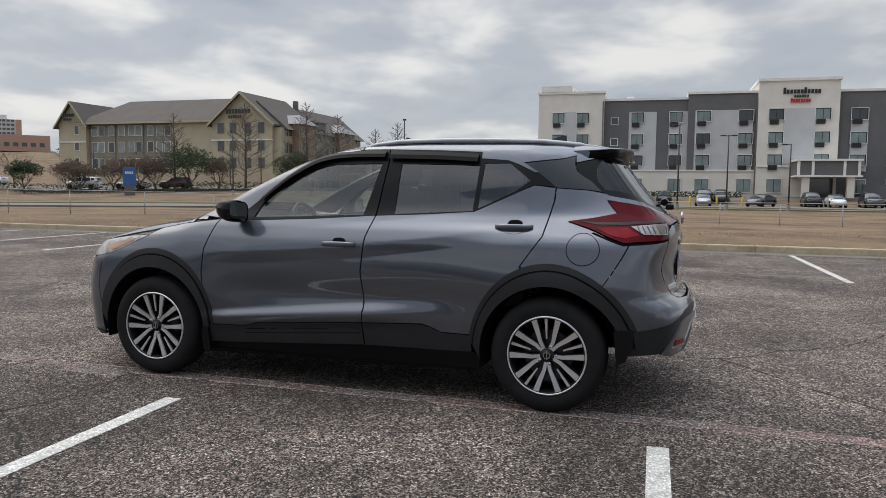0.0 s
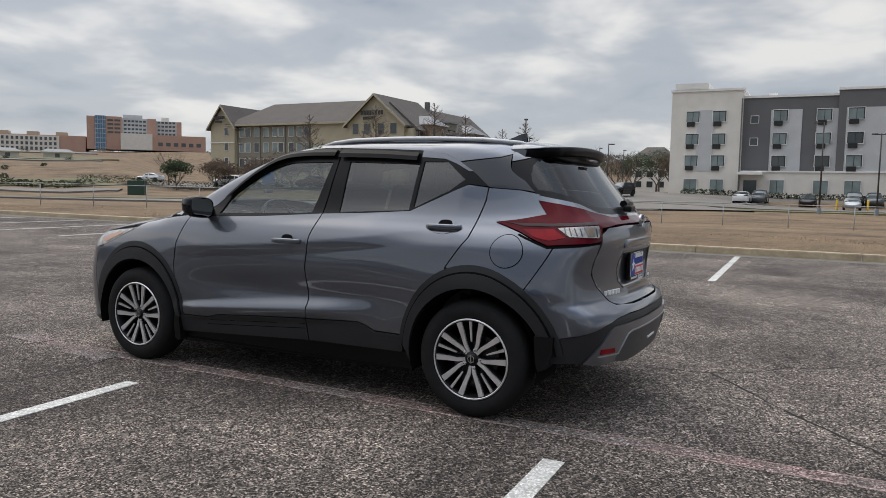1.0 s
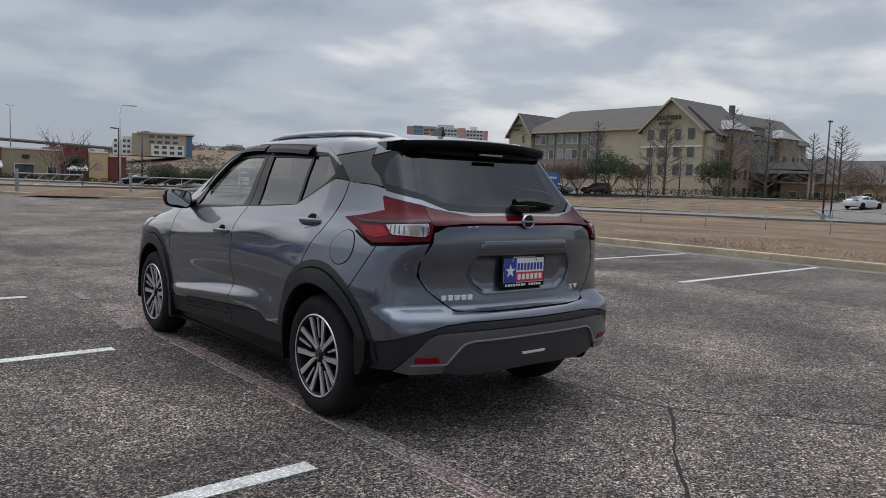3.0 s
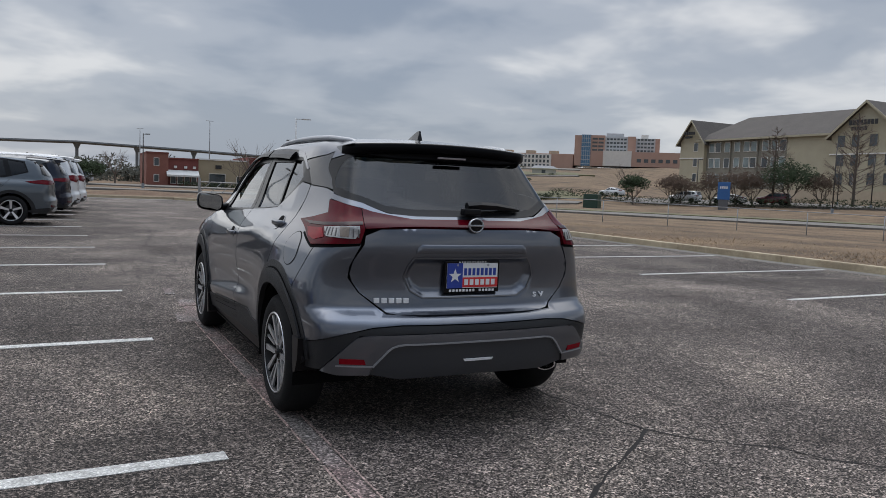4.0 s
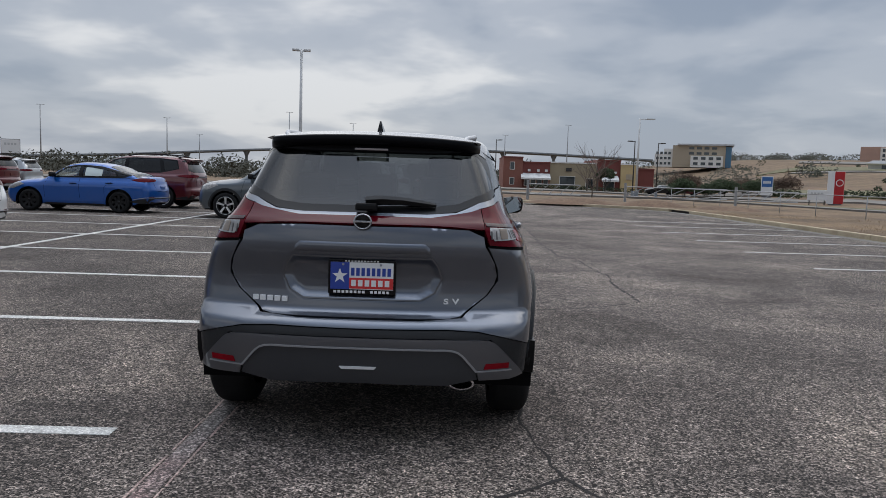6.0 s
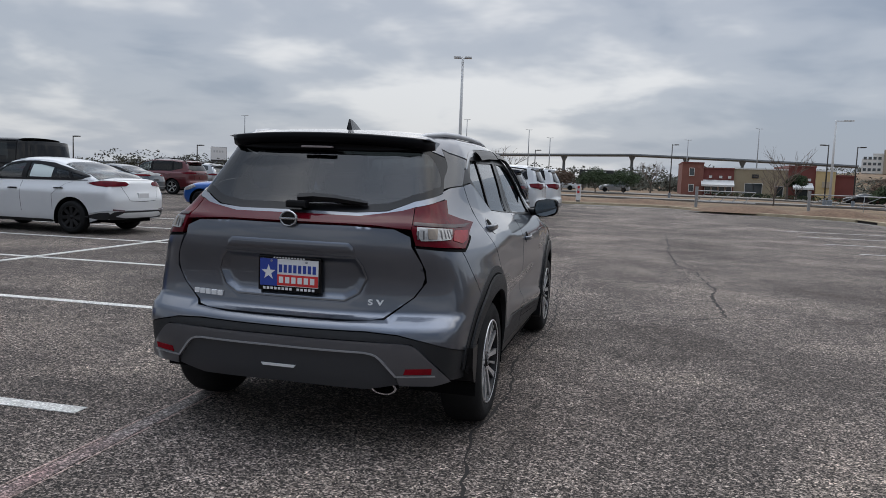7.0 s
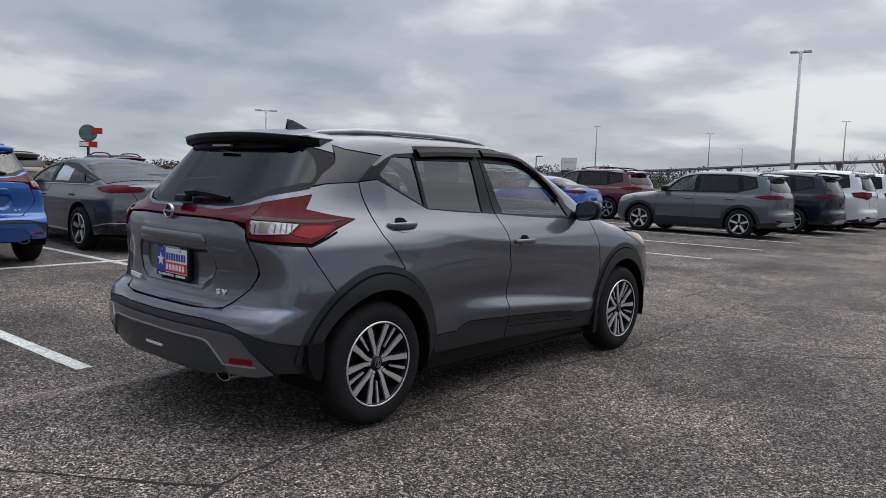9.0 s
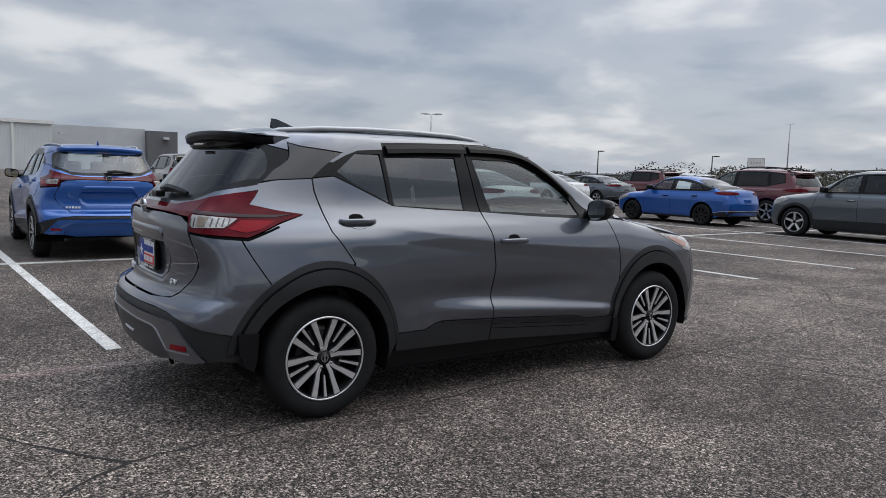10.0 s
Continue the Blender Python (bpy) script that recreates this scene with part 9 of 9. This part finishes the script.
lot_car("navy_suv", "dark navy three row crossover parked in a bay", "suv", SUV_L, P_NAVY, W(-2.95, 20.95), wr=0.38)
lot_car("white_suv", "large white sport utility parked in a bay", "suv", SUV_XL, P_WHITE, W(-2.80, 23.9), wr=0.40, lamp="block")
lot_car("white_suv", "large white sport utility at the end of the row", "suv", SUV_XL, P_WHITE, W(-2.55, 27.2), wr=0.40, lamp="block")
lot_car("blue_sedan", "bright blue small saloon with paper in its window", "sedan", SEDAN_S, M_BLUE_PAINT, W(-9.25, 18.1), "steel", 0.315, sticker=True)
lot_car("white_sedan", "white small saloon on black steel wheels", "sedan", SEDAN_S, P_WHITE, W(-8.75, 8.85), "steel", 0.315, sticker=True, grid=0.07)
lot_car("charcoal_sedan", "charcoal saloon with paper in its window", "sedan", SEDAN_L, P_CHAR, W(-8.15, 3.15), "five", 0.335, sticker=True, grid=0.07)
lot_car("maroon_suv", "maroon three row crossover with black roof rack", "suv", SUV_L, P_MAROON, W(-9.4, 21.85), wr=0.38, rack=True)
lot_car("maroon_suv", "maroon crossover with roof rails in a far bay", "suv", SUV_L, P_MAROON, W(-21.1, 30.2), wr=0.38, rack=True)
lot_car("maroon_suv", "maroon crossover with roof rails behind a saloon", "suv", SUV_M, P_MAROON, W(-22.3, 9.6), wr=0.36, rack=True)
lot_car("black_van", "long black passenger van parked across the lot", "van", VAN, P_BLACK, W(-17.3, 15.9), wr=0.37)
lot_car("tan_suv", "dusty tan old sport utility", "suv", SUV_M, P_TAN, W(-22.0, 6.0), wr=0.36, lamp="tall")
lot_car("grey_sedan", "grey saloon parked across the lot", "sedan", SEDAN_L, P_SLATE, W(-20.6, 25.8), wr=0.33)
lot_car("white_sedan", "white saloon parked across the lot", "sedan", SEDAN_L, P_WHITE, W(-20.2, 22.2), wr=0.33)
lot_car("silver_suv", "silver crossover far across the lot", "suv", SUV_M, P_SILVER, W(-22.5, 35.0), wr=0.36, far=True, grid=0.15)
lot_car("white_suv", "white utility far across the lot", "suv", SUV_L, P_WHITE, W(-26.5, 41.0), wr=0.37, far=True, grid=0.15)
lot_car("black_suv", "black crossover with roof rails across the lot", "suv", SUV_L, P_BLACK, W(-17.3, 11.3), wr=0.37, rack=True)
# cars at the hotels, on the street and at the restaurants
FAR = [
    (93.0, 6.2, 90, "suv", SUV_M, P_CHAR), (87.0, 7.75, -90, "sedan", SEDAN_L, P_WHITE), (93.5, 1.0, 90, "sedan", SEDAN_L, P_BLACK), (87.0, -3.4, 90, "sedan", SEDAN_S, P_SILVER), (94.0, -3.7, 90, "suv", SUV_L, P_BLACK), (94.2, -5.7, 90, "suv", SUV_M, P_CHAR), (86.5, -10.2, 60, "sedan", SEDAN_L, P_CHAR),
    (88.9, -15.0, 90, "suv", SUV_M, P_BLACK), (88.0, -17.3, 90, "sedan", SEDAN_S, P_WHITE), (88.2, -20.8, 90, "suv", SUV_M, P_CHAR), (88.4, -23.4, 90, "sedan", SEDAN_S, P_SILVER),
    (80.5, 29.6, -102, "sedan", SEDAN_L, P_WHITE), (85.6, 20.6, 74, "suv", SUV_M, P_BLACK), (80.5, 78.0, 20, "suv", SUV_L, P_WHITE), (83.0, 72.0, 20, "sedan", SEDAN_L, P_WHITE), (85.5, 66.5, 20, "suv", SUV_M, P_MAROON), (78.0, 92.0, 20, "sedan", SEDAN_S, P_WHITE),
    (33.0, 108.5, 90, "sedan", SEDAN_L, P_BLACK), (36.5, 108.0, 90, "suv", SUV_M, P_MAROON), (41.0, 109.0, 90, "sedan", SEDAN_S, P_WHITE), (-8, 112.0, 90, "sedan", SEDAN_S, P_WHITE), (0, 111.0, 90, "suv", SUV_M, P_SILVER),
]
for x, y, turn, kind, dims, paint in FAR:
    word = {id(P_BLACK): "black", id(P_SILVER): "silver", id(P_CHAR): "charcoal", id(P_WHITE): "white", id(P_MAROON): "maroon"}[id(paint)]
    z = height(x, y) + 0.21
    lot_car(word + "_" + ("sedan" if kind == "sedan" else "suv"), "distant " + word + (" saloon" if kind == "sedan" else " crossover") + " standing beyond the grass", kind, dims, paint, pose(x, y, z, 0, 0, turn), wr=0.34, grid=0.25, far=True, group="distant cars")


# ---- trees, hedges, far woods ----
M_BARK = material("grey_brown_bark", (0.105, 0.085, 0.07), 0.95, vary=0.2, vary_scale=3)
M_TWIG = material("winter_twig", (0.14, 0.105, 0.085), 0.95, vary=0.2, vary_scale=2)
M_LEAF_DARK = material("evergreen_leaf", (0.030, 0.045, 0.020), 0.7, vary=0.4, vary_scale=1.5, spec=0.1)
M_LEAF_BROWN = material("brown_winter_leaf", (0.085, 0.058, 0.042), 0.8, vary=0.35, vary_scale=1.5, spec=0.1)
M_HEDGE = material("dark_hedge_leaf", (0.028, 0.036, 0.018), 0.8, vary=0.4, vary_scale=3, spec=0.1)


def branches(bm, p, d, length, radius, depth, r, spread, tips, sides=5):
    q = p + d * length * 0.5 + Vector((r.gauss(0, 0.04), r.gauss(0, 0.04), 0.02)) * length
    e = p + d * length + Vector((r.gauss(0, 0.05), r.gauss(0, 0.05), 0.03)) * length
    tube(bm, [p, q, e], [radius, radius * 0.8, radius * 0.62], sides if depth > 1 else 3, cap=False)
    tips.append(e)
    if depth == 0:
        return
    n = r.choice((2, 3, 3)) if depth > 1 else r.choice((3, 4))
    for k in range(n):
        t = r.uniform(0.45, 1.0)
        a = p.lerp(e, t)
        nd = (d + Vector((r.uniform(-1, 1), r.uniform(-1, 1), r.uniform(-0.25, 0.75))) * spread).normalized()
        branches(bm, a, nd, length * r.uniform(0.55, 0.78), radius * 0.55, depth - 1, r, spread, tips, sides)


def bare_tree(name, label, x, y, h, seed, spread=0.75, depth=4, conical=False, twig=None):
    r = random.Random(seed)
    z = height(x, y)
    t = empty(name, label, "tree", "bare trees", at=pose(x, y, z - 0.05))
    bm = bmesh.new()
    tips = []
    if conical:
        tube(bm, [(0, 0, 0), (0.05, 0, h * 0.5), (0, 0.05, h)], [h * 0.017, h * 0.011, 0.02], 7)
        part("trunk", bm, M_BARK, t)
        bm = bmesh.new()
        for k in range(60):
            u = 0.14 + 0.84 * k / 60
            a = k * 2.4 + r.uniform(-0.3, 0.3)
            l = h * 0.36 * (1 - u) ** 0.8 + 0.25
            d = Vector((math.cos(a), math.sin(a), r.uniform(0.25, 0.6))).normalized()
            branches(bm, Vector((0, 0, h * u)), d, l * 0.62, h * 0.0042, 3 if u < 0.7 else 2, r, 0.55, tips, 4)
        part("crown", bm, M_TWIG, t)
    else:
        th = h * 0.25
        tube(bm, [(0, 0, 0), (0.04 * h * 0.1, 0, th * 0.5), (0, 0, th)], [h * 0.022, h * 0.017, h * 0.015], 7)
        part("trunk", bm, M_BARK, t)
        bm = bmesh.new()
        for k in range(5):
            a = math.tau * k / 5 + r.uniform(-0.3, 0.3)
            d = Vector((math.cos(a) * spread, math.sin(a) * spread, 1.0)).normalized()
            branches(bm, Vector((0, 0, th * r.uniform(0.8, 1.0))), d, h * 0.30, h * 0.010, depth, r, spread, tips, 4)
        part("crown", bm, twig or M_TWIG, t)
    return t


def leaf_mass(bm, centre, rad, n, size, r):
    for _ in range(n):
        d = Vector((r.gauss(0, 1), r.gauss(0, 1), r.gauss(0, 1)))
        d.normalize()
        d *= r.uniform(0.45, 1.0) ** 0.6
        p = Vector(centre) + Vector((d.x * rad[0], d.y * rad[1], d.z * rad[2]))
        a = Vector((r.gauss(0, 1), r.gauss(0, 1), r.gauss(0, 0.7))).normalized() * size * r.uniform(0.6, 1.4)
        b = a.orthogonal().normalized() * size * r.uniform(0.4, 0.9)
        vs = [bm.verts.new(v) for v in (p - a, p - b * 0.6, p + a, p + b * 0.6)]
        bm.faces.new(vs)


def leafy_tree(name, label, x, y, h, w, seed, mat, n=1500, size=0.18, base=0.16):
    r = random.Random(seed)
    t = empty(name, label, "tree", "leafy trees", at=pose(x, y, height(x, y) - 0.05))
    bm = bmesh.new()
    tips = []
    tube(bm, [(0, 0, 0), (0.05, 0.02, h * base * 0.6), (0, 0, h * base * 1.2)], [h * 0.03, h * 0.024, h * 0.02], 7)
    for k in range(5):
        a = math.tau * k / 5 + r.uniform(-0.3, 0.3)
        branches(bm, Vector((0, 0, h * base)), Vector((math.cos(a) * 0.8, math.sin(a) * 0.8, 0.9)).normalized(), h * 0.28, h * 0.012, 2, r, 0.6, tips, 4)
    part("trunk", bm, M_BARK, t)
    bm = bmesh.new()
    clumps = 13
    for k in range(clumps):
        a = k * 2.4
        q = math.sqrt((k + 0.5) / clumps)
        c = (math.cos(a) * w * 0.36 * q, math.sin(a) * w * 0.36 * q, h * (base + 0.40 + 0.24 * (1 - q * q) + r.uniform(-0.10, 0.08)))
        s = w * r.uniform(0.15, 0.24)
        leaf_mass(bm, c, (s, s, s * 0.75), int(n * 1.5) // clumps, size, r)
    part("crown", bm, mat, t)
    return t


leafy_tree("live_oak", "round dark evergreen oak before the hotel", 85.0, 65.2, 6.6, 8.5, 1, M_LEAF_DARK, 2600)
leafy_tree("live_oak", "dark evergreen oak standing on the verge", 71.6, 81.0, 4.8, 5.0, 2, M_LEAF_DARK, 1600)
leafy_tree("live_oak", "dark evergreen oak beside the gabled hotel", 95.9, 55.0, 6.0, 7.0, 3, M_LEAF_DARK, 1800)
for k, (x, y, h) in enumerate(((84.5, 67.5, 11.0), (89.6, 59.2, 12.5), (95.5, 52.5, 13.0), (99.2, 49.1, 11.5), (101.6, 43.9, 9.5), (103, 40.8, 10.5))):
    bare_tree("bare_tree", "tall bare winter tree with fine twigs", x, y, h, 10 + k, conical=True)
for k, (x, y, h, w) in enumerate(((79.0, 73.3, 5.0, 5.5), (81.1, 70.9, 5.5, 6.0), (76.3, 76.4, 4.6, 4.6), (82.5, 69.2, 5.0, 5.0), (77.5, 79.5, 5.0, 5.2), (87, 62, 5, 5))):
    leafy_tree("brown_tree", "low tree with brown winter leaves", x, y, h, w, 30 + k, M_LEAF_BROWN, 2000, 0.13)
for k, (x, y, h) in enumerate(((76.5, 88, 6.5), (104.7, 36.5, 7.0), (105.6, 33.8, 8.0), (112, 31, 8.5), (125, 36, 8.0), (135, 33, 9.0), (150, 30, 9.5), (22.5, 110.5, 9.0), (20.5, 108, 6.0), (12, 58, 3.2), (-20, 125, 9), (-26, 122, 8), (4, 118, 7), (60, 128, 4.5), (47, 118, 3.6))):
    bare_tree("bare_tree", "bare spreading winter tree", x, y, h, 50 + k, depth=3)
for k, (x, y, h, w) in enumerate(((33, 101, 3.4, 5.5), (38, 99.5, 2.4, 5), (42, 98, 2.3, 5), (47, 101, 2.5, 5), (0, 106, 3.4, 5.5), (-4, 107, 3.6, 6), (-9, 108, 3.2, 5), (24, 112, 4.5, 3.5), (30, 92, 2.4, 4.0), (112, 42, 5, 8), (170, 30, 9, 12), (180, 24, 10, 14), (192, 33, 9, 13), (205, 22, 10, 14), (139, 41, 7.6, 9), (142, 36.5, 8.0, 9), (139, 32.5, 8.2, 9), (143, 29, 8.6, 9), (140, 25.5, 8.0, 9), (154, 22, 8, 11), (37, 104, 1.8, 4), (43, 106, 2.0, 4.5))):
    leafy_tree("evergreen_tree", "dark green tree beyond the street", x, y, h, w, 80 + k, M_LEAF_DARK if k % 3 else M_LEAF_BROWN, 1900, 0.15)


def hedge(line, w, h, label, seed, leaf=0.16, n=80):
    r = random.Random(seed)
    bm = bmesh.new()
    pts = []
    for (a, b), (c, d) in zip(line, line[1:]):
        m = max(1, int(math.hypot(c - a, d - b) / 0.9))
        pts += [(a + (c - a) * k / m, b + (d - b) * k / m) for k in range(m)]
    for x, y in pts:
        leaf_mass(bm, (x, y, height(x, y) + h * 0.5), (w * 0.75, w * 0.75, h * 0.55), n, leaf, r)
    tagged(part("hedge", bm, M_HEDGE), label, "hedge")


hedge([(68, 96), (74, 80), (82, 66), (90, 54), (96, 46)], 1.6, 1.3, "clipped dark green hedge before the hotel drive", 3)
hedge([(97, 46), (104, 38), (112, 30)], 1.2, 1.1, "clipped dark green hedge along the side street", 4)
hedge([(98.8, 16), (99.0, 2), (98.9, -9)], 0.8, 0.9, "low shrubs along the white hotel", 5)
hedge([(14, 121), (34, 120)], 0.9, 0.8, "low shrubs before the restaurants", 6)


hedge(bow(108, 24, 36, 3), 1.0, 1.0, "low dark shrubs beside the lane", 8, 0.24, 50)


def field_shrubs():
    """Small dark clumps scattered over the slope below the hospital."""
    r = random.Random(41)
    bm = bmesh.new()
    for k in range(26):
        d, a = r.uniform(112, 330), radians(r.uniform(18, 35))
        x, y = d * math.sin(a), d * math.cos(a)
        q = r.uniform(0.35, 1.0) * (0.7 + d / 300)
        leaf_mass(bm, (x, y, height(x, y) + q * 0.55), (q * 1.2, q * 1.2, q * 0.75), 46, 0.25 + q * 0.12, r)
    tagged(part("field_shrubs", bm, M_HEDGE), "small dark shrubs scattered over the dry slope", "shrubs", kind="stuff")


field_shrubs()


def far_woods():
    """Uneven dark tree line along the horizon."""
    r = random.Random(77)
    bm = bmesh.new()
    for k in range(520):
        a = r.uniform(-10, 200)
        d = r.uniform(330, 620) if a > 75 else r.uniform(445, 560) if a > 45 else r.uniform(300, 460)
        x, y = d * math.cos(radians(a)), d * math.sin(radians(a))
        z = height(x, y)
        s = r.uniform(2.5, 6.0)
        if 190 < x < 310 and 280 < y < 400:
            continue
        leaf_mass(bm, (x, y, z + s * 0.30), (s * 1.6, s * 1.6, s * 0.58), 300, 0.62, r)
    for k in range(150):
        x, y, s = r.uniform(-125, 80), r.uniform(150, 205), r.uniform(1.6, 3.4)
        leaf_mass(bm, (x, y, height(x, y) + s * 0.75), (s * 1.5, s * 1.5, s * 0.95), 150, 0.42, r)
    tagged(part("far_woods", bm, material("far_wood_foliage", (0.055, 0.055, 0.040), 0.9, vary=0.35, vary_scale=0.08)), "dark winter tree line on the horizon", "trees", kind="stuff")


far_woods()
